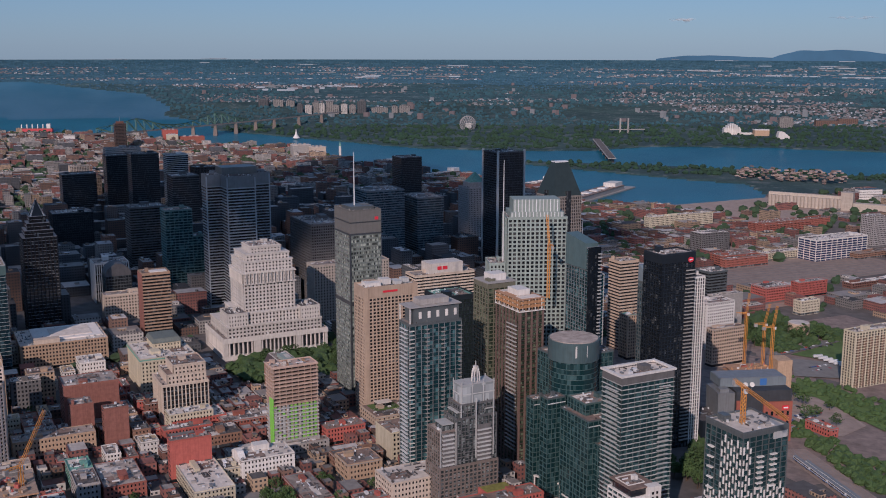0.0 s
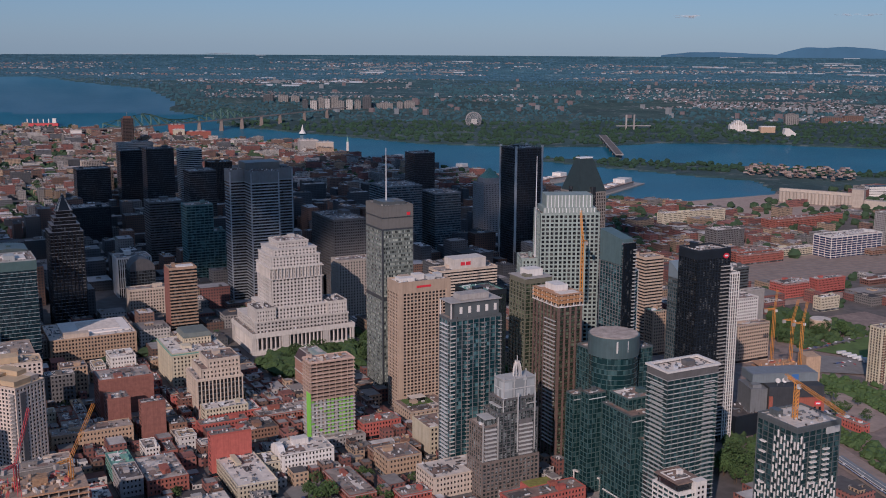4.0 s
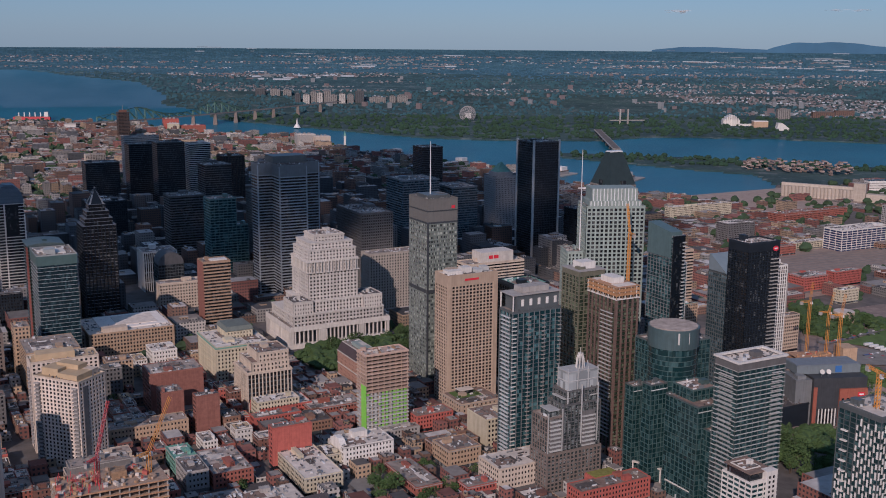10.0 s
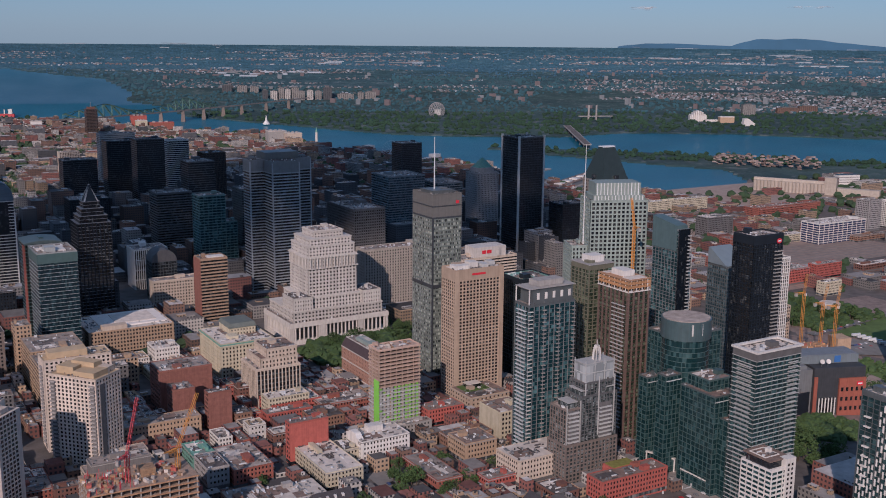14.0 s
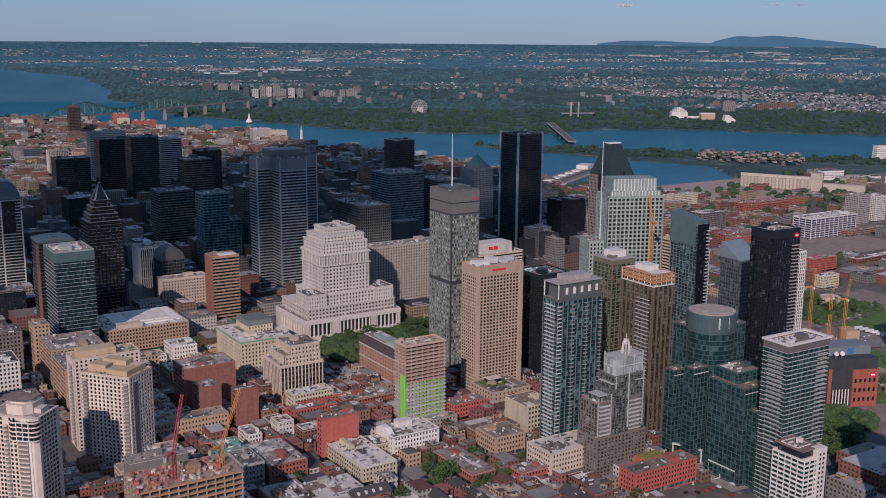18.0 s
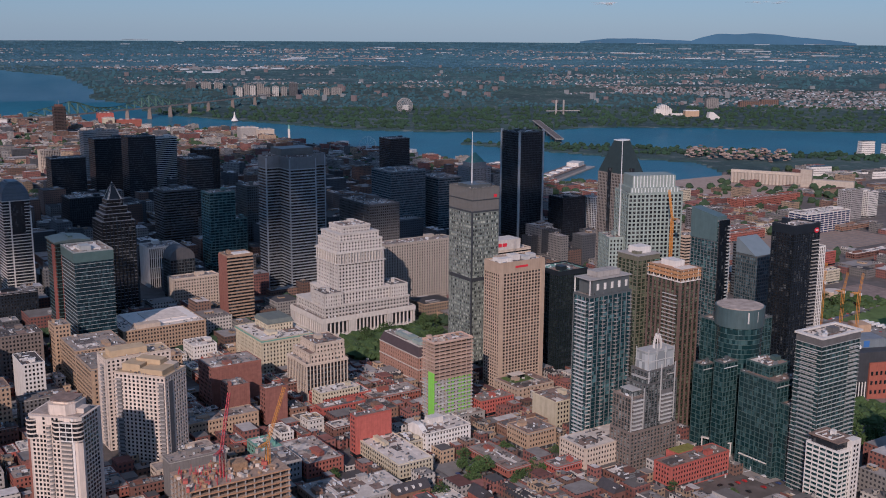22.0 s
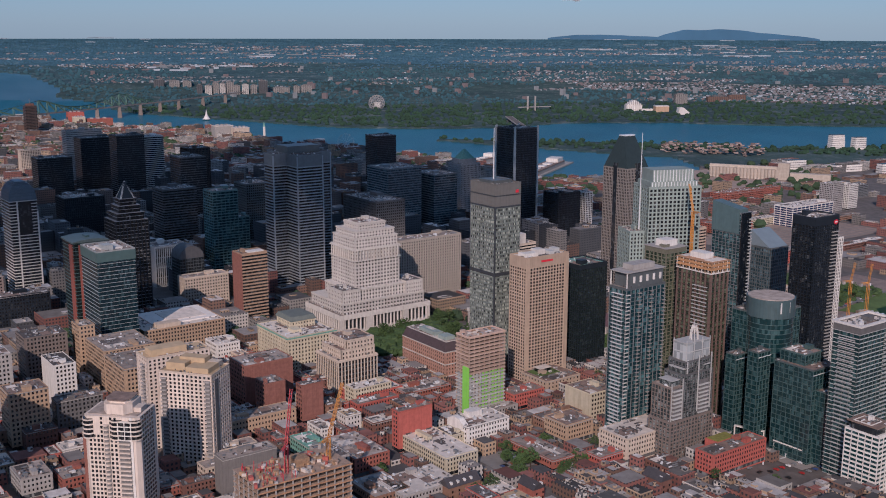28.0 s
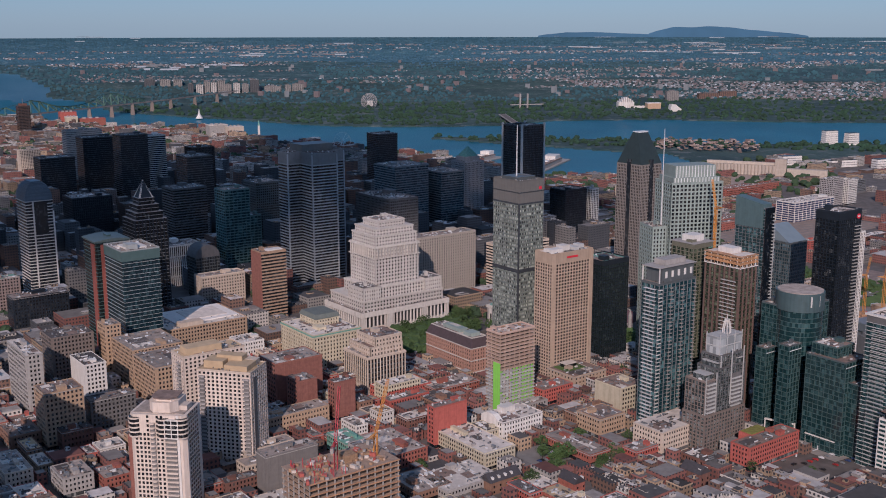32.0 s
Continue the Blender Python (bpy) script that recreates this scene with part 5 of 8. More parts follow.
def tan_tower():
    """Main slab turned to the avenue, with a wing behind it that follows the street grid."""
    x, y, z0 = -373, 740, 18
    ob = thing("apartment_tower", x, y, z0, "tall beige apartment tower with dark balcony stacks and tan roofs", "apartment tower", turn=-24)
    w, d, h = 42, 28, 73
    storeys(ob, w, d, 0, h, 2.95, BLUSH_STONE, GLASS_DARK, (1.1, 0.0), (1.5, 3.5, 0.0))
    roof_on(ob, w, d, h, BEIGE, ROOF_TAN, 0.9, 2)
    for px, py, pw, pd, ph in ((3, 6, 15, 14, 5.5), (20, 3, 18, 16, 4.0), (9, 15, 20, 9, 7.5)):
        bm = bmesh.new()
        add_box(bm, px, py, h, px + pw, py + pd, h + ph)
        part("penthouse", bm, ROOF_TAN, ob)
    # Flat dark strips paint the shade of balcony recesses; the wall isn't cut.
    for u in (2.0, 36.6):
        part("balcony_recess", slab(4.0, 0.5, h - 8, CONC_DARK), None, ob, at=(u, -0.2, 4))
        for k in range(2, 24):
            part("balcony", slab(4.6, 1.7, 1.0, STONE_GREY), None, ob, at=(u - 0.3, -1.6, 2.95 * k))
    part("balcony_recess", slab(0.5, 5.0, h - 8, CONC_DARK), None, ob, at=(w - 0.3, 4, 4))
    o2 = thing("apartment_wing", -384, 766, z0, "beige wing of the apartment tower with a dark balcony stack", "apartment tower")
    take(-384, 740, 58, 52)
    storeys(o2, 50, 22, 0, 74, 2.95, BLUSH_STONE, GLASS_DARK, (1.25, 0.0), (1.7, 3.5, 0.0), lone=False)
    roof_on(o2, 50, 22, 74, BEIGE, ROOF_TAN, 0.9, 3)
    part("penthouse", slab(28, 13, 5, ROOF_TAN), None, o2, at=(5, 4, 74))
    # Recess shade again, as a dark strip on the wing's flank.
    part("balcony_recess", slab(0.5, 5.0, 64, CONC_DARK), None, o2, at=(-0.2, 5, 4))
    for k in range(3, 24):
        part("balcony", slab(1.7, 5.6, 1.0, STONE_GREY), None, o2, at=(-1.6, 4.7, 2.95 * k))
    lowrise(-340, 702, 50, 15, 30, BEIGE, ROOF_GRAVEL, "podium_block", "low beige podium in front of the apartment tower", ground=18, units=2, win=(1.3, 1.9, 2.6))


def white_tower():
    """Chamfered stone tower: window columns, a bowed balcony stack, a wide balcony stack, glazed top bays and a stepped penthouse."""
    x, y, z0 = -409.5, 645.5, 21
    stone = BLUSH_STONE
    ob = thing("apartment_tower", x, y, z0, "pale stone apartment tower with bowed balcony stacks and a stepped top", "apartment tower", turn=-17)
    take(x, y - 14, 46, 40)
    outline = [(0, 3), (3, 0), (34.5, 0), (37, 2.5), (37, 26), (0, 26)]
    h, fh = 74.0, 2.96
    bm = bmesh.new()
    add_prism(bm, outline, -4, h)
    part("wall", bm, stone, ob)
    bm = bmesh.new()
    for f in range(1, 25):
        z = fh * f + 0.8
        for u in (4.0, 6.6, 9.2, 11.6, 17.8, 20.6):
            if f < 21 or u > 10:
                add_box(bm, u, -0.12, z, u + 1.5, 0.2, z + 1.7)
        for v in (7.5, 11.0, 14.5, 18.0, 21.5):
            add_box(bm, -0.12, v, z, 0.2, v + 1.5, z + 1.7)
            add_box(bm, 36.8, v - 2.5, z, 37.12, v - 0.3, z + 1.8)
    part("window_grid", bm, GLASS_DARK, ob)["kind"] = "stuff"
    # Dark strips on the flat wall stand in for recess shade.
    part("balcony_recess", slab(3.4, 0.5, h - 8, CONC_DARK), None, ob, at=(13.8, -0.3, 2))
    part("balcony_recess", slab(7.6, 0.5, h - 16, CONC_DARK), None, ob, at=(23.4, -0.3, 2))
    part("corner_strip", slab(1.6, 0.7, h, WHITE), None, ob, at=(31.2, -0.6, 0))
    bm = bmesh.new()
    add_prism(bm, circle(0, 0, 1.8, 14), 0, 0.9)
    bowed = mesh_of("curved_balcony", bm, stone)
    bm = bmesh.new()
    add_prism(bm, circle(0, 0, 4.5, 18), 0, 0.9)
    round_bay = mesh_of("curved_balcony", bm, stone)
    for k in range(1, 24):
        part("curved_balcony", bowed, None, ob, at=(15.5, -0.4, fh * k))
        if k < 20:
            part("balcony", slab(7.8, 1.9, 0.8, stone), None, ob, at=(23.3, -1.7, fh * k))
    # glazed bays of the top storeys
    for ox, oy, wd in ((3.6, 2.4, 0), (22.3, 1.6, 0), (33.4, 2.4, 0)):
        bm = bmesh.new()
        add_prism(bm, circle(0, 0, 4.1, 18), 0, fh * 4.4)
        part("glazed_bay", bm, GLASS_DARK, ob, at=(ox, oy, fh * 20))
        for k in range(5):
            part("curved_balcony", round_bay, None, ob, at=(ox, oy, fh * (20 + k)))
    part("glazed_front", slab(8.5, 2.0, fh * 4.2, GLASS_DARK), None, ob, at=(24.0, -1.6, fh * 20))
    for k in range(5):
        part("floor_band", slab(9, 2.6, 0.6, WHITE), None, ob, at=(23.7, -2.1, fh * (20 + k)))
    for u in (23.7, 28.0, 32.2):
        part("bay_post", slab(0.5, 0.5, fh * 4.3, WHITE), None, ob, at=(u, -2.2, fh * 20))
    part("roof_deck", slab(33, 22, 0.5, ROOF_GRAVEL), None, ob, at=(2, 3, h))
    for pts, a, b in (([(11, 8), (15, 3), (26, 3), (30, 8), (30, 21), (11, 21)], 0, 7.0), ([(13, 10), (16, 6), (26, 6), (28, 10), (28, 20), (13, 20)], 7.0, 9.0)):
        bm = bmesh.new()
        add_prism(bm, pts, h + a, h + b)
        part("penthouse", bm, stone, ob)
    bm = bmesh.new()
    add_prism(bm, [(12, 9), (15.5, 4), (25.6, 4), (29, 9), (29, 20.5), (12, 20.5)], h + 9.0, h + 9.4)
    part("penthouse_roof", bm, ROOF_BROWN, ob)
    part("roof_unit", slab(6, 8, 3.5, stone), None, ob, at=(29, 9, h))
    part("brick_wing", slab(4.6, 22, 60, BRICK_RUST), None, ob, at=(-4.8, 8, -3))


def heritage_hotel():
    x, y, z0 = -138, 908, 14
    ob = thing("heritage_hotel", x, y, z0, "red-brown brick former hotel with stone trim and dark mansard roof", "office building")
    take(x, y, 24, 70)
    storeys(ob, 24, 70, 0, 28, 3.7, solid("russet_brick", (0.37, 0.22, 0.165), 0.9, 0.2, 3.0), GLASS_DARK, (1.7, 0.0), (1.9, 3.3, 0.0), lone=False)
    for zz in (4.6, 16.0, 27.6):
        bm = bmesh.new()
        add_box(bm, -0.4, -0.4, zz, 24.4, 70.4, zz + 0.9)
        part("cornice", bm, STONE_PALE, ob)
    slate = solid("plum_slate_roof", (0.075, 0.055, 0.06), 0.8, 0.2, 3.0)
    bm = bmesh.new()
    vs = [bm.verts.new(p) for p in ((0, 0, 28.5), (24, 0, 28.5), (24, 70, 28.5), (0, 70, 28.5), (3.0, 3.0, 36.5), (21, 3.0, 36.5), (21, 67, 36.5), (3.0, 67, 36.5))]
    for q in ((0, 1, 5, 4), (1, 2, 6, 5), (2, 3, 7, 6), (3, 0, 4, 7), (4, 5, 6, 7)):
        bm.faces.new([vs[i] for i in q])
    part("mansard_roof", bm, slate, ob)
    roof_on(ob, 17, 63, 36.6, STONE_PALE, ROOF_GRAVEL, 0.7, 3, at=(3.5, 3.5))
    for ox, oy, w, d in ((6, 8, 11, 12), (7, 26, 9, 26)):
        bm = bmesh.new()
        add_box(bm, ox, oy, 36.6, ox + w, oy + d, 40)
        part("plant_room", bm, GREEN_PANEL, ob)


bank()
cream_block()
tan_tower()
white_tower()
heritage_hotel()

# ---- more of the clouded quarter ----
for args in (
    ("office_tower", "blue glass office tower with a rounded front", "skyscraper", -117, 1613, 64, 60, 118, GREY_METAL, GLASS_BLUE, 3.8, (1.2, 0.1), None),
    ("office_tower", "blue glass office tower beside its lower twin", "skyscraper", -40, 1640, 46, 60, 104, GREY_METAL, GLASS_BLUE, 3.8, (1.2, 0.1), None),
    ("office_tower", "dark grey office block with an even window grid", "office building", -164, 1300, 44, 80, 118, CONC_DARK, GLASS_DARK, 3.6, (1.5, 0.0), (1.3, 3.2, 0.0)),
    ("office_tower", "dark glass office tower with a flat roof", "skyscraper", -436, 1700, 44, 44, 130, CONC_DARK, GLASS_BLACK, 3.7, (0.8, 0.0), None),
    ("office_block", "low office block with tall pale stone fins", "office building", -436, 1300, 42, 34, 68, WHITE, GLASS_DARK, 12.0, (0.8, 0.1), (1.1, 2.6, 0.5)),
    ("office_tower", "broad pale concrete slab behind black towers", "office building", -700, 2200, 72, 30, 128, CONC, GLASS_GREY, 3.6, (2.4, 0.0), None),
    ("office_tower", "dark tower with a blank white side wall", "skyscraper", -535, 2050, 42, 34, 130, WHITE, GLASS_BLACK, 3.7, (1.2, 0.0), None),
    ("office_tower", "slim dark bronze office tower with ribbed walls", "skyscraper", -435, 1850, 40, 36, 128, BRONZE, GLASS_BLACK, 3.7, (0.6, 0.0), (0.5, 2.6, 0.1)),
    ("office_block", "wide black office block with close windows", "office building", -596, 1600, 60, 46, 84, NAVY_METAL, GLASS_BLACK, 3.6, (1.0, 0.0), (0.8, 3.0, 0.0)),
    ("office_block", "dark grey office block with ribbon windows", "office building", -442, 1480, 50, 40, 112, CONC_DARK, GLASS_DARK, 3.6, (1.6, 0.0), None),
    ("office_block", "slate office block with a grid of dark windows", "office building", -330, 1520, 40, 40, 112, SLATE, GLASS_DARK, 3.6, (1.3, 0.0), (1.0, 3.4, 0.0)),
    ("apartment_block", "tan concrete apartment slab in the eastern streets", "apartment block", -812, 2300, 42, 22, 80, BEIGE, GLASS_DARK, 3.0, (1.3, 0.0), (1.5, 3.6, 0.0)),
    ("apartment_block", "orange brick apartment slab in the eastern streets", "apartment block", -760, 2240, 34, 20, 62, BRICK_TAN, GLASS_DARK, 3.0, (1.3, 0.0), (1.5, 3.6, 0.0)),
):
    tower(*args, lone=False)
ob = thing("arched_hall", -400, 1230, 16, "dark glass hall with a round arched gable", "building")
take(-400, 1230, 30, 26)
bm = bmesh.new()
for i in range(12):
    a0, a1 = math.pi * i / 12, math.pi * (i + 1) / 12
    vs = [bm.verts.new((15 - 15 * math.cos(a), y, 52 + 14 * math.sin(a))) for y in (0, 26) for a in (a0, a1)]
    bm.faces.new((vs[0], vs[1], vs[3], vs[2]))
bm.faces.new([bm.verts.new((15 - 15 * math.cos(math.pi * i / 12), 0, 52 + 14 * math.sin(math.pi * i / 12))) for i in range(13)])
part("arched_roof", bm, CONC_DARK, ob)
storeys(ob, 30, 26, 0, 52, 3.8, SLATE, GLASS_BLACK, (0.8, 0.0), (0.4, 3.2, 0.0), lone=False)
# stone tower with a copper pyramid
ob, h = tower("stone_tower", "old stone office tower under a green copper pyramid", "skyscraper", 46, 1890, 46, 40, 88, STONE_GREY, GLASS_DARK, 3.8, (1.8, 0.0), (1.8, 3.4, 0.0), lone=False)
for o, a, b, t in ((6, 0, 9, 1.0), (8, 9, 26, 0.08)):
    bm = bmesh.new()
    add_prism(bm, [(o, o), (46 - o, o), (46 - o, 40 - o), (o, 40 - o)], h + a, h + b, t)
    part("copper_pyramid" if a else "top_storey", bm, COPPER if a else STONE_GREY, ob)


def gabled(parent, w, d, z, rise, mat, out=0.5, name="gabled_roof"):
    """A pitched roof with its ridge along the longer side, and its gable walls closed."""
    bm = bmesh.new()
    if w >= d:
        pts = ((-out, -out, z), (w + out, -out, z), (w + out, d + out, z), (-out, d + out, z), (-out, d / 2, z + rise), (w + out, d / 2, z + rise))
        fs = ((0, 1, 5, 4), (2, 3, 4, 5), (0, 4, 3), (1, 2, 5), (3, 2, 1, 0))
    else:
        pts = ((-out, -out, z), (-out, d + out, z), (w + out, d + out, z), (w + out, -out, z), (w / 2, -out, z + rise), (w / 2, d + out, z + rise))
        fs = ((1, 0, 4, 5), (3, 2, 5, 4), (0, 3, 4), (2, 1, 5), (0, 1, 2, 3))
    vs = [bm.verts.new(p) for p in pts]
    for f in fs:
        bm.faces.new([vs[i] for i in f])
    return part(name, bm, mat, parent)


# ---- churches by the square ----
ob = thing("stone_church", 62, 1040, 8, "grey stone church with a steep plum slate roof", "church")
take(62, 1040, 20, 42)
PLUM = solid("plum_slate", (0.14, 0.085, 0.10), 0.8, 0.2, 3.0)
part("nave_wall", slab(16, 40, 12, STONE_GREY), None, ob)
gabled(ob, 16, 40, 12, 11, PLUM)
part("transept_wall", slab(26, 10, 11, STONE_GREY), None, ob, at=(-5, 22, 0))
o = gabled(ob, 26, 10, 11, 8, PLUM, name="transept_roof")
o.location = (-5, 22, 0)
for k in range(6):
    part("buttress", slab(0.9, 0.8, 10, STONE_PALE), None, ob, at=(-0.9, 1 + 6.5 * k, 0))
    part("pointed_window", slab(0.15, 1.6, 6, GLASS_DARK), None, ob, at=(-0.08, 3 + 6.4 * k, 3))
for sx in (-1.5, 14):
    bm = bmesh.new()
    add_prism(bm, circle(sx + 1.7, 0, 2.0, 8), 0, 20)
    add_prism(bm, circle(sx + 1.7, 0, 2.2, 8), 20, 27, 0.05)
    part("corner_turret", bm, STONE_GREY, ob)
ob = thing("cathedral", -62, 1015, 15, "pale stone cathedral with statues' parapet and green copper roof", "church")
take(-62, 1015, 34, 62)
part("nave_wall", slab(30, 58, 24, STONE_PALE), None, ob)
part("entablature", slab(30, 58, 3, STONE_PALE, 0.8), None, ob, at=(0, 0, 23))
gabled(ob, 30, 58, 26, 6, COPPER, -1.5)
for k in range(9):
    part("pilaster", slab(0.8, 1.6, 22, STONE_GREY), None, ob, at=(-0.7, 1.5 + 6.7 * k, 1))
    part("tall_window", slab(0.15, 2.2, 10, GLASS_DARK), None, ob, at=(-0.08, 4.3 + 6.7 * k, 7))
for k in range(6):
    bm = bmesh.new()
    add_prism(bm, circle(0, 0, 1.1, 10), 1, 22, 0.88)
    part("column", bm, STONE_PALE, ob, at=(2.5 + 5 * k, -1.6, 0))
bm = bmesh.new()
add_prism(bm, circle(15, 40, 9, 20), 26, 36)
part("drum_wall", bm, STONE_PALE, ob)
bm = bmesh.new()
for i in range(5):
    f0, f1 = i / 5, (i + 1) / 5
    r0, r1 = 9 * math.cos(f0 * 1.5), 9 * math.cos(f1 * 1.5)
    add_prism(bm, circle(15, 40, r0, 20), 36 + 10 * math.sin(f0 * 1.5), 36 + 10 * math.sin(f1 * 1.5), r1 / r0)
part("copper_dome", bm, COPPER, ob)

# ---- small houses with pitched roofs, a blank wall and a street canopy ----
ROOF_SLATE = solid("dark_slate_roof", (0.06, 0.055, 0.06), 0.75, 0.25, 3.0)
for x, y, w, d, h, wall, roof, lab in (
    (-176, 650, 27, 12, 9, BRICK_BROWN, ROOF_SLATE, "brown brick terrace with a dark gabled slate roof"),
    (-398, 700, 12, 18, 9, BRICK_RED, BRICK_PAINT, "red brick house with a pitched red roof"),
    (-120, 640, 10, 16, 9, BRICK_RED, ROOF_SLATE, "red brick house with a dark pitched roof"),
    (-282, 660, 14, 11, 10, STONE_GREY, ROOF_SLATE, "grey stone house with a dark pitched roof"),
    (-30, 640, 11, 17, 10, BRICK_DARK, ROOF_SLATE, "dark brick house with a pitched slate roof"),
):
    z0 = ground_z(x, y)
    ob = thing("gabled_house", x, y, z0, lab, "house")
    take(x, y, w, d, 1.0)
    part("wall", slab(w, d, h + 4, wall), None, ob, at=(0, 0, -4))
    gabled(ob, w, d, h, 5.0, roof)
    for k in range(max(2, int(w / 6))):
        part("dormer", slab(1.6, 2.4, 2.2, WHITE), None, ob, at=(2.5 + 5.6 * k, 1.2, h + 0.8))
        for f in range(2):
            part("window", slab(1.2, 0.2, 1.7, GLASS_DARK), None, ob, at=(2.6 + 5.6 * k, -0.08, 1.2 + 3.6 * f))
    part("chimney", slab(1.1, 1.1, 4.5, BRICK_DARK), None, ob, at=(w * 0.8, d * 0.5, h + 2.5))
lowrise(-326, 668, 40, 14, 50, solid("ribbed_grey_concrete", (0.21, 0.195, 0.185), 0.9, 0.15, 3.0), ROOF_GRAVEL, "blank_wall_block", "grey concrete block with a blank ribbed wall", ground=22, units=1, blank=(0, 1, 2, 3), gap=0.5)
ob = thing("street_canopy", 62, 690, 5, "white steel posts and beam along the office fronts", "canopy")
for k in range(7):
    part("post", slab(0.8, 0.8, 13, WHITE_METAL), None, ob, at=(9 * k, -8, 0))
part("beam", slab(56, 0.9, 0.9, WHITE_METAL), None, ob, at=(0, -8, 9.5))

# ---- brick works and flats on the low ground ----
for x, y, w, d, top, wall, deck, lab in (
    (444, 1794, 50, 30, 22, CONC_DARK, ROOF_PALE, "grey flats with white balcony frames and a flat roof"),
    (452, 1684, 76, 30, 4, BRICK_RED, ROOF_BROWN, "red brick works with a flat brown roof"),
    (617, 2005, 120, 46, 2, BRICK_RED, ROOF_BROWN, "long red brick market hall with patched roofs"),
    (770, 1871, 34, 30, 40, STONE_GREY, ROOF_GRAVEL, "grey apartment tower near the rail yard"),
    (538, 1741, 84, 22, -2, STONE_CREAM, ROOF_PALE, "long cream depot building with arched doors"),
    (820, 1900, 30, 24, 34, WHITE, ROOF_PALE, "white apartment block near the rail yard"),
    (870, 2010, 90, 30, 12, GREY_METAL, ROOF_TAR, "dark long works hall near the harbour"),
    (700, 1760, 100, 16, -5, BRICK_BROWN, ROOF_GRAVEL, "long low shed beside the rail yard"),
    (600, 1520, 110, 18, -4, BRICK_DARK, ROOF_PALE, "low white-roofed shed beside the tracks"),
    (720, 1560, 60, 20, -3, CONC, ROOF_PALE, "pale low shed on the yard"),
):
    lowrise(x, y, w, d, top, wall, deck, "works_building", lab, units=2, win=(2.0, 1.8, 3.6))

# Out-of-view tower, added only to cast shade on the near-left blocks.
tower("apartment_tower", "unseen concrete tower added to shade the near-left street blocks", "apartment tower", -548, 590, 46, 40, 136, CONC, GLASS_DARK, 3.1, (1.3, 0.0), (1.4, 3.6, 0.0), ground=24, lone=False)
lowrise(222, 862, 40, 30, 22, NAVY_METAL, ROOF_TAR, "podium_block", "black metal podium beside the black tower", ground=-2, units=3, blank=(0, 1, 2, 3))
tower("office_block", "slate grey office block with a pale roof", "office building", 332, 1295, 30, 28, 60, SLATE, GLASS_DARK, 3.8, (1.8, 0.0), None, ROOF_PALE, 2, 1.0, lone=False)
lowrise(304, 1188, 42, 24, 46, WHITE, ROOF_PALE, "office_block", "white block with a blank upper wall", units=2, blank=(1, 2))

# ---- clouds ----


def vapour(name, thin):
    """Cloud that lets a part of the light through."""
    m, nodes, links, bsdf = tree_of(name)
    bsdf.inputs["Base Color"].default_value, bsdf.inputs["Roughness"].default_value = (0.85, 0.83, 0.82, 1), 1.0
    clear, mix = nodes.new("ShaderNodeBsdfTransparent"), nodes.new("ShaderNodeMixShader")
    mix.inputs[0].default_value = 1 - thin
    links.new(clear.outputs[0], mix.inputs[1])
    links.new(bsdf.outputs[0], mix.inputs[2])
    links.new(mix.outputs[0], nodes["Material Output"].inputs["Surface"])
    return m


def shade_front(x):
    return step_between(x, (-760, -600, -545, -505, -430, -398, -345, -300, -255, -200, 60, 200, 320), (1250, 1265, 1240, 1125, 1150, 1265, 1310, 1285, 1245, 1325, 1400, 1540, 1660))


def shade_back(x):
    return step_between(x, (-760, -600, -520, -400, -380, -60, 0, 200, 240, 320), (2420, 2500, 2800, 2900, 3180, 3050, 2500, 2420, 2000, 1900))


def cloud():
    """A broad cumulus between the sun and the middle of the city; its shade lies on the towers there."""
    bm = bmesh.new()
    r = random.Random(8)
    up = 1150.0
    for x in range(-740, 310, 58):
        for y in range(1100, 3190, 58):
            if y < shade_front(x) + 50 or y > shade_back(x):
                continue
            p = Vector((x + r.uniform(-14, 14), y + r.uniform(-14, 14), 60)) + TO_SUN * (up / TO_SUN.z)
            m = Matrix.Translation(p) @ Matrix.Diagonal((r.uniform(50, 68), r.uniform(50, 68), r.uniform(25, 60), 1))
            bmesh.ops.create_icosphere(bm, subdivisions=2, radius=1.0, matrix=m)
    ob = new("cumulus_cloud", mesh_of("cumulus_cloud", bm, vapour("cumulus_vapour", 0.785)))
    return tagged(ob, "broad white cumulus cloud drifting over the city", "cloud", kind="structure")


cloud()
WISP = vapour("thin_vapour", 0.84)
r = random.Random(21)
for bearing, lift, wide, tall in ((13.5, 3.1, 150, 16), (15.0, 2.6, 130, 9), (14.4, 1.45, 70, 10), (9.0, 3.0, 90, 7), (22.5, 1.5, 90, 8), (27.0, 2.7, 120, 9)):
    a = radians(bearing)
    bm = bmesh.new()
    for i in range(16):
        p = Vector((-160 + 4840 * math.sin(a), 4840 * math.cos(a), 333 + 4840 * math.tan(radians(lift))))
        q = r.uniform(-1, 1)
        p += Vector((math.cos(a), -math.sin(a), 0)) * q * wide + Vector((0, 0, r.uniform(-0.5, 0.5) * tall))
        m = Matrix.Translation(p) @ Matrix.Rotation(-a, 4, "Z") @ Matrix.Diagonal((wide * r.uniform(0.12, 0.3), 8, tall * r.uniform(0.25, 0.6) * (1.1 - abs(q)), 1))
        bmesh.ops.create_icosphere(bm, subdivisions=2, radius=1.0, matrix=m)
    tagged(new("far_cloud", mesh_of("far_cloud", bm, WISP)), "thin pale cloud low over the skyline", "cloud", kind="structure")

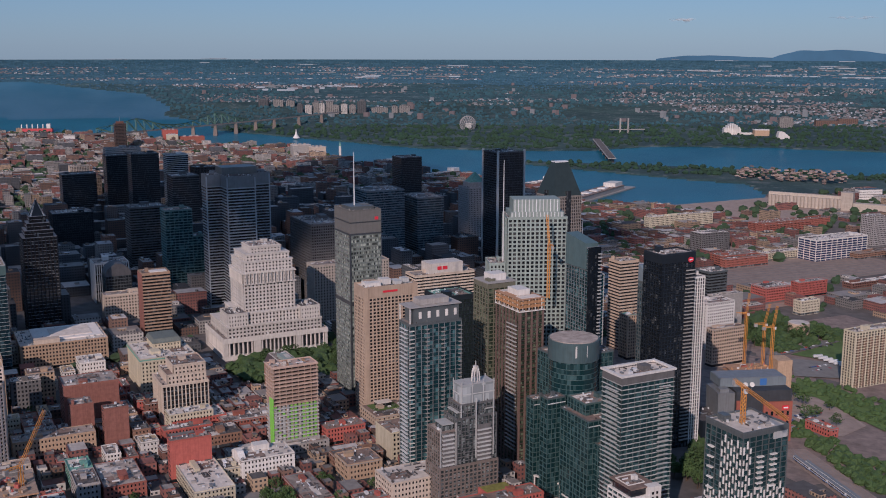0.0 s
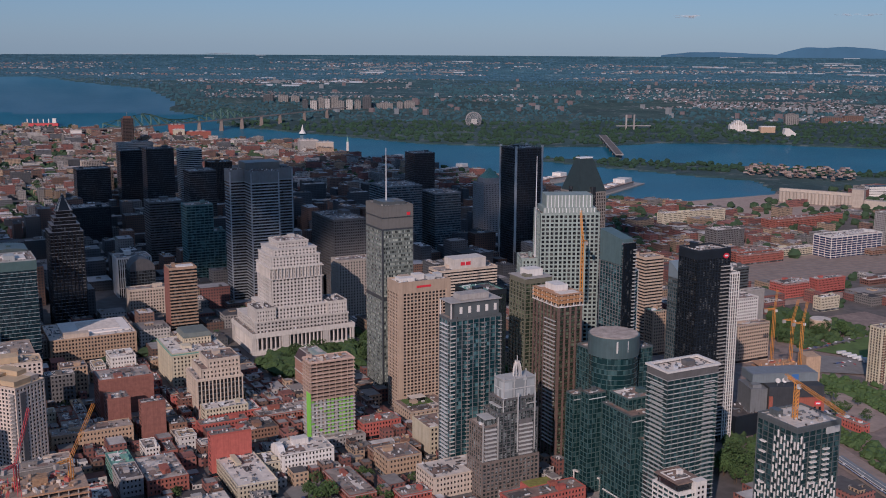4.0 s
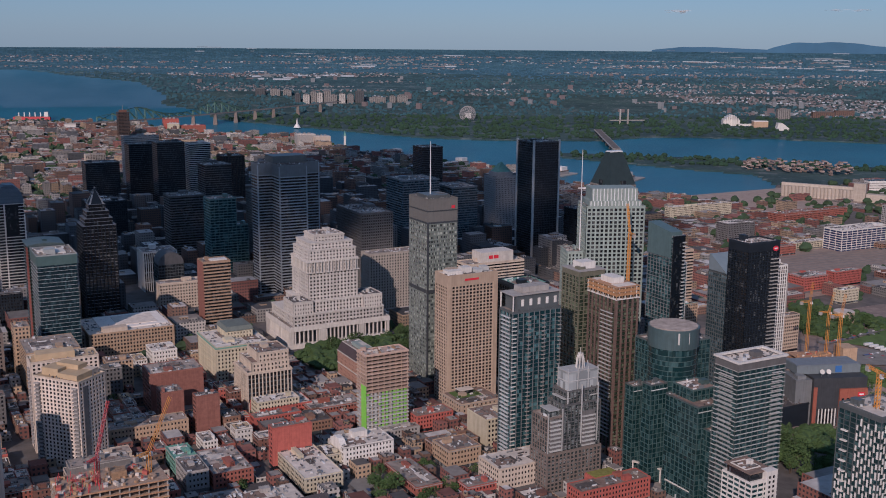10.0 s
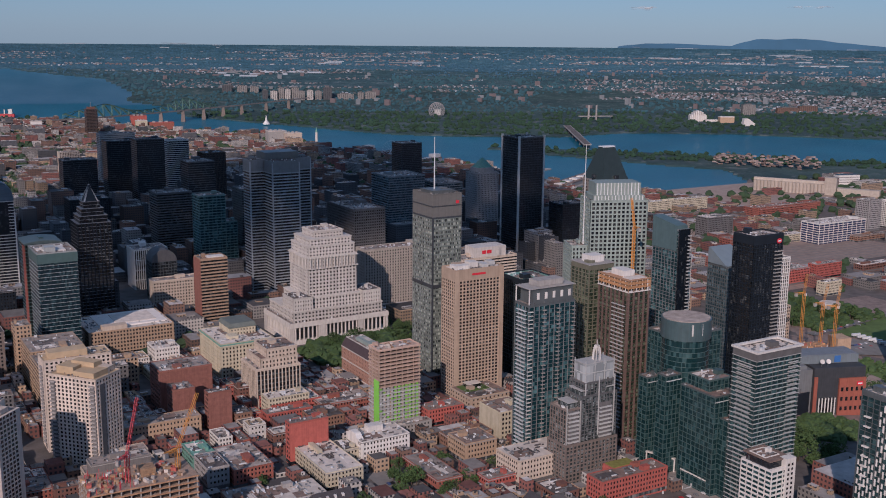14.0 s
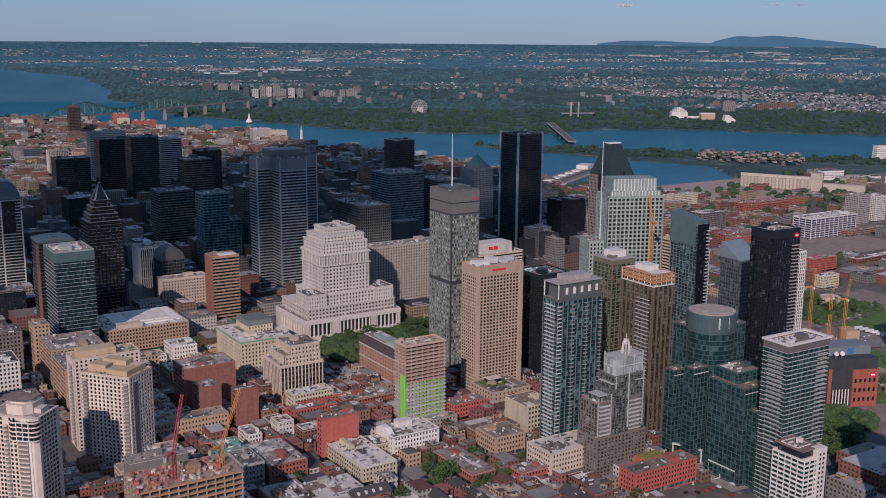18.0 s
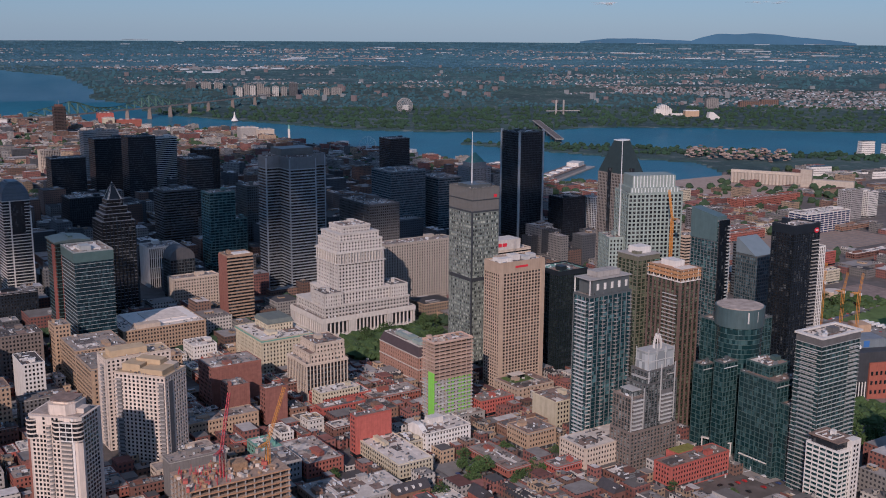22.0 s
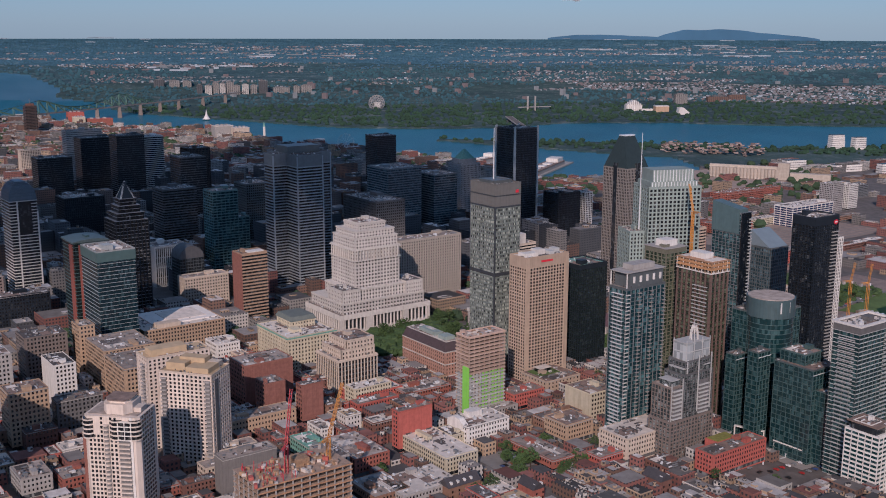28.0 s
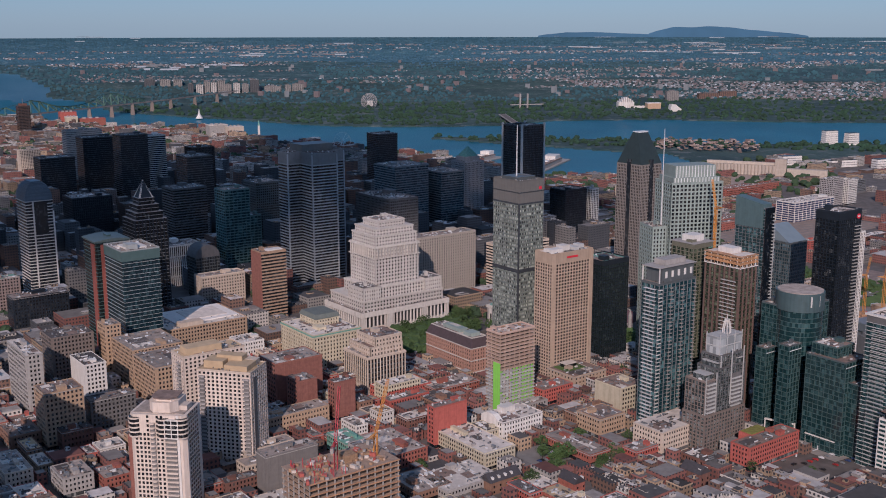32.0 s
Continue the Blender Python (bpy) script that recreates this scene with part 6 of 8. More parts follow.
# ---- lower buildings of the near streets ----
MEMBRANE = solid("clean_white_membrane", (0.74, 0.69, 0.64), 0.8, 0.1, 8.0, streak=False)
LOWER = (
    (-513, 850, 13.3, 53.7, 74, CONC, ROOF_PALE, "pale concrete apartment tower with a white roof"),
    (-508, 929, 37.3, 29.4, 65, BROWN_STONE, ROOF_TAR, "grey-brown office block with a pale roof box"),
    (-470, 858, 18.2, 35.6, 61, WHITE, ROOF_TAR, "narrow white office block with a blank cream side wall"),
    (-486, 776, 29.2, 25.2, 66, BRICK_TAN, ROOF_BROWN, "brown brick block with a tan grid of windows"),
    (-458, 803, 35.9, 13.0, 49, CONC_DARK, ROOF_BROWN, "black block with a broad brown roof"),
    (-500, 703, 18.6, 40.4, 36, BEIGE, ROOF_GRAVEL, "pale low house with a flat gravel roof"),
    (-460, 688, 20.9, 26.8, 36, CONC, ROOF_GRAVEL, "grey low house with a flat gravel roof"),
    (-474, 769, 23.1, 13.3, 38, BRICK_DARK, ROOF_TAR, "dark brick walk-up block"),
    (-434, 693, 18.5, 22.4, 32, BRICK_RED, ROOF_GRAVEL, "low house with a red roof edge"),
    (-512, 777, 22.5, 30.7, 34, BRICK_BROWN, ROOF_BROWN, "brown brick walk-up block"),
    (-378, 666, 26.4, 25.3, 31, BRICK_RED, ROOF_GRAVEL, "small brick house with a pale flat roof"),
    (-353, 673, 25.3, 10.5, 31, BRICK_DARK, ROOF_TAR, "small dark brick house"),
    (-341, 724, 40.5, 6.3, 32, BEIGE, ROOF_GRAVEL, "long low beige building with a row of windows"),
    (-330, 772, 61.6, 18.3, 36, BRICK_TAN, ROOF_GRAVEL, "long tan stone building with close rows of windows"),
    (-316, 847, 44.7, 30.3, 57, BRICK_RUST, ROOF_GRAVEL, "brown brick block with a tan end wall"),
    (-299, 814, 17.9, 19.0, 52, BRICK_RUST, ROOF_BROWN, "brown-red brick block with a blank end wall"),
    (-270, 806, 19.3, 10.5, 52, BRICK_RUST, ROOF_TAR, "brown-red brick block with a nearly blank wall"),
    (-369, 904, 23.2, 17.3, 50, BRICK_TAN, ROOF_BROWN, "tan brick corner block beside the street"),
    (-374, 880, 24.9, 13.2, 50, CONC_DARK, ROOF_PALE, "dark glass block with a white frame along its roof"),
    (-416, 1007, 84.0, 66.0, 45, BRICK_TAN, ROOF_PALE, "broad stone department store with a white membrane roof"),
    (-346, 973, 23.8, 26.5, 39, WHITE, ROOF_PALE, "white low block with roof plant"),
    (-413, 850, 44.0, 50.0, 58, BRICK_TAN, ROOF_GRAVEL, "large tan brick block with a cluttered flat roof"),
    (-436, 896, 46.0, 52.0, 60, BRICK_TAN, ROOF_GRAVEL, "large tan brick block with rooftop plant rooms"),
    (-464, 944, 14.0, 22.0, 70, BRICK_TAN, ROOF_GRAVEL, "tan brick office block with pale window bands"),
    (-580, 1116, 58.0, 22.0, 56, NAVY_METAL, ROOF_GRAVEL, "low black glass office with a broad grey roof"),
    (-626, 1186, 40.0, 18.0, 60, BLUSH_BRICK, COPPER, "dusky pink stone block with a flat green roof"),
    (-463, 1004, 52.2, 22.2, 42, BEIGE, ROOF_GRAVEL, "beige block with a long parapet"),
    (-268, 720, 16.7, 28.2, 34, COPPER, COPPER, "low building with a green copper roof"),
    (-236, 696, 29.2, 48.2, 33, BRICK_RED, ROOF_GRAVEL, "broad brick warehouse with a pale patched roof"),
    (-254, 692, 16.2, 29.0, 36, STONE_GREY, ROOF_TAR, "narrow grey stone front with arched windows"),
    (-208, 642, 46.6, 33.8, 28, CONC, ROOF_PALE, "wide low building with a pale membrane roof"),
    (-227, 643, 28.4, 33.6, 28, BRICK_BROWN, ROOF_GRAVEL, "wide low brown building with a patched roof"),
    (-171.7, 690.3, 29.0, 62.0, 32, STONE_CREAM, ROOF_PALE, "pale stone building with a white roof and arched windows"),
    (-147.8, 737.3, 41.0, 26.0, 36, WHITE, ROOF_PALE, "white rendered building with small square windows"),
    (-161.2, 735, 12.6, 20.0, 31, STONE_CREAM, ROOF_TAR, "cream wing of a white building"),
    (-200, 738, 30.7, 9.4, 51, BRICK_PAINT, ROOF_BROWN, "tall red painted end wall of a brick block"),
    (-226, 836, 36.8, 16.4, 36, STONE_CREAM, ROOF_PALE, "cream block with a pale roof"),
    (-225, 813, 40.1, 8.3, 31, BRICK_PAINT, ROOF_BROWN, "red store with a long sign band"),
    (-216, 774, 27.6, 15.7, 29, BRICK_DARK, ROOF_PALE, "small shops with patched roofs"),
    (-94, 817, 34.0, 18.0, 31, BRICK_PAINT, ROOF_BROWN, "long red brick hall with a brown roof and vents"),
    (-80, 761, 38.2, 16.3, 29, BRICK_BROWN, ROOF_TAR, "brick walk-up row with tar roofs"),
    (-40, 777, 28.0, 29.7, 43, STONE_CREAM, ROOF_BROWN, "tall blank cream end wall of a small block"),
    (-70, 738, 28.0, 26.0, 33, BRICK_TAN, ROOF_BROWN, "tan stone clubhouse with arched windows"),
    (-35.6, 696.8, 49.5, 29.0, 36, BEIGE, ROOF_PALE, "long beige office building with even windows"),
    (17.3, 662, 59.0, 17.0, 34, BRICK_PAINT, ROOF_BROWN, "red brick office row with a planted roof"),
    (-94, 687, 20.7, 51.1, 27, BRICK_RED, ROOF_GRAVEL, "red brick house with a pale flat roof"),
    (-14, 664, 20.0, 24.0, 25, BRICK_DARK, ROOF_TAR, "dark brick house row with tar roofs"),
    (-58, 689, 23.8, 15.2, 26, BRICK_PAINT, ROOF_GRAVEL, "narrow house with a red side wall"),
    (-224, 837, 45.7, 26.7, 30, BRICK_PAINT, ROOF_PALE, "shops with patched white and red roofs"),
    (-182, 839, 47.2, 24.1, 29, BRICK_RED, ROOF_GRAVEL, "brick shops with roof plant"),
    (-187, 806, 27.3, 29.7, 29, BRICK_BROWN, ROOF_TAR, "brick shops with patched tar roofs"),
    (-256, 874, 22.2, 11.3, 33, BRICK_DARK, ROOF_TAR, "small dark brick block"),
    (292, 1110, 44.7, 10.9, 36, CONC_WARM, ROOF_BROWN, "beige office block behind the arena"),
    (333, 1274, 48.2, 10.4, 35, CONC, ROOF_PALE, "pale grey block with a blank side"),
    (446, 1428, 46.0, 30.0, 10, BRICK_PAINT, ROOF_GRAVEL, "long red brick block with white window frames"),
    (506, 1470, 54.0, 16.5, 8, BRICK_PAINT, ROOF_GRAVEL, "second long red brick block with white frames"),
    (474, 1366, 34.0, 14.0, 6, STONE_CREAM, ROOF_PALE, "white building with a stepped roof"),
    (454, 1671, 90.2, 13.3, 2, BRICK_RED, ROOF_BROWN, "low red brick works with a brown roof"),
    (613, 2010, 178.6, 7.6, 6, BRICK_RED, ROOF_BROWN, "long red brick works near the harbour"),
    (455, 1808, 53.3, 14.7, 19, CONC_DARK, ROOF_PALE, "white-framed glass block among brick works"),
    (404, 2049, 159.0, 17.8, 10, STONE_CREAM, ROOF_PALE, "long cream stone customs house"),
    (202, 1124, 17.5, 7.2, 48, BRICK_TAN, COPPER, "stone railway building with a green roof"),
)
for x, y, w, d, top, wall, deck, label in LOWER:
    big = top - ground_z(x, y) > 22
    if d < 9 and top - ground_z(x, y) > 9:
        d = max(d, 13.0 if not big else 16.0)
    d = min(d, 72.0)
    blank = () if "blank" not in label and "end wall" not in label else (3,) if "cream" in label else (0,)
    ob, h = lowrise(x, y, w, d, top, wall, deck, "office_block" if big else "town_building", label, win=(1.5, 1.9, 3.1) if big else (1.1, 1.7, 2.7), units=3, gap=2.0, blank=blank)
    if "department store" in label:
        part("white_roof", slab(66, 52, 1.2, MEMBRANE), None, ob, "white membrane roof", at=(15, 12, h + 0.2))
        part("white_roof", slab(40, 36, 0.6, ROOF_PALE), None, ob, "worn pale roof field", at=(32, 20, h + 1.4))
        part("front_wing", slab(24, 10, 4.5, BEIGE), None, ob, at=(14, 2, h))


ob = thing("roof_pavilion", *from_grid(338, 597), 34.2, "red brick roof storey with a planted green roof", "roof storey")
part("wall", slab(22, 12, 6, BRICK_PAINT), None, ob, at=(0, 0, -6))
part("planted_roof", slab(20, 10, 0.5, solid("planted_roof_moss", (0.20, 0.19, 0.045), 0.95, 0.35, 3.0, streak=False)), None, ob, at=(1, 1, 0.1))
part("roof_unit", slab(6, 4, 3, BRICK_RED), None, ob, at=(14, -5, 0))
# white house: blank gabled end and a bulkhead on the roof
ob = thing("white_gable_block", *from_grid(203.4, 728), 15, "white rendered blank gable rising over its roof", "building")
bm = bmesh.new()
vs = [bm.verts.new((u, v, z)) for u in (0, 5) for v, z in ((0, 0), (20, 0), (20, 21), (14, 25), (6, 25), (0, 21))]
bm.faces.new(vs[:6])
bm.faces.new(vs[6:][::-1])
for a in range(6):
    bm.faces.new((vs[(a + 1) % 6], vs[a], vs[6 + a], vs[6 + (a + 1) % 6]))
part("gable_wall", bm, WHITE, ob, at=(-0.6, 1, 0))
part("bulkhead", slab(12, 8, 5, WHITE), None, ob, at=(14, 12, 20.5))

# the concrete frame going up by the near street
RAW_CONC = solid("raw_brown_concrete", (0.38, 0.28, 0.21), 0.95, 0.25, 3.0)


def building_site():
    x, y, w, d, z0 = -301, 574, 64, 34, 24
    ob = thing("building_site", x, y, z0, "open concrete frame under construction with timber decks and red props", "building site")
    take(x, y, w, d)
    n = 14
    for k in range(n):
        part("floor_slab", slab(w, d, 0.4, RAW_CONC, 0.0), None, ob, at=(0, 0, 3.55 * k))
        part("slab_edge_rail", slab(w, 0.3, 0.9, ORANGE_TIMBER), None, ob, at=(0, -0.3, 3.55 * k - 0.3))
    # Shade of the deep floors, painted as one dark box.
    bm = bmesh.new()
    add_box(bm, 2.5, 2.5, 0, w - 2.5, d - 2.5, 3.55 * (n - 1))
    part("unlit_inside", bm, FLOOR_SHADE, ob)
    for i in range(12):
        for j in range(2):
            part("column", slab(0.7, 0.7, 3.55 * (n - 1), CONC), None, ob, at=(0.4 + (w - 1.5) * i / 11, 0.5 if j == 0 else d - 1.2, 0))
    for j in range(6):
        part("column", slab(0.7, 0.7, 3.55 * (n - 1), CONC), None, ob, at=(0.3, 0.5 + (d - 1.7) * j / 5, 0))
    r = random.Random(4)
    top = 3.55 * (n - 1) + 0.5
    for i in range(120):
        a, b, c = r.uniform(0.6, 4), r.uniform(0.6, 4), r.uniform(0.3, 2.4)
        bm = bmesh.new()
        add_box(bm, 0, 0, 0, a, b, c)
        o = part("stacked_material", bm, r.choice((TIMBER, TIMBER, RAW_CONC, CONC, ROOF_PALE, BRICK_PAINT)), ob, at=(r.uniform(1, w - 5), r.uniform(1, d - 5), top))
        o.rotation_euler = (0, 0, r.uniform(0, 3))
    for i in range(44):
        part("prop", slab(0.3, 0.3, r.uniform(2, 4.5), CRANE_RED), None, ob, at=(r.uniform(0.2, 26), r.uniform(0.2, d - 1), top))
    bm = bmesh.new()
    add_box(bm, 33, 14, top, 42, 22, top + 4.5)
    part("core_wall", bm, TIMBER, ob)


building_site()
ob, h = tower("apartment_block", "pale slab apartment block with stacked balconies", "apartment block", 423, 1051, 70.5, 16, 49, STONE_CREAM, GLASS_DARK, 2.9, (0.9, 0.0), (1.5, 4.4, 0.15), ROOF_GRAVEL, 4, 1.0, lone=False)
for k in range(1, int(h / 2.9) - 1):
    for i in range(8):
        part("balcony", slab(3.0, 1.5, 1.0, BRICK_BROWN), None, ob, at=(3.0 + 8.8 * i, -1.4, 2.9 * k))


def lattice(bm, x, y, z0, z1, s, step=2.4):
    """A square lattice mast with rails and crossed braces."""
    t = s * 0.09
    for dx, dy in ((0, 0), (s, 0), (0, s), (s, s)):
        add_box(bm, x + dx - t, y + dy - t, z0, x + dx + t, y + dy + t, z1)
    z = z0
    while z < z1 - step:
        for ax, ay, bx, by in ((0, 0, s, 0), (0, 0, 0, s), (s, 0, s, s), (0, s, s, s)):
            a, b = Vector((x + ax, y + ay, z)), Vector((x + bx, y + by, z + step))
            vs = [bm.verts.new(p) for p in (a + Vector((t, t, 0)), a - Vector((t, t, 0)), b - Vector((t, t, 0)), b + Vector((t, t, 0)))]
            bm.faces.new(vs)
        z += step


def crane(x, y, foot, top, reach, turn, luff, paint, label):
    """A tower crane: lattice mast, jib at the angle luff, counter-jib with its weight, and cab."""
    ob = thing("tower_crane", x, y, foot, label, "crane", "tower cranes", turn)
    bm = bmesh.new()
    lattice(bm, -1, -1, 0, top - foot, 2.0)
    part("mast", bm, paint, ob)
    bm = bmesh.new()
    lattice(bm, -0.7, -0.7, 0, reach, 1.4)
    jib = part("jib", bm, paint, ob)
    jib.matrix_basis = Matrix.Translation((0, 0, top - foot)) @ pose(0, 0, 0, 0, 90 - luff, 0)
    bm = bmesh.new()
    lattice(bm, -0.7, -0.7, 0, 12, 1.4)
    back_jib = part("counter_jib", bm, paint, ob)
    back_jib.matrix_basis = Matrix.Translation((0, 0, top - foot)) @ pose(0, 0, 0, 0, -88, 0)
    part("counterweight", slab(3, 2, 3, CONC), None, ob, at=(-12, -1, top - foot - 2.5))
    part("cab", slab(1.8, 1.8, 2.4, WHITE_METAL), None, ob, at=(1.2, -0.9, top - foot - 3))
    return ob


crane(-284, 594, 70, 88, 34, 75, 62, CRANE_RED, "red luffing tower crane on the building site")
crane(-258, 612, 70, 84, 36, 60, 55, CRANE_YELLOW, "yellow tower crane on the building site")
crane(92, 905, 120, 168, 26, 100, 72, CRANE_YELLOW, "orange tower crane beside the pale green skyscraper")
crane(166, 560, 131, 152, 46, -78, -3, CRANE_YELLOW, "orange tower crane on the checkered tower")
for ax, ay, bt, lift in ((303, 1028, 76, 84), (316, 1010, 70, 76), (311, 968, 78, 80)):
    crane(ax, ay, 2, bt, 20, 20, lift, CRANE_YELLOW, "orange tower crane over a foundation pit")

# checkered balcony panels
holder = [o for o in bpy.data.objects if o.parent is None and o.get("label", "").startswith("glass tower with checkered")][0]
for k in range(12, 42):
    for i in range(14):
        if (k < 33 and (i + k) % 2 == 0) or (k >= 33 and i < 3 and (i + k) % 2 == 0):
            part("white_panel", slab(1.0, 0.35, 3.0 if (i * 3 + k) % 4 else 4.4, WHITE), None, holder, at=(0.4 + 2.33 * i, -0.5, 3.05 * k))
        elif k < 33 and (i + 2 * k) % 5 == 0:
            part("white_sill", slab(2.4, 0.35, 0.6, WHITE), None, holder, at=(0.4 + 2.33 * i, -0.5, 3.05 * k))
    for i in range(12):
        if (i + k) % 2 == 0 and (i < 7 or k < 31):
            part("side_panel", slab(0.35, 1.0, 3.0 if (i * 3 + k) % 4 else 4.4, WHITE), None, holder, at=(-0.5, 0.5 + 2.45 * i, 3.05 * k))
for k in range(33, 40):
    for u in (10.5, 20.0):
        part("balcony", slab(4.2, 1.7, 0.7, WHITE), None, holder, at=(u, -1.5, 3.05 * k))
for k in range(25, 41, 2):
    part("balcony", slab(1.7, 4.2, 0.7, WHITE), None, holder, at=(-1.5, 22.0, 3.05 * k))
part("roof_slab", slab(10, 0.6, 4.0, BALCONY_GREY), None, holder, at=(22, -0.2, 127.5))


def gothic():
    """Stone-based apartment tower that steps up in smoked glass and balconies to a pale glass crown with an arched finial."""
    x, y, z0 = -2, 698, 10
    ob = thing("stepped_apartment_tower", x, y, z0, "grey glass apartment tower stepping up to a pale glass crown", "apartment tower")
    take(x, y, 48, 22)
    for ox, oy, w, d, a, b, wall, glass in ((0, 0, 47, 22, 0, 36, BROWN_STONE, GLASS_SMOKE), (1, 2, 14, 19, 36, 62, BROWN_STONE, GLASS_SMOKE), (14, 1, 32, 20, 36, 70, PEWTER, GLASS_SMOKE), (17, 3, 28, 17, 70, 79, PEWTER, GLASS_SMOKE)):
        storeys(ob, w, d, a, b, 3.1, wall, glass, (0.9 if a == 0 else 0.45, 0.15), (1.0, 3.4, 0.2) if a == 0 else (0.35, 3.2, 0.2), at=(ox, oy), lone=False)
        roof_on(ob, w, d, b, wall, ROOF_BROWN if a == 0 else ROOF_GRAVEL, 1.0, 1, at=(ox, oy))
    bm = bmesh.new()
    add_box(bm, 20, 5.5, 79, 46, 18.5, 93)
    part("crown", bm, CROWN_GLASS, ob, "pale glass crown")
    for u, v in ((19.7, 5.2), (28, 5.2), (37, 5.2), (45.4, 5.2), (19.7, 17.9), (45.4, 17.9)):
        part("crown_post", slab(0.6, 0.6, 17, BALCONY_GREY), None, ob, at=(u + 0.1, v, 78))
    for zz in (85.5, 92.6):
        part("crown_rail", slab(26.4, 13.4, 0.5, BALCONY_GREY, 0.1), None, ob, at=(19.8, 5.3, zz))
    for k in range(8):
        part("balcony", slab(11, 1.7, 0.9, BALCONY_GREY), None, ob, at=(30, -0.6, 38 + 3.1 * k))
        part("balcony", slab(9, 1.9, 1.0, BALCONY_GREY), None, ob, at=(3, 0.4, 37.5 + 3.1 * k))
    # Shade behind the balconies, painted as two dark strips.
    part("balcony_recess", slab(10.4, 0.6, 27, CONC_DARK), None, ob, at=(30.3, 0.55, 37))
    part("balcony_recess", slab(8.4, 0.6, 24, CONC_DARK), None, ob, at=(3.3, 1.55, 37))
    for u, a, b in ((1.2, 36, 66), (13.2, 36, 68), (28.6, 40, 84), (42.6, 40, 84), (17.2, 62, 80)):
        part("white_rib", slab(0.7, 0.7, b - a, BALCONY_GREY), None, ob, at=(u, 0.2 if u > 20 else 1.3, a))
    for ox, oy, w, d, z in ((5, 5, 8, 12, 62), (15, 3, 5, 14, 70), (38, 2.5, 7, 5, 70)):
        part("terrace_room", slab(w, d, 4.2, GLASS_SMOKE), None, ob, at=(ox, oy, z))
        part("terrace_roof", slab(w, d, 0.5, BALCONY_GREY, 0.4), None, ob, at=(ox, oy, z + 4.2))
    for k in range(8):
        a = math.pi * k / 4
        bm = bmesh.new()
        last = None
        for i in range(7):
            f = i / 6
            rr = 3.0 * math.sqrt(max(0.0, 1 - f * f))
            p = (34 + rr * math.cos(a), 11 + rr * math.sin(a), 93 + 11 * f)
            if last:
                add_box(bm, min(p[0], last[0]) - 0.25, min(p[1], last[1]) - 0.25, last[2], max(p[0], last[0]) + 0.25, max(p[1], last[1]) + 0.25, p[2])
            last = p
        part("finial_rib", bm, WHITE, ob)
    part("finial_spike", slab(0.4, 0.4, 4, WHITE), None, ob, at=(33.8, 10.8, 104))


gothic()

DOME_METAL = solid("blue_grey_dome_metal", (0.11, 0.14, 0.175), 0.45, 0.15, 5.0, streak=False)
# stepped crown tower in the shade, and the round-shouldered one
ob = thing("crowned_tower", -454.5, 1128, 16, "black ribbed office tower that steps up to a pyramid crown", "skyscraper")
take(-454.5, 1128, 36, 36)
for i, (o, a, b) in enumerate(((0, 0, 116), (3, 116, 123.5), (6, 123.5, 131), (9, 131, 138))):
    storeys(ob, 36 - 2 * o, 36 - 2 * o, a, b, 3.7, NAVY_METAL, GLASS_NIGHT, (0.3, 0.12), (0.8, 4.0, 0.2) if i == 0 else None, at=(o, o), band_mat=STONE_GREY, lone=False)
bm = bmesh.new()
add_prism(bm, [(11, 11), (25, 11), (25, 25), (11, 25)], 138, 155, 0.12)
part("pyramid_crown", bm, NAVY_METAL, ob)
for sx in (11, 25):
    for sy in (11, 25):
        bm = bmesh.new()
        vs = [bm.verts.new(p) for p in ((sx - 0.7, sy - 0.7, 138), (sx + 0.7, sy + 0.7, 138), (18.4, 18.4, 156), (17.6, 17.6, 156))]
        bm.faces.new(vs)
        vs = [bm.verts.new(p) for p in ((sx - 0.7, sy + 0.7, 138), (sx + 0.7, sy - 0.7, 138), (18.4, 17.6, 156), (17.6, 18.4, 156))]
        bm.faces.new(vs)
        part("crown_hip", bm, WHITE, ob)
ob = thing("round_topped_tower", -582, 1222, 16, "office tower with pale floor stripes and a rounded blue-grey top", "skyscraper")
take(-582, 1222, 30, 36)
storeys(ob, 30, 36, 0, 125, 3.6, STONE_PALE, GLASS_BLACK, (1.0, 0.2), None)
for u, ht in ((7.5, 125), (29.4, 112)):
    part("corner_fin", slab(1.4, 1.2, ht, WHITE), None, ob, at=(u, -0.8, 0))
part("dark_bay", slab(14, 1.0, 34, GLASS_BLACK), None, ob, "dark glazed bay under the rounded top", at=(9.5, -0.5, 88))
for i in range(14):
    f0, f1 = i / 14, (i + 1) / 14
    e = 15 * (1 - math.sqrt(1 - f0 * f0))
    bm = bmesh.new()
    add_box(bm, e, e * 0.6, 125 + 21 * f0, 30 - e, 36 - e * 0.6, 125 + 21 * f1)
    part("top_step", bm, DOME_METAL, ob)

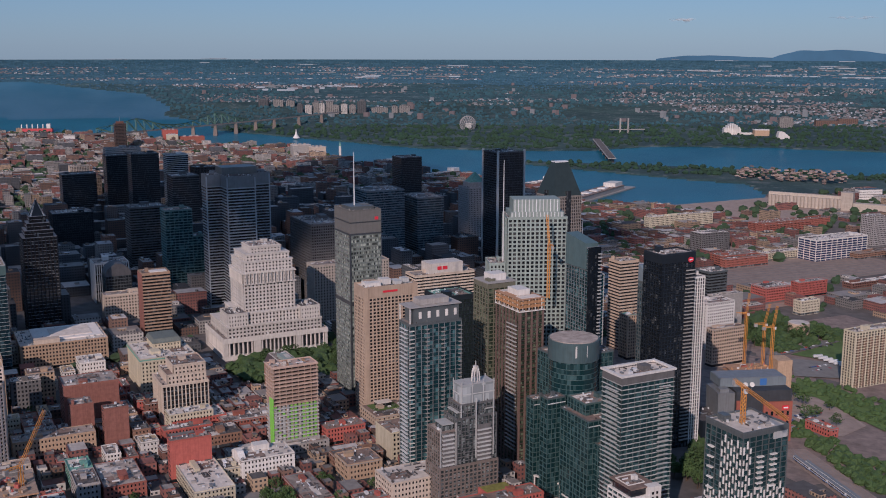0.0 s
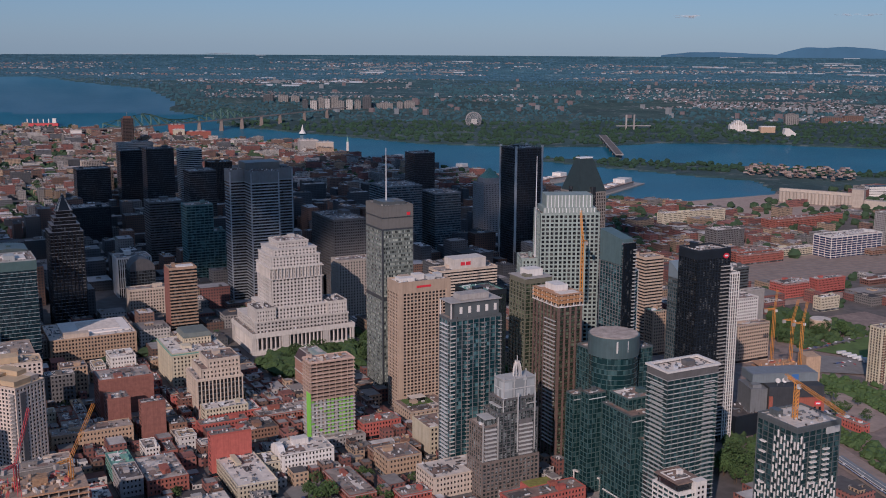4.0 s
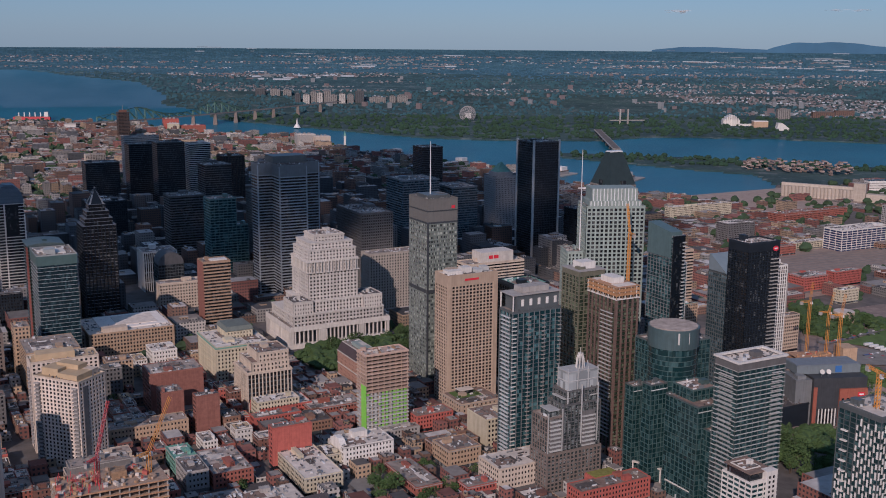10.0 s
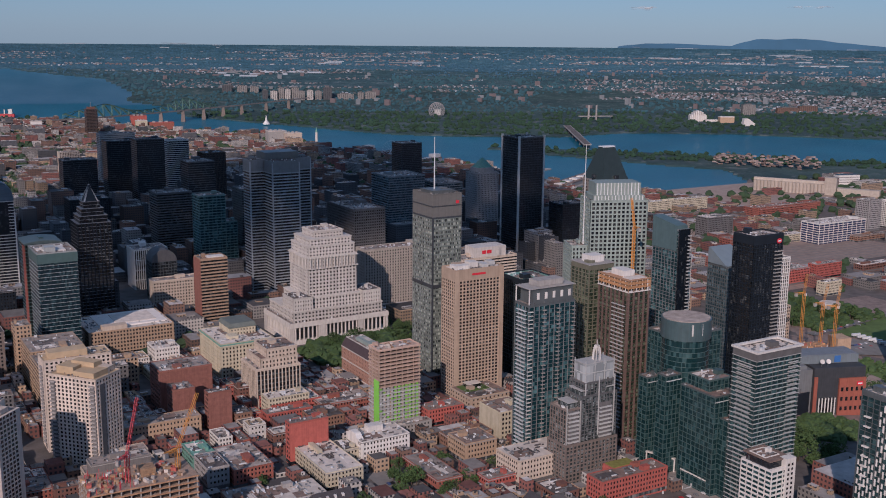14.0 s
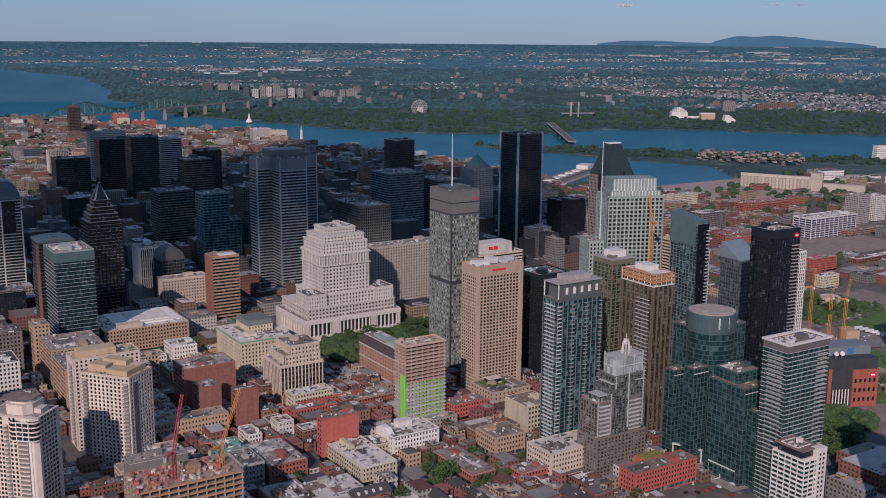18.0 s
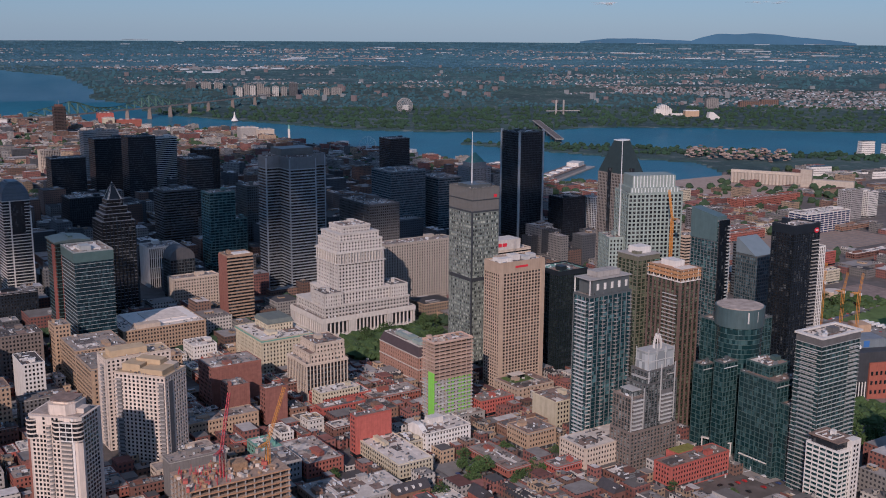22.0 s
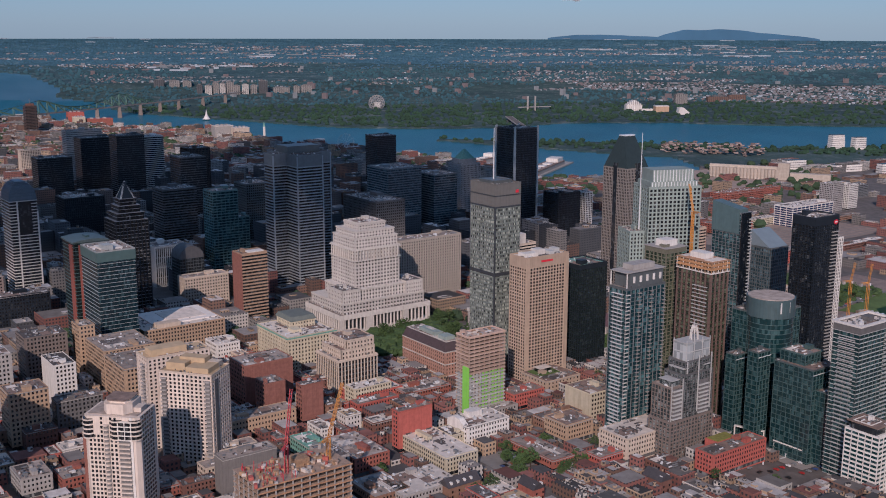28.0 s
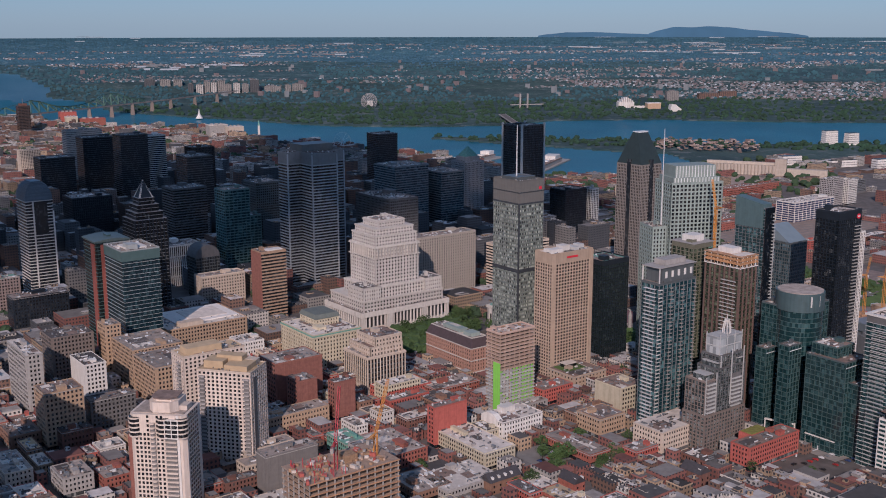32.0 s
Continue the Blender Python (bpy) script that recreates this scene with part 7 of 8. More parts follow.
# ---- street trees and squares ----
def tree_meshes(seed, tall, wide):
    r = random.Random(seed)
    bm = bmesh.new()
    add_prism(bm, circle(0, 0, 0.28, 7), 0, tall * 0.55, 0.55)
    for k in range(4):
        a = k * 1.6 + r.random()
        p, q = Vector((0, 0, tall * 0.33)), Vector((math.cos(a) * wide * 0.32, math.sin(a) * wide * 0.32, tall * 0.68))
        s = Vector((-math.sin(a), math.cos(a), 0)) * 0.1
        vs = [bm.verts.new(v) for v in (p - s, p + s, q + s * 0.4, q - s * 0.4)]
        bm.faces.new(vs)
    trunk = mesh_of("trunk", bm, BARK)
    verts, faces = [], []
    for i in range(230):
        t, ph, q = r.uniform(0, 2 * math.pi), math.acos(r.uniform(-0.75, 1)), r.uniform(0.62, 1.0)
        bulge = 1 + 0.22 * math.sin(3 * t + seed) + 0.15 * math.sin(5 * ph)
        c = Vector((math.cos(t) * math.sin(ph) * wide / 2 * q * bulge, math.sin(t) * math.sin(ph) * wide / 2 * q * bulge, tall * 0.62 + math.cos(ph) * tall * 0.36 * q))
        s = r.uniform(0.45, 1.0)
        a, b = Vector((r.uniform(-1, 1), r.uniform(-1, 1), r.uniform(-0.6, 0.6))).normalized() * s, Vector((r.uniform(-1, 1), r.uniform(-1, 1), r.uniform(-0.6, 0.6))).normalized() * s
        n = len(verts)
        verts += [c - a, c - b * 0.8, c + a, c + b * 0.8, c + a.cross(b).normalized() * s * 0.6]
        faces += [(n, n + 1, n + 4), (n + 1, n + 2, n + 4), (n + 2, n + 3, n + 4), (n + 3, n, n + 4)]
    me = bpy.data.meshes.new("crown")
    me.from_pydata(verts, [], faces)
    me.materials.append(LEAF)
    me.update()
    return trunk, me


TREES = [tree_meshes(s, t, w) for s, t, w in ((1, 13, 10), (2, 10, 8), (3, 15, 11), (4, 9, 7))]
tree_rnd = random.Random(31)
planted = 0


def plant(x, y, z=None, where="beside the street", size=1.0):
    global planted
    trunk, crown = tree_rnd.choice(TREES)
    ob = thing("tree", x, y, ground_z(x, y) if z is None else z, "leafy green tree " + where, "tree", "city trees", tree_rnd.uniform(0, 360))
    s = size * tree_rnd.uniform(0.8, 1.25)
    ob.scale = (s, s, s)
    part("trunk", trunk, None, ob)
    part("crown", crown, None, ob)
    planted += 1


def grove(x0, y0, w, d, n, where, size=1.0):
    for i in range(n):
        a, b = from_grid(tree_rnd.uniform(0, w), tree_rnd.uniform(0, d))
        u, v = to_grid(x0 + a, y0 + b)
        if free_spot(u - 2, v - 2, u + 2, v + 2):
            plant(x0 + a, y0 + b, None, where, size)


grove(-170, 985, 60, 66, 62, "in the square before the stone building")
grove(-108, 1030, 40, 100, 34, "in the square")
grove(-20, 985, 50, 60, 14, "by the cathedral garden")
grove(195, 735, 40, 70, 40, "on the bank above the tracks", 1.2)
grove(340, 905, 60, 110, 8, "in the park by the tracks", 1.1)
grove(360, 1190, 110, 70, 24, "in the dark park", 1.2)
grove(-118, 690, 26, 24, 10, "in a courtyard car park")
grove(-165, 648, 24, 28, 7, "behind a row of houses")
grove(-70, 694, 30, 14, 6, "before a clubhouse")
grove(60, 950, 60, 60, 12, "along the avenue")
grove(-120, 716, 46, 8, 14, "beside the car park", 0.9)
grove(-92, 668, 34, 12, 8, "behind a row of houses", 0.9)
grove(-214, 690, 12, 22, 6, "in a back yard", 0.9)
for i in range(26):
    a = tree_rnd.uniform(-420, 120)
    b = tree_rnd.uniform(600, 900)
    u, v = to_grid(a, b)
    if free_spot(u - 3, v - 3, u + 3, v + 3):
        plant(a, b, None, "beside the street", 0.8)
TAKEN.append((*(v for v in (to_grid(-190, 960)[0], to_grid(-190, 960)[1])), to_grid(-190, 960)[0] + 150, to_grid(-190, 960)[1] + 130))
TAKEN.append((*to_grid(-130, 680), to_grid(-130, 680)[0] + 36, to_grid(-130, 680)[1] + 40))
TAKEN.append((*to_grid(-122, 714), to_grid(-122, 714)[0] + 48, to_grid(-122, 714)[1] + 10))
TAKEN.append((*to_grid(190, 725), to_grid(190, 725)[0] + 340, to_grid(190, 725)[1] + 330))
TAKEN.append((*to_grid(330, 1180), to_grid(330, 1180)[0] + 130, to_grid(330, 1180)[1] + 120))

# ---- street rows between the named buildings ----
TAKEN.append((1090, 1150, 1460, 1290))   # rail yard kept open
TAKEN.append((690, 690, 1110, 1000))    # park, lots and road
TAKEN.append((590, 380, 720, 700))      # main line and its banks
TAKEN.append((336, 535, 460, 572))     # street before the green offices
WALLS = (BRICK_RED, BRICK_RED, BRICK_RED, BRICK_BROWN, BRICK_TAN, BEIGE, BRICK_TAN, STONE_CREAM, BRICK_PAINT, WHITE)
blocks = []
WALL_WORDS = ("red brick", "red brick", "red brick", "brown brick", "tan brick", "beige rendered", "tan brick", "cream stone", "red painted", "white rendered")


def wall_words():
    k = rnd.randrange(len(WALLS))
    return WALLS[k], None, "town_building", WALL_WORDS[k] + " town building with a flat roof in a street row"


near_count = 0
for u_street in range(-11, 16):
    for v_street in range(3, 44):
        u0, v0 = u_street * 92.0 + 20, v_street * 96.0
        cx, cy = from_grid(u0 + 40, v0 + 40)
        r = math.hypot(cx + 160, cy)
        a = math.degrees(math.atan2(cx + 160, cy))
        if not (-37 < a < 35) or r < 470 or r > 4300 or cy > step_between(cx, *NEAR_SHORE) - 90 or (cx > 800 and cy > 2300):
            continue
        near = r < 1010 and -26 < a < 24
        u = u0 + 7
        while u < u0 + 80:
            w = rnd.choice((rnd.uniform(7, 12), rnd.uniform(12, 26))) if near else rnd.choice((rnd.uniform(10, 24), rnd.uniform(16, 50)))
            v = v0 + 7
            while v < v0 + 84:
                d = rnd.uniform(12, 26) if near else rnd.uniform(16, 38)
                x, y = from_grid(u, v)
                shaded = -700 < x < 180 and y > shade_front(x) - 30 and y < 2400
                if rnd.random() < (0.93 if r < 1200 else 0.74 if x > 250 else 0.70) and free_spot(u, v, u + w, v + d):
                    if near and near_count < 250:
                        near_count += 1
                        h = rnd.choice((6, 7, 7.5, 8, 9, 10, 12))
                        lowrise(x, y, w - 0.4, d - 0.4, ground_z(x, y) + h, *wall_words(), units=rnd.choice((0, 0, 1)), plain=True, gap=0.0, win=(1.1, 1.6, rnd.choice((2.4, 2.8, 3.3))))
                    else:
                        h = rnd.choice((7, 8, 10, 12, 14, 18, 26))
                        if shaded:
                            h = rnd.choice((9, 12, 15, 20, 26, 36, 48))
                        elif x > 250:
                            h = rnd.choice((7, 9, 12, 16))
                        # Walls under the cloud are picked darker, painting in part of its shade.
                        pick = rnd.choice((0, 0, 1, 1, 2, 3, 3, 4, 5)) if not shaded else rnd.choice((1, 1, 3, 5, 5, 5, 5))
                        if near:
                            h, pick = rnd.choice((6, 7, 8, 9, 10)), rnd.choice((0, 0, 1, 2, 4))
                        if x > 250:
                            pick = rnd.choice((0, 0, 0, 1, 2, 3))
                        blocks.append((x, y, ground_z(x, y), w - 0.6, d - 0.6, h, pick, rnd.choice((0, 0, 1, 2, 2, 3) if x > 200 else (0, 2, 2, 1) if near else (0, 0, 1, 1, 2, 2))))
                v += d + rnd.choice((0.3, 0.3, 0.3, 3.0))
            u += w + rnd.choice((0.4, 0.4, 0.4, 4.0))


# small houses, sheds and yards that fill the blocks between the larger buildings
fill_rnd = random.Random(23)
infill = []
for u_street in range(-5, 7):
    for v_street in range(4, 12):
        u0, v0 = u_street * 92.0 + 20, v_street * 96.0
        cx, cy = from_grid(u0 + 40, v0 + 40)
        if math.hypot(cx + 160, cy) > 1060 or not (-30 < math.degrees(math.atan2(cx + 160, cy)) < 22):
            continue
        v = v0 + 1.5
        while v < v0 + 86:
            u = u0 + 1.5
            while u < u0 + 82:
                w, d = fill_rnd.choice(((22, 18), (16, 14), (12, 14), (9, 11), (7, 9), (14, 20)))
                if free_spot(u, v, u + w, v + d):
                    TAKEN.append((u, v, u + w, v + d))
                    x, y = from_grid(u, v)
                    infill.append((x, y, ground_z(x, y), w - 0.3, d - 0.3, fill_rnd.choice((4.5, 6, 7, 8, 9.5, 11)), fill_rnd.choice((0, 0, 0, 1, 2, 4)), fill_rnd.choice((0, 0, 0, 2, 2, 3, 1))))
                    u += w
                else:
                    u += 1.5
            v += 3.0


def joined_city(name, rows, label, boxes=(1, 2, 3)):
    """Far street rows as one mesh: walls, roof decks behind parapets, and plant boxes."""
    verts, faces, kinds = [], [], []
    cc, ss = ACROSS.x, ACROSS.y
    q = random.Random(2)

    def add(x, y, z, ox, oy, w, d, z0, z1, wall, roof):
        n = len(verts)
        for zz in (z0, z1):
            for dx, dy in ((ox, oy), (ox + w, oy), (ox + w, oy + d), (ox, oy + d)):
                p = (x + dx * cc - dy * ss, y + dx * ss + dy * cc, z + zz)
                verts.append(drawn_in(*p)[0] if y > 2500 else p)
        for f in ((0, 1, 5, 4), (1, 2, 6, 5), (2, 3, 7, 6), (3, 0, 4, 7)):
            faces.append(tuple(n + i for i in f))
            kinds.append(wall)
        faces.append((n + 4, n + 5, n + 6, n + 7))
        kinds.append(roof)

    for x, y, z, w, d, h, wall, roof in rows:
        add(x, y, z, 0, 0, w, d, -4, h, wall, 6 + roof)
        for i in range(q.choice(boxes)):
            a, b = q.uniform(1.5, w * 0.35), q.uniform(1.5, d * 0.35)
            add(x, y, z, q.uniform(1, w - a - 1), q.uniform(1, d - b - 1), a, b, h, h + q.uniform(1, 3.2), q.choice((2, 3, 4)), 6 + q.choice((0, 1, 2)))
        add(x, y, z, 0, -0.01, w, 0.5, h, h + 0.8, wall, wall)
        add(x, y, z, -0.01, 0.5, 0.5, d - 0.5, h, h + 0.8, wall, wall)
    me = bpy.data.meshes.new(name)
    me.from_pydata(verts, [], faces)
    for m in FAR_WALLS + FAR_ROOFS:
        me.materials.append(m)
    me.polygons.foreach_set("material_index", kinds)
    me.update()
    return tagged(new(name, me), label, "buildings", kind="stuff")


yard_rnd = random.Random(41)
for i in range(110):
    x, y = yard_rnd.uniform(640, 1250), yard_rnd.uniform(1850, 2560)
    u, v = to_grid(x, y)
    w, d = yard_rnd.uniform(16, 70), yard_rnd.uniform(14, 36)
    if free_spot(u, v, u + w, v + d) and (x > 900 or y < 2330):
        TAKEN.append((u, v, u + w, v + d))
        blocks.append((x, y, ground_z(x, y), w, d, yard_rnd.choice((5, 6, 8, 10, 14, 22)), yard_rnd.choice((0, 1, 3, 4, 2)), yard_rnd.choice((0, 2, 2, 3, 1))))
joined_city("street_infill", infill, "small brick houses, sheds and rear wings filling the near blocks", (0, 0, 1))
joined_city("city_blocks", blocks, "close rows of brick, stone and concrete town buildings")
tree_rows = []
q = random.Random(77)
for i in range(11000):
    a, rr = radians(q.uniform(-30, 27)), q.uniform(1000, 4200)
    x, y = -160 + rr * math.sin(a), rr * math.cos(a)
    if y > step_between(x, *NEAR_SHORE) - 40 or (-700 < x < 180 and shade_front(x) < y < 2400):
        continue
    u, v = to_grid(x, y)
    if rr < 2100 and not free_spot(u - 4, v - 4, u + 4, v + 4):
        continue
    if q.random() < (0.2 if x < 150 else 0.6):
        continue
    tree_rows.append((x, y, ground_z(x, y), q.uniform(4.0, 8.5) * (1.5 if y > 1700 else 1.0)))
joined_clumps("city_tree_tops", tree_rows, LEAF_FAR, "green tree tops between the streets")

# ---- tracks, parks and roads on the low ground ----
def plate(name, x, y, w, d, mat, label, category, lift=0.25, kind="structure"):
    """A flat patch of ground along the street grid, draped over the slope."""
    bm = bmesh.new()
    n, m = max(2, int(w / 25)), max(2, int(d / 25))
    u0, v0 = to_grid(x, y)
    grid = [[None] * (m + 1) for _ in range(n + 1)]
    for i in range(n + 1):
        for j in range(m + 1):
            px, py = from_grid(u0 + w * i / n, v0 + d * j / m)
            grid[i][j] = bm.verts.new((px, py, ground_z(px, py) + lift))
    for i in range(n):
        for j in range(m):
            bm.faces.new((grid[i][j], grid[i + 1][j], grid[i + 1][j + 1], grid[i][j + 1]))
    ob = new(name, mesh_of(name, bm, mat))
    return tagged(ob, label, category, kind=kind)


plate("grass_field", *from_grid(950, 1120), 70, 50, GRASS, "green strip beside the railway yard", "grass", 0.4)
plate("dirt_lot", *from_grid(900, 1050), 260, 120, RAIL_GRAVEL, "wide brown yard of a former railway", "lot", 0.35)
plate("dirt_lot", *from_grid(1150, 1200), 240, 260, RAIL_GRAVEL, "wide brown yard among brick works", "lot", 0.35)
plate("park_lawn", -165, 985, 62, 70, GRASS, "lawn of the city square", "grass", 0.4)
plate("pavement", *from_grid(384, 556), 62, 78, solid("pale_worn_paving", (0.30, 0.27, 0.245), 0.92, 0.25, 6.0, streak=False), "pale worn pavement before the green offices", "pavement", 0.5)
plate("pavement", -130, 690, 34, 34, PAVING, "paved car park", "car park", 0.3)
# main line: a broad ballast bed with five tracks, running down past the near towers
def rail_point(off, along, lift=0.0):
    x, y = 283 + 0.18 * along + 0.984 * off, 920 - 0.984 * along + 0.18 * off
    return Vector((x, y, ground_z(x, y) + lift))


def ribbon(name, off0, off1, lift, mat, label, category, group=""):
    bm = bmesh.new()
    last = None
    for k in range(22):
        pair = [bm.verts.new(rail_point(o, 66 + 14 * k, lift)) for o in (off0, off1)]
        if last:
            bm.faces.new((last[0], pair[0], pair[1], last[1]))
        last = pair
    tagged(new(name, mesh_of(name, bm, mat)), label, category, group, "structure")


ribbon("rail_bed", -13, 15, 0.5, RAIL_GRAVEL, "brown ballast bed of the main railway line", "railway")
for k in range(6):
    for o in (0, 1.5):
        ribbon("railway_rail", -11 + 4.4 * k + o, -11 + 4.4 * k + o + 0.22, 0.8, GREY_METAL, "steel rail on brown ballast", "railway", "railway rails")


def train(off, along, n):
    for i in range(n):
        x, y, z = rail_point(off - 1.5, along - 26.5 * i)
        ob = thing("train_car", x, y, z + 0.85, "silver and blue commuter train car on the track", "train", "train cars", 10.4)
        part("body", slab(3.0, 25.5, 2.6, WHITE_METAL), None, ob, at=(0, 0, 1.0))
        part("window_band", slab(3.0, 23.5, 0.8, GLASS_DARK, 0.04), None, ob, at=(0, 1, 2.2))
        part("stripe", slab(3.0, 25.5, 0.5, SIGN_BLUE, 0.03), None, ob, at=(0, 0, 1.1))
        part("roof", slab(2.6, 25.3, 0.4, GREY_METAL), None, ob, at=(0.2, 0.1, 3.6))
        for q in (3, 20):
            part("bogie", slab(2.4, 3.0, 1.0, BLACK_METAL), None, ob, at=(0.3, q, 0))


train(-9.5, 250, 6)
train(-5.1, 262, 6)

CAR_PAINT = [solid("car_paint_" + n, c, 0.35, 0.05, 3.0, streak=False) for n, c in (("white", (0.7, 0.7, 0.7)), ("black", (0.02, 0.02, 0.022)), ("grey", (0.22, 0.23, 0.24)), ("red", (0.35, 0.03, 0.03)), ("blue", (0.05, 0.08, 0.2)))]
car_rnd = random.Random(12)
CAR_WORDS = ("white", "black", "grey", "red", "blue")


def car_body(mat):
    bm = bmesh.new()
    pts = ((-2.15, 0.35), (2.15, 0.35), (2.2, 0.75), (1.3, 0.92), (0.6, 1.42), (-1.2, 1.42), (-1.9, 0.95), (-2.2, 0.8))
    sides = [[bm.verts.new((x, sy, z)) for x, z in pts] for sy in (-0.88, 0.88)]
    bm.faces.new(sides[0])
    bm.faces.new(sides[1][::-1])
    for i in range(len(pts)):
        j = (i + 1) % len(pts)
        bm.faces.new((sides[0][j], sides[0][i], sides[1][i], sides[1][j]))
    return mesh_of("body", bm, mat)


CAR_MESH = [car_body(m) for m in CAR_PAINT]
bm = bmesh.new()
add_prism(bm, [(-1.0, -0.9), (0.75, -0.9), (0.75, 0.9), (-1.0, 0.9)], 0.98, 1.36, 0.86)
CABIN = mesh_of("windows", bm, GLASS_DARK)
bm = bmesh.new()
for sx in (-1.35, 1.35):
    add_box(bm, sx - 0.32, -0.92, 0, sx + 0.32, 0.92, 0.6)
add_box(bm, -2.0, -0.7, 0.2, 2.0, 0.7, 0.4)
CHASSIS = mesh_of("chassis", bm, BLACK_METAL)


def car(x, y, turn):
    k = car_rnd.randrange(5)
    ob = thing("car", x, y, ground_z(x, y) + 0.45, CAR_WORDS[k] + " car parked on the asphalt", "car", "parked cars", turn)
    part("body", CAR_MESH[k], None, ob)
    part("cabin_glass", CABIN, None, ob)
    part("chassis", CHASSIS, None, ob)


def car_row(x, y, n, along, gap=2.9):
    d = ALONG if along else ACROSS
    for i in range(n):
        if car_rnd.random() < 0.75:
            p = Vector((x, y, 0)) + d * gap * i
            car(p.x, p.y, TURN + (0 if along else 90))


car_row(-128, 702, 9, False)
car_row(-124, 712, 8, False)
car_row(-150, 955, 9, True, 6.0)
car_row(-142, 935, 7, True, 6.0)
car_row(-262, 720, 12, True, 7.5)
car_row(-256, 724, 10, True, 9.0)
car_row(322, 935, 12, False)
car_row(326, 924, 11, False)
car_row(330, 948, 12, False)
car_row(400, 1110, 12, False)
car_row(404, 1124, 10, False)
car_row(390, 1182, 10, False, 9.0)
car_row(60, 660, 8, True, 9.0)
car_row(64, 668, 9, False, 7.0)
car_row(72, 656, 8, False, 8.0)

# arena
ob = thing("arena", 253, 874, -1, "dark grey arena block with a red brick front and a badge", "arena", turn=7)
take(250, 870, 66, 60)
UPPER_HALL = solid("blue_grey_cladding", (0.20, 0.235, 0.26), 0.5, 0.12, 6.0)
ARENA_BRICK = solid("orange_brick", (0.30, 0.095, 0.062), 0.85, 0.15, 3.0)
part("hall", slab(50, 24, 52, solid("arena_dark_cladding", (0.045, 0.048, 0.055), 0.6, 0.25, 6.0)), None, ob, at=(0, 0, -6))
part("brick_front", slab(26, 1.8, 40, ARENA_BRICK), None, ob, at=(24.2, -1.8, -4))
part("brick_pier", slab(3.2, 1.2, 42, ARENA_BRICK), None, ob, at=(0, -1.2, -4))
for i in range(6):
    part("front_fin", slab(0.9, 1.0, 16, WHITE), None, ob, at=(5.5 + 3.1 * i, -1.0, 2))
part("front_glass", slab(18, 0.5, 16, GLASS_DARK), None, ob, at=(4.6, -0.45, 2))
for i in range(5):
    for k in range(3):
        part("window", slab(2.2, 0.4, 3.6, GLASS_DARK), None, ob, at=(26 + 4.8 * i, -2.1, 6 + 9.0 * k))
part("upper_hall", slab(60, 24, 7.5, UPPER_HALL), None, ob, at=(-10, 13, 46))
part("roof_cover", slab(58, 22, 0.4, GREY_METAL), None, ob, at=(-9, 14, 53.5))
part("side_wing", slab(15, 28, 46, GREY_METAL), None, ob, "grey side wing", at=(-15.2, 3, -2))
part("wing_roof", slab(8, 8, 3, GREY_METAL), None, ob, at=(-13, 5, 44))
part("blue_sign", slab(6, 0.4, 6, SIGN_BLUE), None, ob, "blue sign panel", at=(26, 12.5, 46.8))
part("badge", slab(6, 0.4, 3.6, SIGN_RED), None, ob, "red badge", at=(41, -2.3, 29))
part("badge_bar", slab(4, 0.4, 1.2, SIGN_WHITE), None, ob, at=(42, -2.6, 30.2))
for sx in (9, 15):
    bm = bmesh.new()
    add_prism(bm, circle(0, 0, 2.2, 16), 0, 0.6)
    o = part("satellite_dish", bm, WHITE, ob)
    o.matrix_basis = pose(sx, 4, 50.5, 60, 0, 0)
    part("dish_post", slab(0.4, 0.4, 5, GREY_METAL), None, ob, at=(sx - 0.2, 4.4, 46))
ob = thing("round_tank", 438, 1266, -3, "low round concrete tank in the park", "tank", turn=0)
bm = bmesh.new()
add_prism(bm, circle(0, 0, 13, 36), -6, 7)
part("wall", bm, CONC_WARM, ob)
bm = bmesh.new()
add_prism(bm, circle(0, 0, 12, 36), 7, 7.6)
part("lid", bm, ROOF_PALE, ob)
ob = thing("foundation_pit", 300, 995, -1, "concrete building site of open floors with orange formwork and red props", "building site", turn=8)
for k in range(9):
    part("floor_slab", slab(42, 34, 0.6, CONC_WARM if k < 7 else ORANGE_TIMBER, 0.3 * (k % 2)), None, ob, at=(-21, -17, 3.6 * k))
# This wall box is near-black to paint the shade between the slabs.
part("core_wall", slab(33, 26, 28, FLOOR_SHADE), None, ob, at=(-16, -13, 0))
part("tan_core", slab(15, 18, 40, BRICK_TAN), None, ob, "tan concrete core", at=(22, -12, 0))
pr = random.Random(33)
for i in range(26):
    part("prop", slab(0.5, 0.5, 2.6, pr.choice((WHITE, CRANE_RED, ORANGE, CONC))), None, ob, at=(pr.uniform(-20, 20), pr.uniform(-16.5, 15), 29.4))
for i in range(14):
    part("stacked_material", slab(round(pr.uniform(2, 6)), round(pr.uniform(1, 4)), 1.4, pr.choice((TIMBER, WHITE, ORANGE, BRICK_RED))), None, ob, at=(pr.uniform(-20, 14), pr.uniform(-16, 12), 29.4))

plate("rail_yard", *from_grid(1090, 1150), 370, 140, RAIL_GRAVEL, "wide brown rail yard with many sidings", "railway", 0.6)
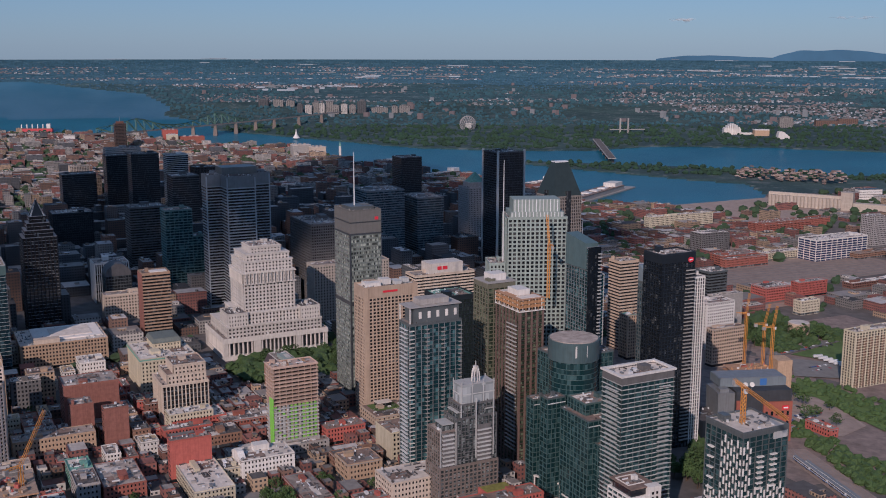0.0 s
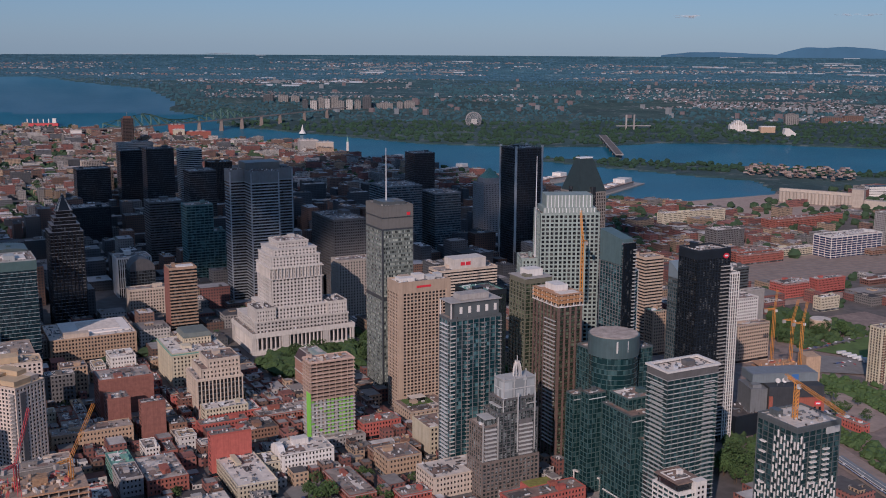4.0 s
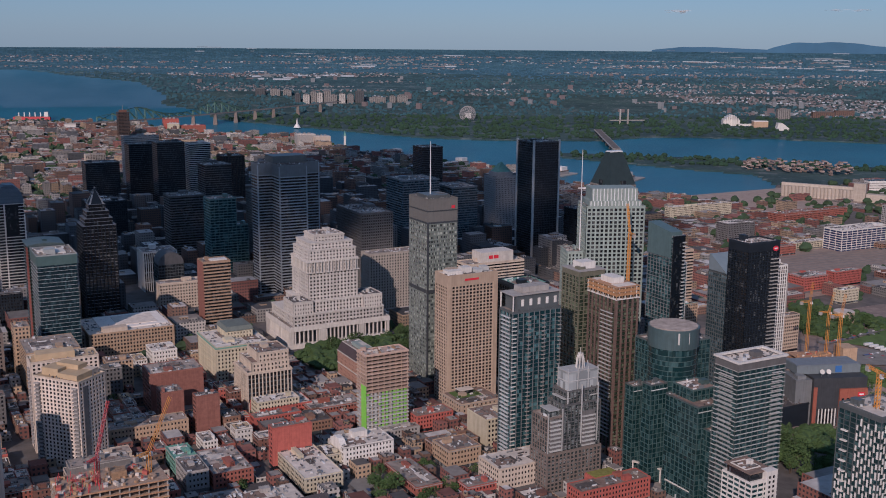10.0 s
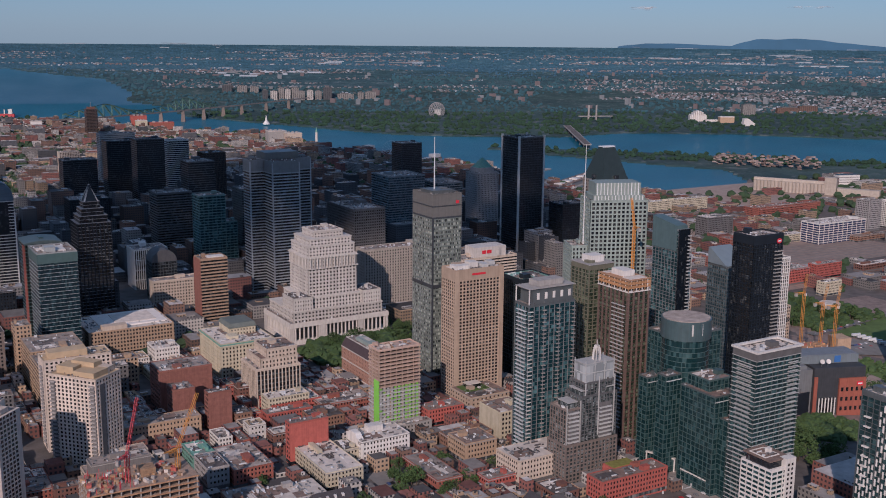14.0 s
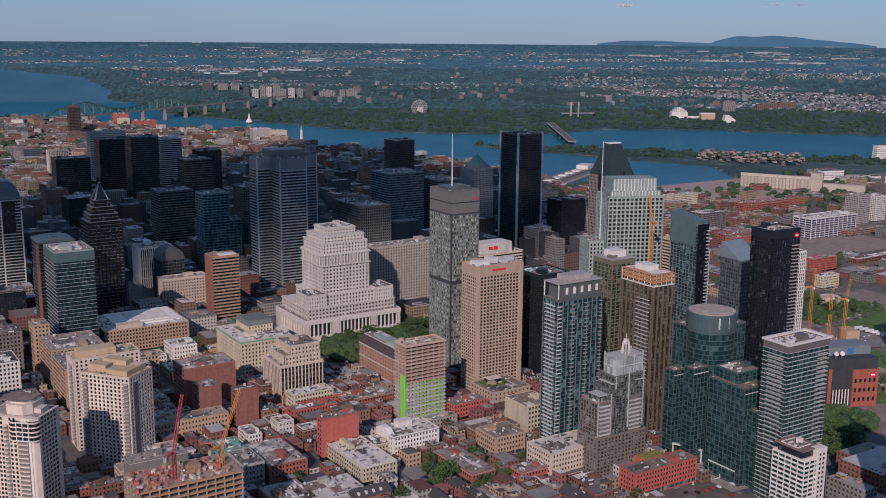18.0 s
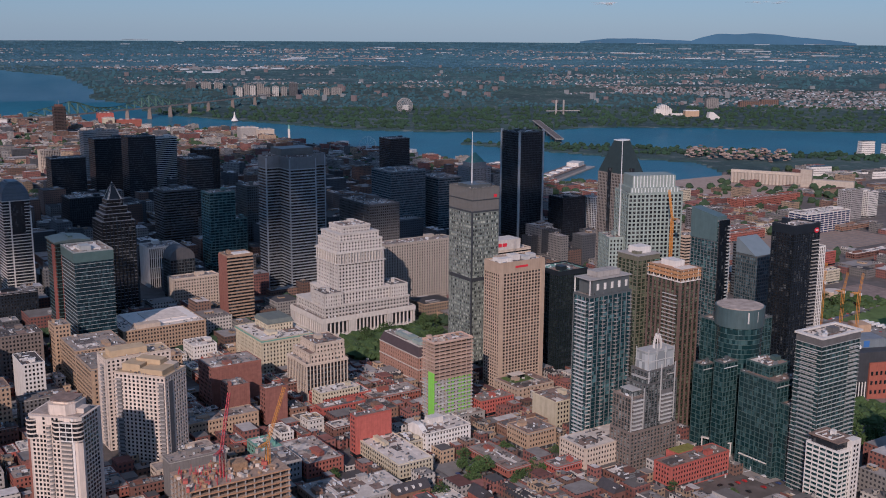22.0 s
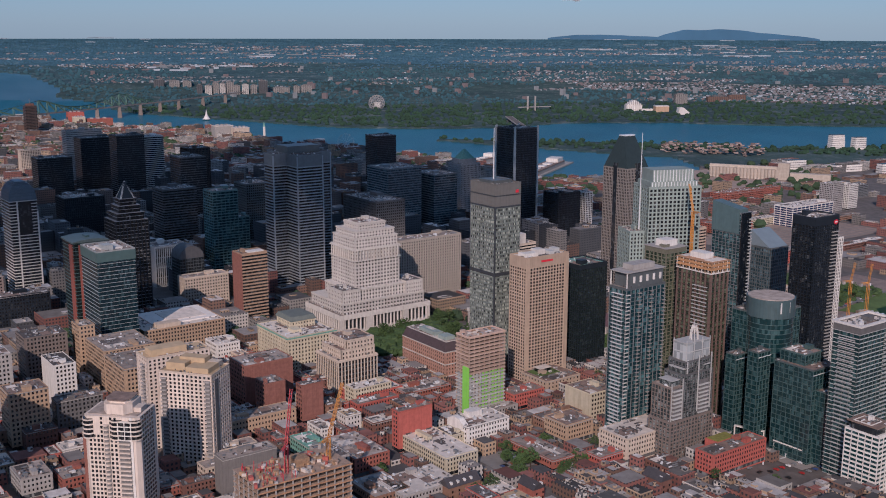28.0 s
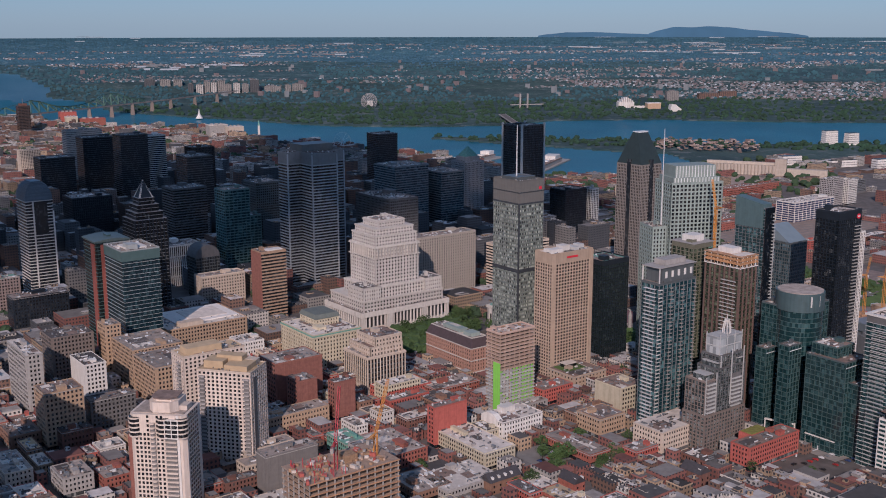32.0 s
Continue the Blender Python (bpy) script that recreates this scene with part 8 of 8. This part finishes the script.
for k in range(9):
    bm = bmesh.new()
    for j in range(18):
        a, b = from_grid(1095 + 20 * j, 1158 + 14 * k), from_grid(1115 + 20 * j, 1158 + 14 * k)
        za, zb = ground_z(*a) + 0.95, ground_z(*b) + 0.95
        s = ALONG * 0.9
        bm.faces.new([bm.verts.new(p) for p in (Vector((*a, za)) - s, Vector((*b, zb)) - s, Vector((*b, zb)) + s, Vector((*a, za)) + s)])
    tagged(new("railway_track", mesh_of("railway_track", bm, PAVING)), "pale railway siding across the brown yard", "railway", "railway tracks", "structure")
# tree belts and lawns along the tracks
def inside(x, y, pts):
    hit = False
    for (ax, ay), (bx, by) in zip(pts, pts[1:] + pts[:1]):
        if (ay > y) != (by > y) and x < (bx - ax) * (y - ay) / (by - ay) + ax:
            hit = not hit
    return hit


def belt(pts, n, size, label):
    r = random.Random(int(pts[0][0]))
    xs, ys = [p[0] for p in pts], [p[1] for p in pts]
    rows = []
    while len(rows) < n:
        x, y = r.uniform(min(xs), max(xs)), r.uniform(min(ys), max(ys))
        if inside(x, y, pts):
            rows.append((x, y, ground_z(x, y) - 0.5, size * r.uniform(0.5, 1.1)))
    joined_clumps("tree_belt", rows, LEAF, label)


def lawn(pts, label):
    bm = bmesh.new()
    bm.faces.new([bm.verts.new((x, y, ground_z(x, y) + 0.9)) for x, y in pts])
    tagged(new("lawn", mesh_of("lawn", bm, GRASS)), label, "grass", kind="structure")


def flat(name, pts, mat, label, category, lift=0.7):
    bm = bmesh.new()
    bm.faces.new([bm.verts.new((x, y, ground_z(x, y) + lift)) for x, y in pts])
    tagged(new(name, mesh_of(name, bm, mat)), label, category, kind="structure")


WORN_EARTH = solid("worn_brown_earth", (0.24, 0.185, 0.16), 0.95, 0.4, 9.0, streak=False)
plate("worn_ground", *from_grid(600, 560), 500, 420, WORN_EARTH, "pinkish brown worn ground between the lots", "ground", 0.15)
for lx, ly, n in ((322, 905, 9), (334, 940, 10), (346, 972, 9)):
    car_row(lx, ly, n, True, 3.4)
for k in range(12):
    car(384 + 11 * k, 1176 + 7.6 * k, 34)
for k in range(7):
    tx, ty = 421 + 3.4 * k, 1160 - 6.8 * k
    trailer = thing("trailer", tx, ty, ground_z(tx, ty) + 1.4, "white box trailer parked on the lot", "trailer", "parked trailers", 12)
    part("body", slab(11, 2.6, 2.7, WHITE_METAL), None, trailer, at=(0, 0, 0.9))
    for wx in (1.2, 8.6):
        part("wheels", slab(1.6, 2.4, 0.9, BLACK_METAL), None, trailer, at=(wx, 0.1, 0))
lowrise(338, 878, 9, 30, 9, BRICK_PAINT, ROOF_GRAVEL, "brick_building", "low red brick works beside the tracks", units=3, ground=-2)
lawn([(443, 1150), (458, 1150), (500, 1230), (515, 1262), (400, 1177)], "green lawn below the park trees")
lawn([(356, 1030), (373, 1012), (401, 914), (430, 960), (412, 1045), (377, 1085)], "grass bank beside the lots")
flat("dirt_lot", [(305, 895), (355, 895), (390, 929), (378, 1012), (349, 1022), (318, 960)], RAIL_GRAVEL, "pale brown lot with parked cars and rubble", "lot")
flat("parking_lot", [(376, 1090), (435, 1085), (458, 1140), (395, 1160)], PAVING, "grey parking lot below the lawn", "lot", 0.9)
flat("road", [(372, 1178), (378, 1166), (520, 1264), (510, 1274)], PAVING, "grey road below the park", "road", 1.1)
belt([(404, 1373), (446, 1366), (447, 1311), (465, 1311), (515, 1285), (500, 1250), (390, 1183), (365, 1233)], 330, 6.5, "dark trees of the park above the railway")
belt([(356, 1030), (376, 1020), (388, 953), (403, 905), (425, 950), (440, 1000), (412, 1060), (370, 1090)], 130, 4.5, "bushes along the grass bank")
belt([(319, 925), (339, 916), (342, 839), (385, 826), (400, 763), (326, 763), (317, 845), (306, 880)], 240, 5.5, "leafy trees between the tracks and the lots")
belt([(240, 862), (262, 868), (284, 850), (276, 822), (257, 800), (222, 806), (226, 840)], 150, 6.0, "leafy dark trees between the arena and the brick works")
belt([(222, 905), (245, 914), (232, 844), (210, 846)], 60, 5.5, "trees below the black tower")
belt([(-215, 1020), (-186, 985), (-150, 980), (-112, 1005), (-108, 1085), (-150, 1075), (-190, 1055)], 190, 9.5, "tall leafy trees of the city square")
belt([(30, 985), (60, 1000), (100, 1055), (125, 1150), (95, 1170), (60, 1090), (20, 1010)], 120, 7.5, "leafy trees of the cathedral gardens")

# ---- landmarks of the port, the islands and the far bank ----
def far_thing(name, x, y, z, label, category, turn=0.0, group=""):
    p, k = drawn_in(x, y, z)
    ob = thing(name, p.x, p.y, p.z, label, category, group, turn)
    ob.scale = (k, k, k)
    return ob


# iron cantilever bridge
def bridge():
    ends = [(-1620, 3600), (-1160, 3960), (-935, 4330), (-720, 4720), (-430, 5350)]
    ob = thing("truss_bridge", 0, 0, 0, "long green iron truss bridge on stone piers across the river", "bridge", turn=0)
    iron = solid("green_bridge_iron", (0.09, 0.165, 0.135), 0.7, 0.2, 20.0, streak=False)
    pts = []
    for (ax, ay), (bx, by) in zip(ends, ends[1:]):
        for i in range(10):
            pts.append((ax + (bx - ax) * i / 10, ay + (by - ay) * i / 10))
    deck_z = 22.0
    for i in range(len(pts) - 1):
        a, b = pts[i], pts[i + 1]
        bm = bmesh.new()
        va = [drawn_in(a[0], a[1] + s, deck_z + q)[0] for s in (-9, 9) for q in (0, 5)]
        vb = [drawn_in(b[0], b[1] + s, deck_z + q)[0] for s in (-9, 9) for q in (0, 5)]
        v = [bm.verts.new(p) for p in va + vb]
        for f in ((0, 1, 5, 4), (2, 6, 7, 3), (1, 3, 7, 5), (0, 4, 6, 2)):
            bm.faces.new([v[j] for j in f])
        part("deck_span", bm, CONC_DARK, ob)
        if i % 3 == 0:
            bm = bmesh.new()
            p, k = drawn_in(a[0], a[1], -22)
            add_prism(bm, [(p.x - 9 * k, p.y - 6 * k), (p.x + 9 * k, p.y - 6 * k), (p.x + 9 * k, p.y + 6 * k), (p.x - 9 * k, p.y + 6 * k)], p.z, p.z + 44 * k, 0.6)
            part("stone_pier", bm, BROWN_STONE, ob)
        f = i / 10
        rise = 0
        if 8 <= i <= 25:
            rise = 12 + 34 * max(math.exp(-((i - 11) / 2.2) ** 2), math.exp(-((i - 21) / 2.4) ** 2))
            nxt = 12 + 34 * max(math.exp(-((i + 1 - 11) / 2.2) ** 2), math.exp(-((i + 1 - 21) / 2.4) ** 2))
            for s in (-8, 8):
                bm = bmesh.new()
                for p, q in (((a, rise), (b, nxt)), ((a, 0), (b, nxt)), ((a, rise), (b, 0)), ((a, 0), (a, rise))):
                    c = [drawn_in(p[0][0], p[0][1] + s, deck_z + 5 + p[1])[0], drawn_in(q[0][0], q[0][1] + s, deck_z + 5 + q[1])[0]]
                    w = Vector((1.1, 0, 1.1))
                    v = [bm.verts.new(t) for t in (c[0] - w, c[0] + w, c[1] + w, c[1] - w)]
                    bm.faces.new(v)
                part("truss_panel", bm, iron, ob)


bridge()

# geodesic dome
ob = far_thing("geodesic_dome", 135, 4700, -16, "pale see-through geodesic dome among island trees", "dome")
bm = bmesh.new()
bmesh.ops.create_icosphere(bm, subdivisions=3, radius=36, matrix=Matrix.Translation((0, 0, 22)))
bmesh.ops.wireframe(bm, faces=bm.faces[:], thickness=1.0, use_replace=True, use_even_offset=True)
part("steel_lattice", bm, solid("dome_steel", (0.40, 0.38, 0.37), 0.6, 0.1, 5.0), ob)
part("inner_building", slab(26, 16, 22, WHITE), None, ob, at=(-10, -8, 4))
# white casino and its companions
ob = far_thing("white_pavilion", 1190, 4400, -16, "white curved island pavilion with fins", "building")
for i in range(7):
    part("fin", slab(5, 40, 30 + 16 * math.sin(i * 0.5), WHITE), None, ob, at=(i * 9, 0, 0))
part("hall", slab(70, 30, 26, WHITE), None, ob, at=(-4, 5, 0))
part("low_wing", slab(60, 24, 10, WHITE), None, ob, at=(60, -10, 0))
ob = far_thing("brown_pavilion", 1290, 4330, -16, "brown block beside the white pavilion", "building")
part("hall", slab(60, 30, 24, BRICK_TAN), None, ob)
part("roof", slab(60, 30, 3, WHITE), None, ob, at=(0, 0, 24))
ob = far_thing("white_tent", 1335, 4180, -16, "white swept tent roof by the water", "tent")
bm = bmesh.new()
v = [bm.verts.new(p) for p in ((0, 0, 0), (60, 0, 2), (60, 30, 2), (0, 30, 0), (6, 0, 30), (22, 0, 30), (22, 30, 30), (6, 30, 30))]
for f in ((0, 1, 5, 4), (1, 2, 6, 5), (2, 3, 7, 6), (3, 0, 4, 7), (4, 5, 6, 7)):
    bm.faces.new([v[i] for i in f])
part("canvas", bm, WHITE, ob)
ob = far_thing("white_tent", -565, 4215, -17, "white pointed tent on the island shore", "tent")
bm = bmesh.new()
add_prism(bm, circle(0, 0, 15, 12), 0, 14, 0.35)
add_prism(bm, circle(0, 0, 5.0, 12), 14, 36, 0.1)
part("canvas", bm, WHITE, ob)
# high-rises of the far bank
for x, y, w, h, mt in ((-735, 5760, 30, 66, 5), (-690, 5740, 36, 62, 4), (-655, 5790, 34, 78, 3), (-615, 5760, 30, 74, 4), (-585, 5800, 40, 80, 3), (-545, 5750, 36, 60, 3), (-500, 5780, 34, 66, 4), (-455, 5770, 34, 62, 3), (-415, 5820, 48, 84, 5), (-340, 5850, 90, 38, 3), (-230, 5880, 34, 46, 3), (-190, 5900, 60, 50, 3), (-1050, 6500, 60, 54, 5), (-960, 6500, 60, 50, 3), (-880, 6480, 50, 46, 3), (1545, 4790, 60, 60, 3), (1750, 4900, 120, 34, 1), (1880, 4960, 90, 40, 1)):
    ob = far_thing("far_apartment_block", x, y, -16, "far apartment tower on the opposite bank", "apartment tower", group="towers of the far bank")
    part("wall", slab(w, 24, h * 0.78, FAR_WALLS[mt]), None, ob)
    part("roof", slab(w * 0.5, 12, 5, CONC_DARK), None, ob, at=(w * 0.2, 5, h * 0.78))
# stacked concrete housing on the spit
hab = random.Random(6)
HOUSING_TAN = solid("dusky_tan_concrete", (0.40, 0.315, 0.28), 0.9, 0.2, 5.0)
# Darker copy for every second box, with shade put into its colour.
HOUSING_DARK = solid("shaded_brown_concrete", (0.22, 0.165, 0.145), 0.9, 0.2, 5.0)
for cx, cy in ((835, 2893), (885, 2865), (935, 2838), (985, 2811), (1035, 2785)):
    ob = far_thing("stacked_housing", cx, cy, -15, "jumble of stacked concrete housing boxes on the spit", "housing", 20, "stacked housing clusters")
    for i in range(34):
        h = hab.uniform(0, 1)
        px, pz = hab.uniform(-36, 36) * (1.15 - 0.6 * h), 3.4 * round(h * 9)
        part("housing_box", slab(10, 6, 3.4, HOUSING_TAN) if i % 2 else slab(6, 10, 3.4, HOUSING_DARK), None, ob, at=(px, hab.uniform(-12, 12), pz))
# grain elevator
BUFF = solid("buff_silo_concrete", (0.46, 0.40, 0.335), 0.9, 0.2, 6.0)
ob = far_thing("grain_elevator", 742, 2400, -15, "long pale buff concrete grain elevator by the basin", "silo", -33)
part("house", slab(160, 16, 24, BUFF), None, ob)
bm = bmesh.new()
add_prism(bm, circle(0, 0, 4.0, 12), 0, 24)
silo = mesh_of("silo", bm, BUFF)
for i in range(20):
    part("silo", silo, None, ob, at=(4 + 8 * i, -1, 0))
part("gallery", slab(162, 9, 6, BUFF), None, ob, at=(-1, 4, 24))
part("head_tower", slab(26, 18, 40, BUFF), None, ob, at=(158, -2, 0))
part("low_shed", slab(90, 20, 18, BUFF), None, ob, at=(186, -4, 0))
for x, y, w, h in ((1330, 2900, 46, 46), (1392, 2880, 40, 38), (1540, 2700, 40, 56), (980, 2480, 60, 24), (1080, 2420, 80, 20), (1180, 2380, 60, 26)):
    ob = far_thing("white_apartment_block", x, y, -15, "white terraced apartment block near the spit", "apartment block", 10, "white blocks near the spit")
    for k in range(int(h / 6)):
        part("storey", slab(w - 0.5 * k, 22 - 0.3 * k, 5.0, WHITE), None, ob, at=(k * 0.25, k * 0.15, 6 * k))
        part("window_band", slab(w - 0.5 * k - 1, 21 - 0.3 * k, 1.0, GLASS_DARK), None, ob, at=(k * 0.25 + 0.5, k * 0.15 + 0.5, 6 * k + 5))
# quays with sheds
for x, y, l, w, turn, lab in ((285, 2390, 400, 40, 59, "long quay shed with a pale patched roof"), (180, 2640, 230, 34, 50, "long quay shed with white roofs"), (-60, 2860, 200, 30, 50, "quay with low sheds and moored boats"), (-240, 3120, 170, 30, 45, "quay with low sheds")):
    ob = far_thing("quay", x, y, -22, lab, "pier", turn, "quays of the old port")
    part("deck", slab(l, w + 16, 5, CONC), None, ob, at=(0, -8, 0))
    part("shed", slab(l * 0.8, w, 9, STONE_GREY), None, ob, at=(l * 0.05, 0, 5))
    part("roof", slab(l * 0.8, w, 1.5, ROOF_BROWN, 1), None, ob, at=(l * 0.05, 0, 14))
    for i in range(6):
        part("roof_light", slab(l * 0.06, w * 0.5, 2.5, WHITE), None, ob, at=(l * (0.08 + 0.125 * i), w * 0.2, 15.5))
    part("terminal", slab(l * 0.12, w * 0.8, 20, WHITE), None, ob, at=(l * 0.72, 3, 5))
# brown broadcast tower, brewery and port roofs
ob = far_thing("broadcast_tower", -1050, 3430, -14, "slim dark brown tower standing alone in the eastern streets", "tower", 27)
part("wall", slab(34, 30, 108, BRONZE), None, ob)
for k in range(22):
    part("window_band", slab(34, 30, 1.6, GLASS_DARK, 0.15), None, ob, at=(0, 0, 6 + 4.6 * k))
part("plant_room", slab(22, 18, 6, BRICK_DARK), None, ob, at=(6, 6, 108))
part("mast", slab(1.5, 1.5, 16, GREY_METAL), None, ob, at=(16, 14, 112))
for x, y, w, d, h, mt, lab in ((-1030, 3960, 56, 40, 46, BRICK_PAINT, "red brewery block by the port"), (-960, 3930, 90, 40, 24, BRICK_RED, "long red brewery hall by the port"), (-1000, 3900, 40, 30, 34, STONE_CREAM, "cream silo block by the brewery"), (-800, 3680, 130, 36, 16, BRICK_PAINT, "long red roofed port shed"), (-640, 3600, 110, 30, 14, BRICK_PAINT, "long red roofed quay shed"), (-1340, 3720, 60, 30, 44, WHITE, "white slab block in the eastern streets"), (-480, 3420, 60, 40, 40, CONC, "grey port silo block"), (-420, 3400, 50, 30, 36, BEIGE, "pale terraced port block")):
    ob = far_thing("port_building", x, y, -15, lab, "building", 20)
    part("wall", slab(w, d, h, mt), None, ob)
    part("roof", slab(w, d, 1.5, BRICK_PAINT if mt in (BRICK_PAINT, BRICK_RED) else ROOF_PALE, 0.6), None, ob, at=(0, 0, h))
    for k in range(3):
        part("roof_unit", slab(w * 0.12, d * 0.3, 4, CONC), None, ob, at=(w * (0.15 + 0.25 * k), d * 0.3, h + 1.5))
# causeway bridge to the island and the cable-stayed mast
ob = far_thing("causeway_bridge", 546, 3320, -14, "low grey road bridge from the spit to the island", "bridge", 88)
ob.rotation_euler[1] = -0.045
part("deck", slab(470, 26, 3, CONC), None, ob, at=(0, 0, 8))
part("roadway", slab(470, 20, 0.4, ASPHALT), None, ob, at=(0, 3, 11))
for i in range(6):
    part("pier", slab(6, 20, 14, CONC_DARK), None, ob, at=(20 + 84 * i, 3, -6))
ob = far_thing("pylon_bridge", 760, 4450, -14, "small cable-stayed footbridge with twin pylons", "bridge", 8)
for i in range(2):
    part("pylon", slab(6, 6, 62, CONC), None, ob, at=(34 * i, 0, 0))
part("deck", slab(150, 10, 3, CONC), None, ob, at=(-40, 0, 14))
# ferris wheel and the clock spire
ob = far_thing("ferris_wheel", -95, 2960, -15, "white ferris wheel by the old port", "ferris wheel", 20)
bm = bmesh.new()
for i in range(36):
    a0, a1 = 2 * math.pi * i / 36, 2 * math.pi * (i + 1) / 36
    for r0 in (26.0, 24.0):
        v = [bm.verts.new(p) for p in ((r0 * math.cos(a0), 0, 32 + r0 * math.sin(a0)), (r0 * math.cos(a1), 0, 32 + r0 * math.sin(a1)), ((r0 + 0.5) * math.cos(a1), 0, 32 + (r0 + 0.5) * math.sin(a1)), ((r0 + 0.5) * math.cos(a0), 0, 32 + (r0 + 0.5) * math.sin(a0)))]
        bm.faces.new(v)
part("rim", bm, WHITE_METAL, ob)
for i in range(12):
    s = part("spoke", slab(0.5, 0.5, 25, WHITE_METAL), None, ob)
    s.matrix_basis = pose(0, 0, 32, 0, 30 * i, 0)
for sx in (-12, 12):
    leg = part("leg", slab(1.4, 1.4, 34, WHITE_METAL), None, ob)
    leg.matrix_basis = pose(sx, 0, 0, 0, -sx * 1.65, 0)
ob = far_thing("clock_spire", -330, 3400, -15, "slim white spire beside the port", "tower")
part("shaft", slab(7, 7, 40, STONE_PALE), None, ob)
bm = bmesh.new()
add_prism(bm, [(0, 0), (7, 0), (7, 7), (0, 7)], 40, 56, 0.1)
part("spire", bm, COPPER, ob)
# moored freighter
ob = far_thing("freighter", -1800, 4560, -21, "red freighter moored on the river", "ship", 8)
part("hull", slab(150, 22, 12, CRANE_RED), None, ob)
part("deck", slab(146, 20, 1.5, BRICK_RED), None, ob, at=(2, 1, 12))
for i in range(5):
    part("deck_crane", slab(4, 4, 18, WHITE), None, ob, at=(20 + 22 * i, 9, 13))
part("bridge_house", slab(16, 18, 20, WHITE), None, ob, at=(126, 2, 13))

# blue-fronted office on the low ground, and towers in the clouded quarter
tower("office_block", "modern office with white bands over dark blue glass", "office building", 622, 1739, 120, 40, 20, WHITE, glazed("deep_blue_glass", (0.02, 0.035, 0.09), (0.06, 0.09, 0.17)), 4.2, (1.0, 0.2), (0.7, 12.0, 0.2), ROOF_PALE, 4, 1.0, lone=False)
plate("dirt_lot", 560, 2120, 420, 260, RAIL_GRAVEL, "brown yards behind the harbour", "lot", 0.35)
plate("spit_road", 560, 3010, 200, 14, PAVING, "pale road along the spit", "road", 2.2)
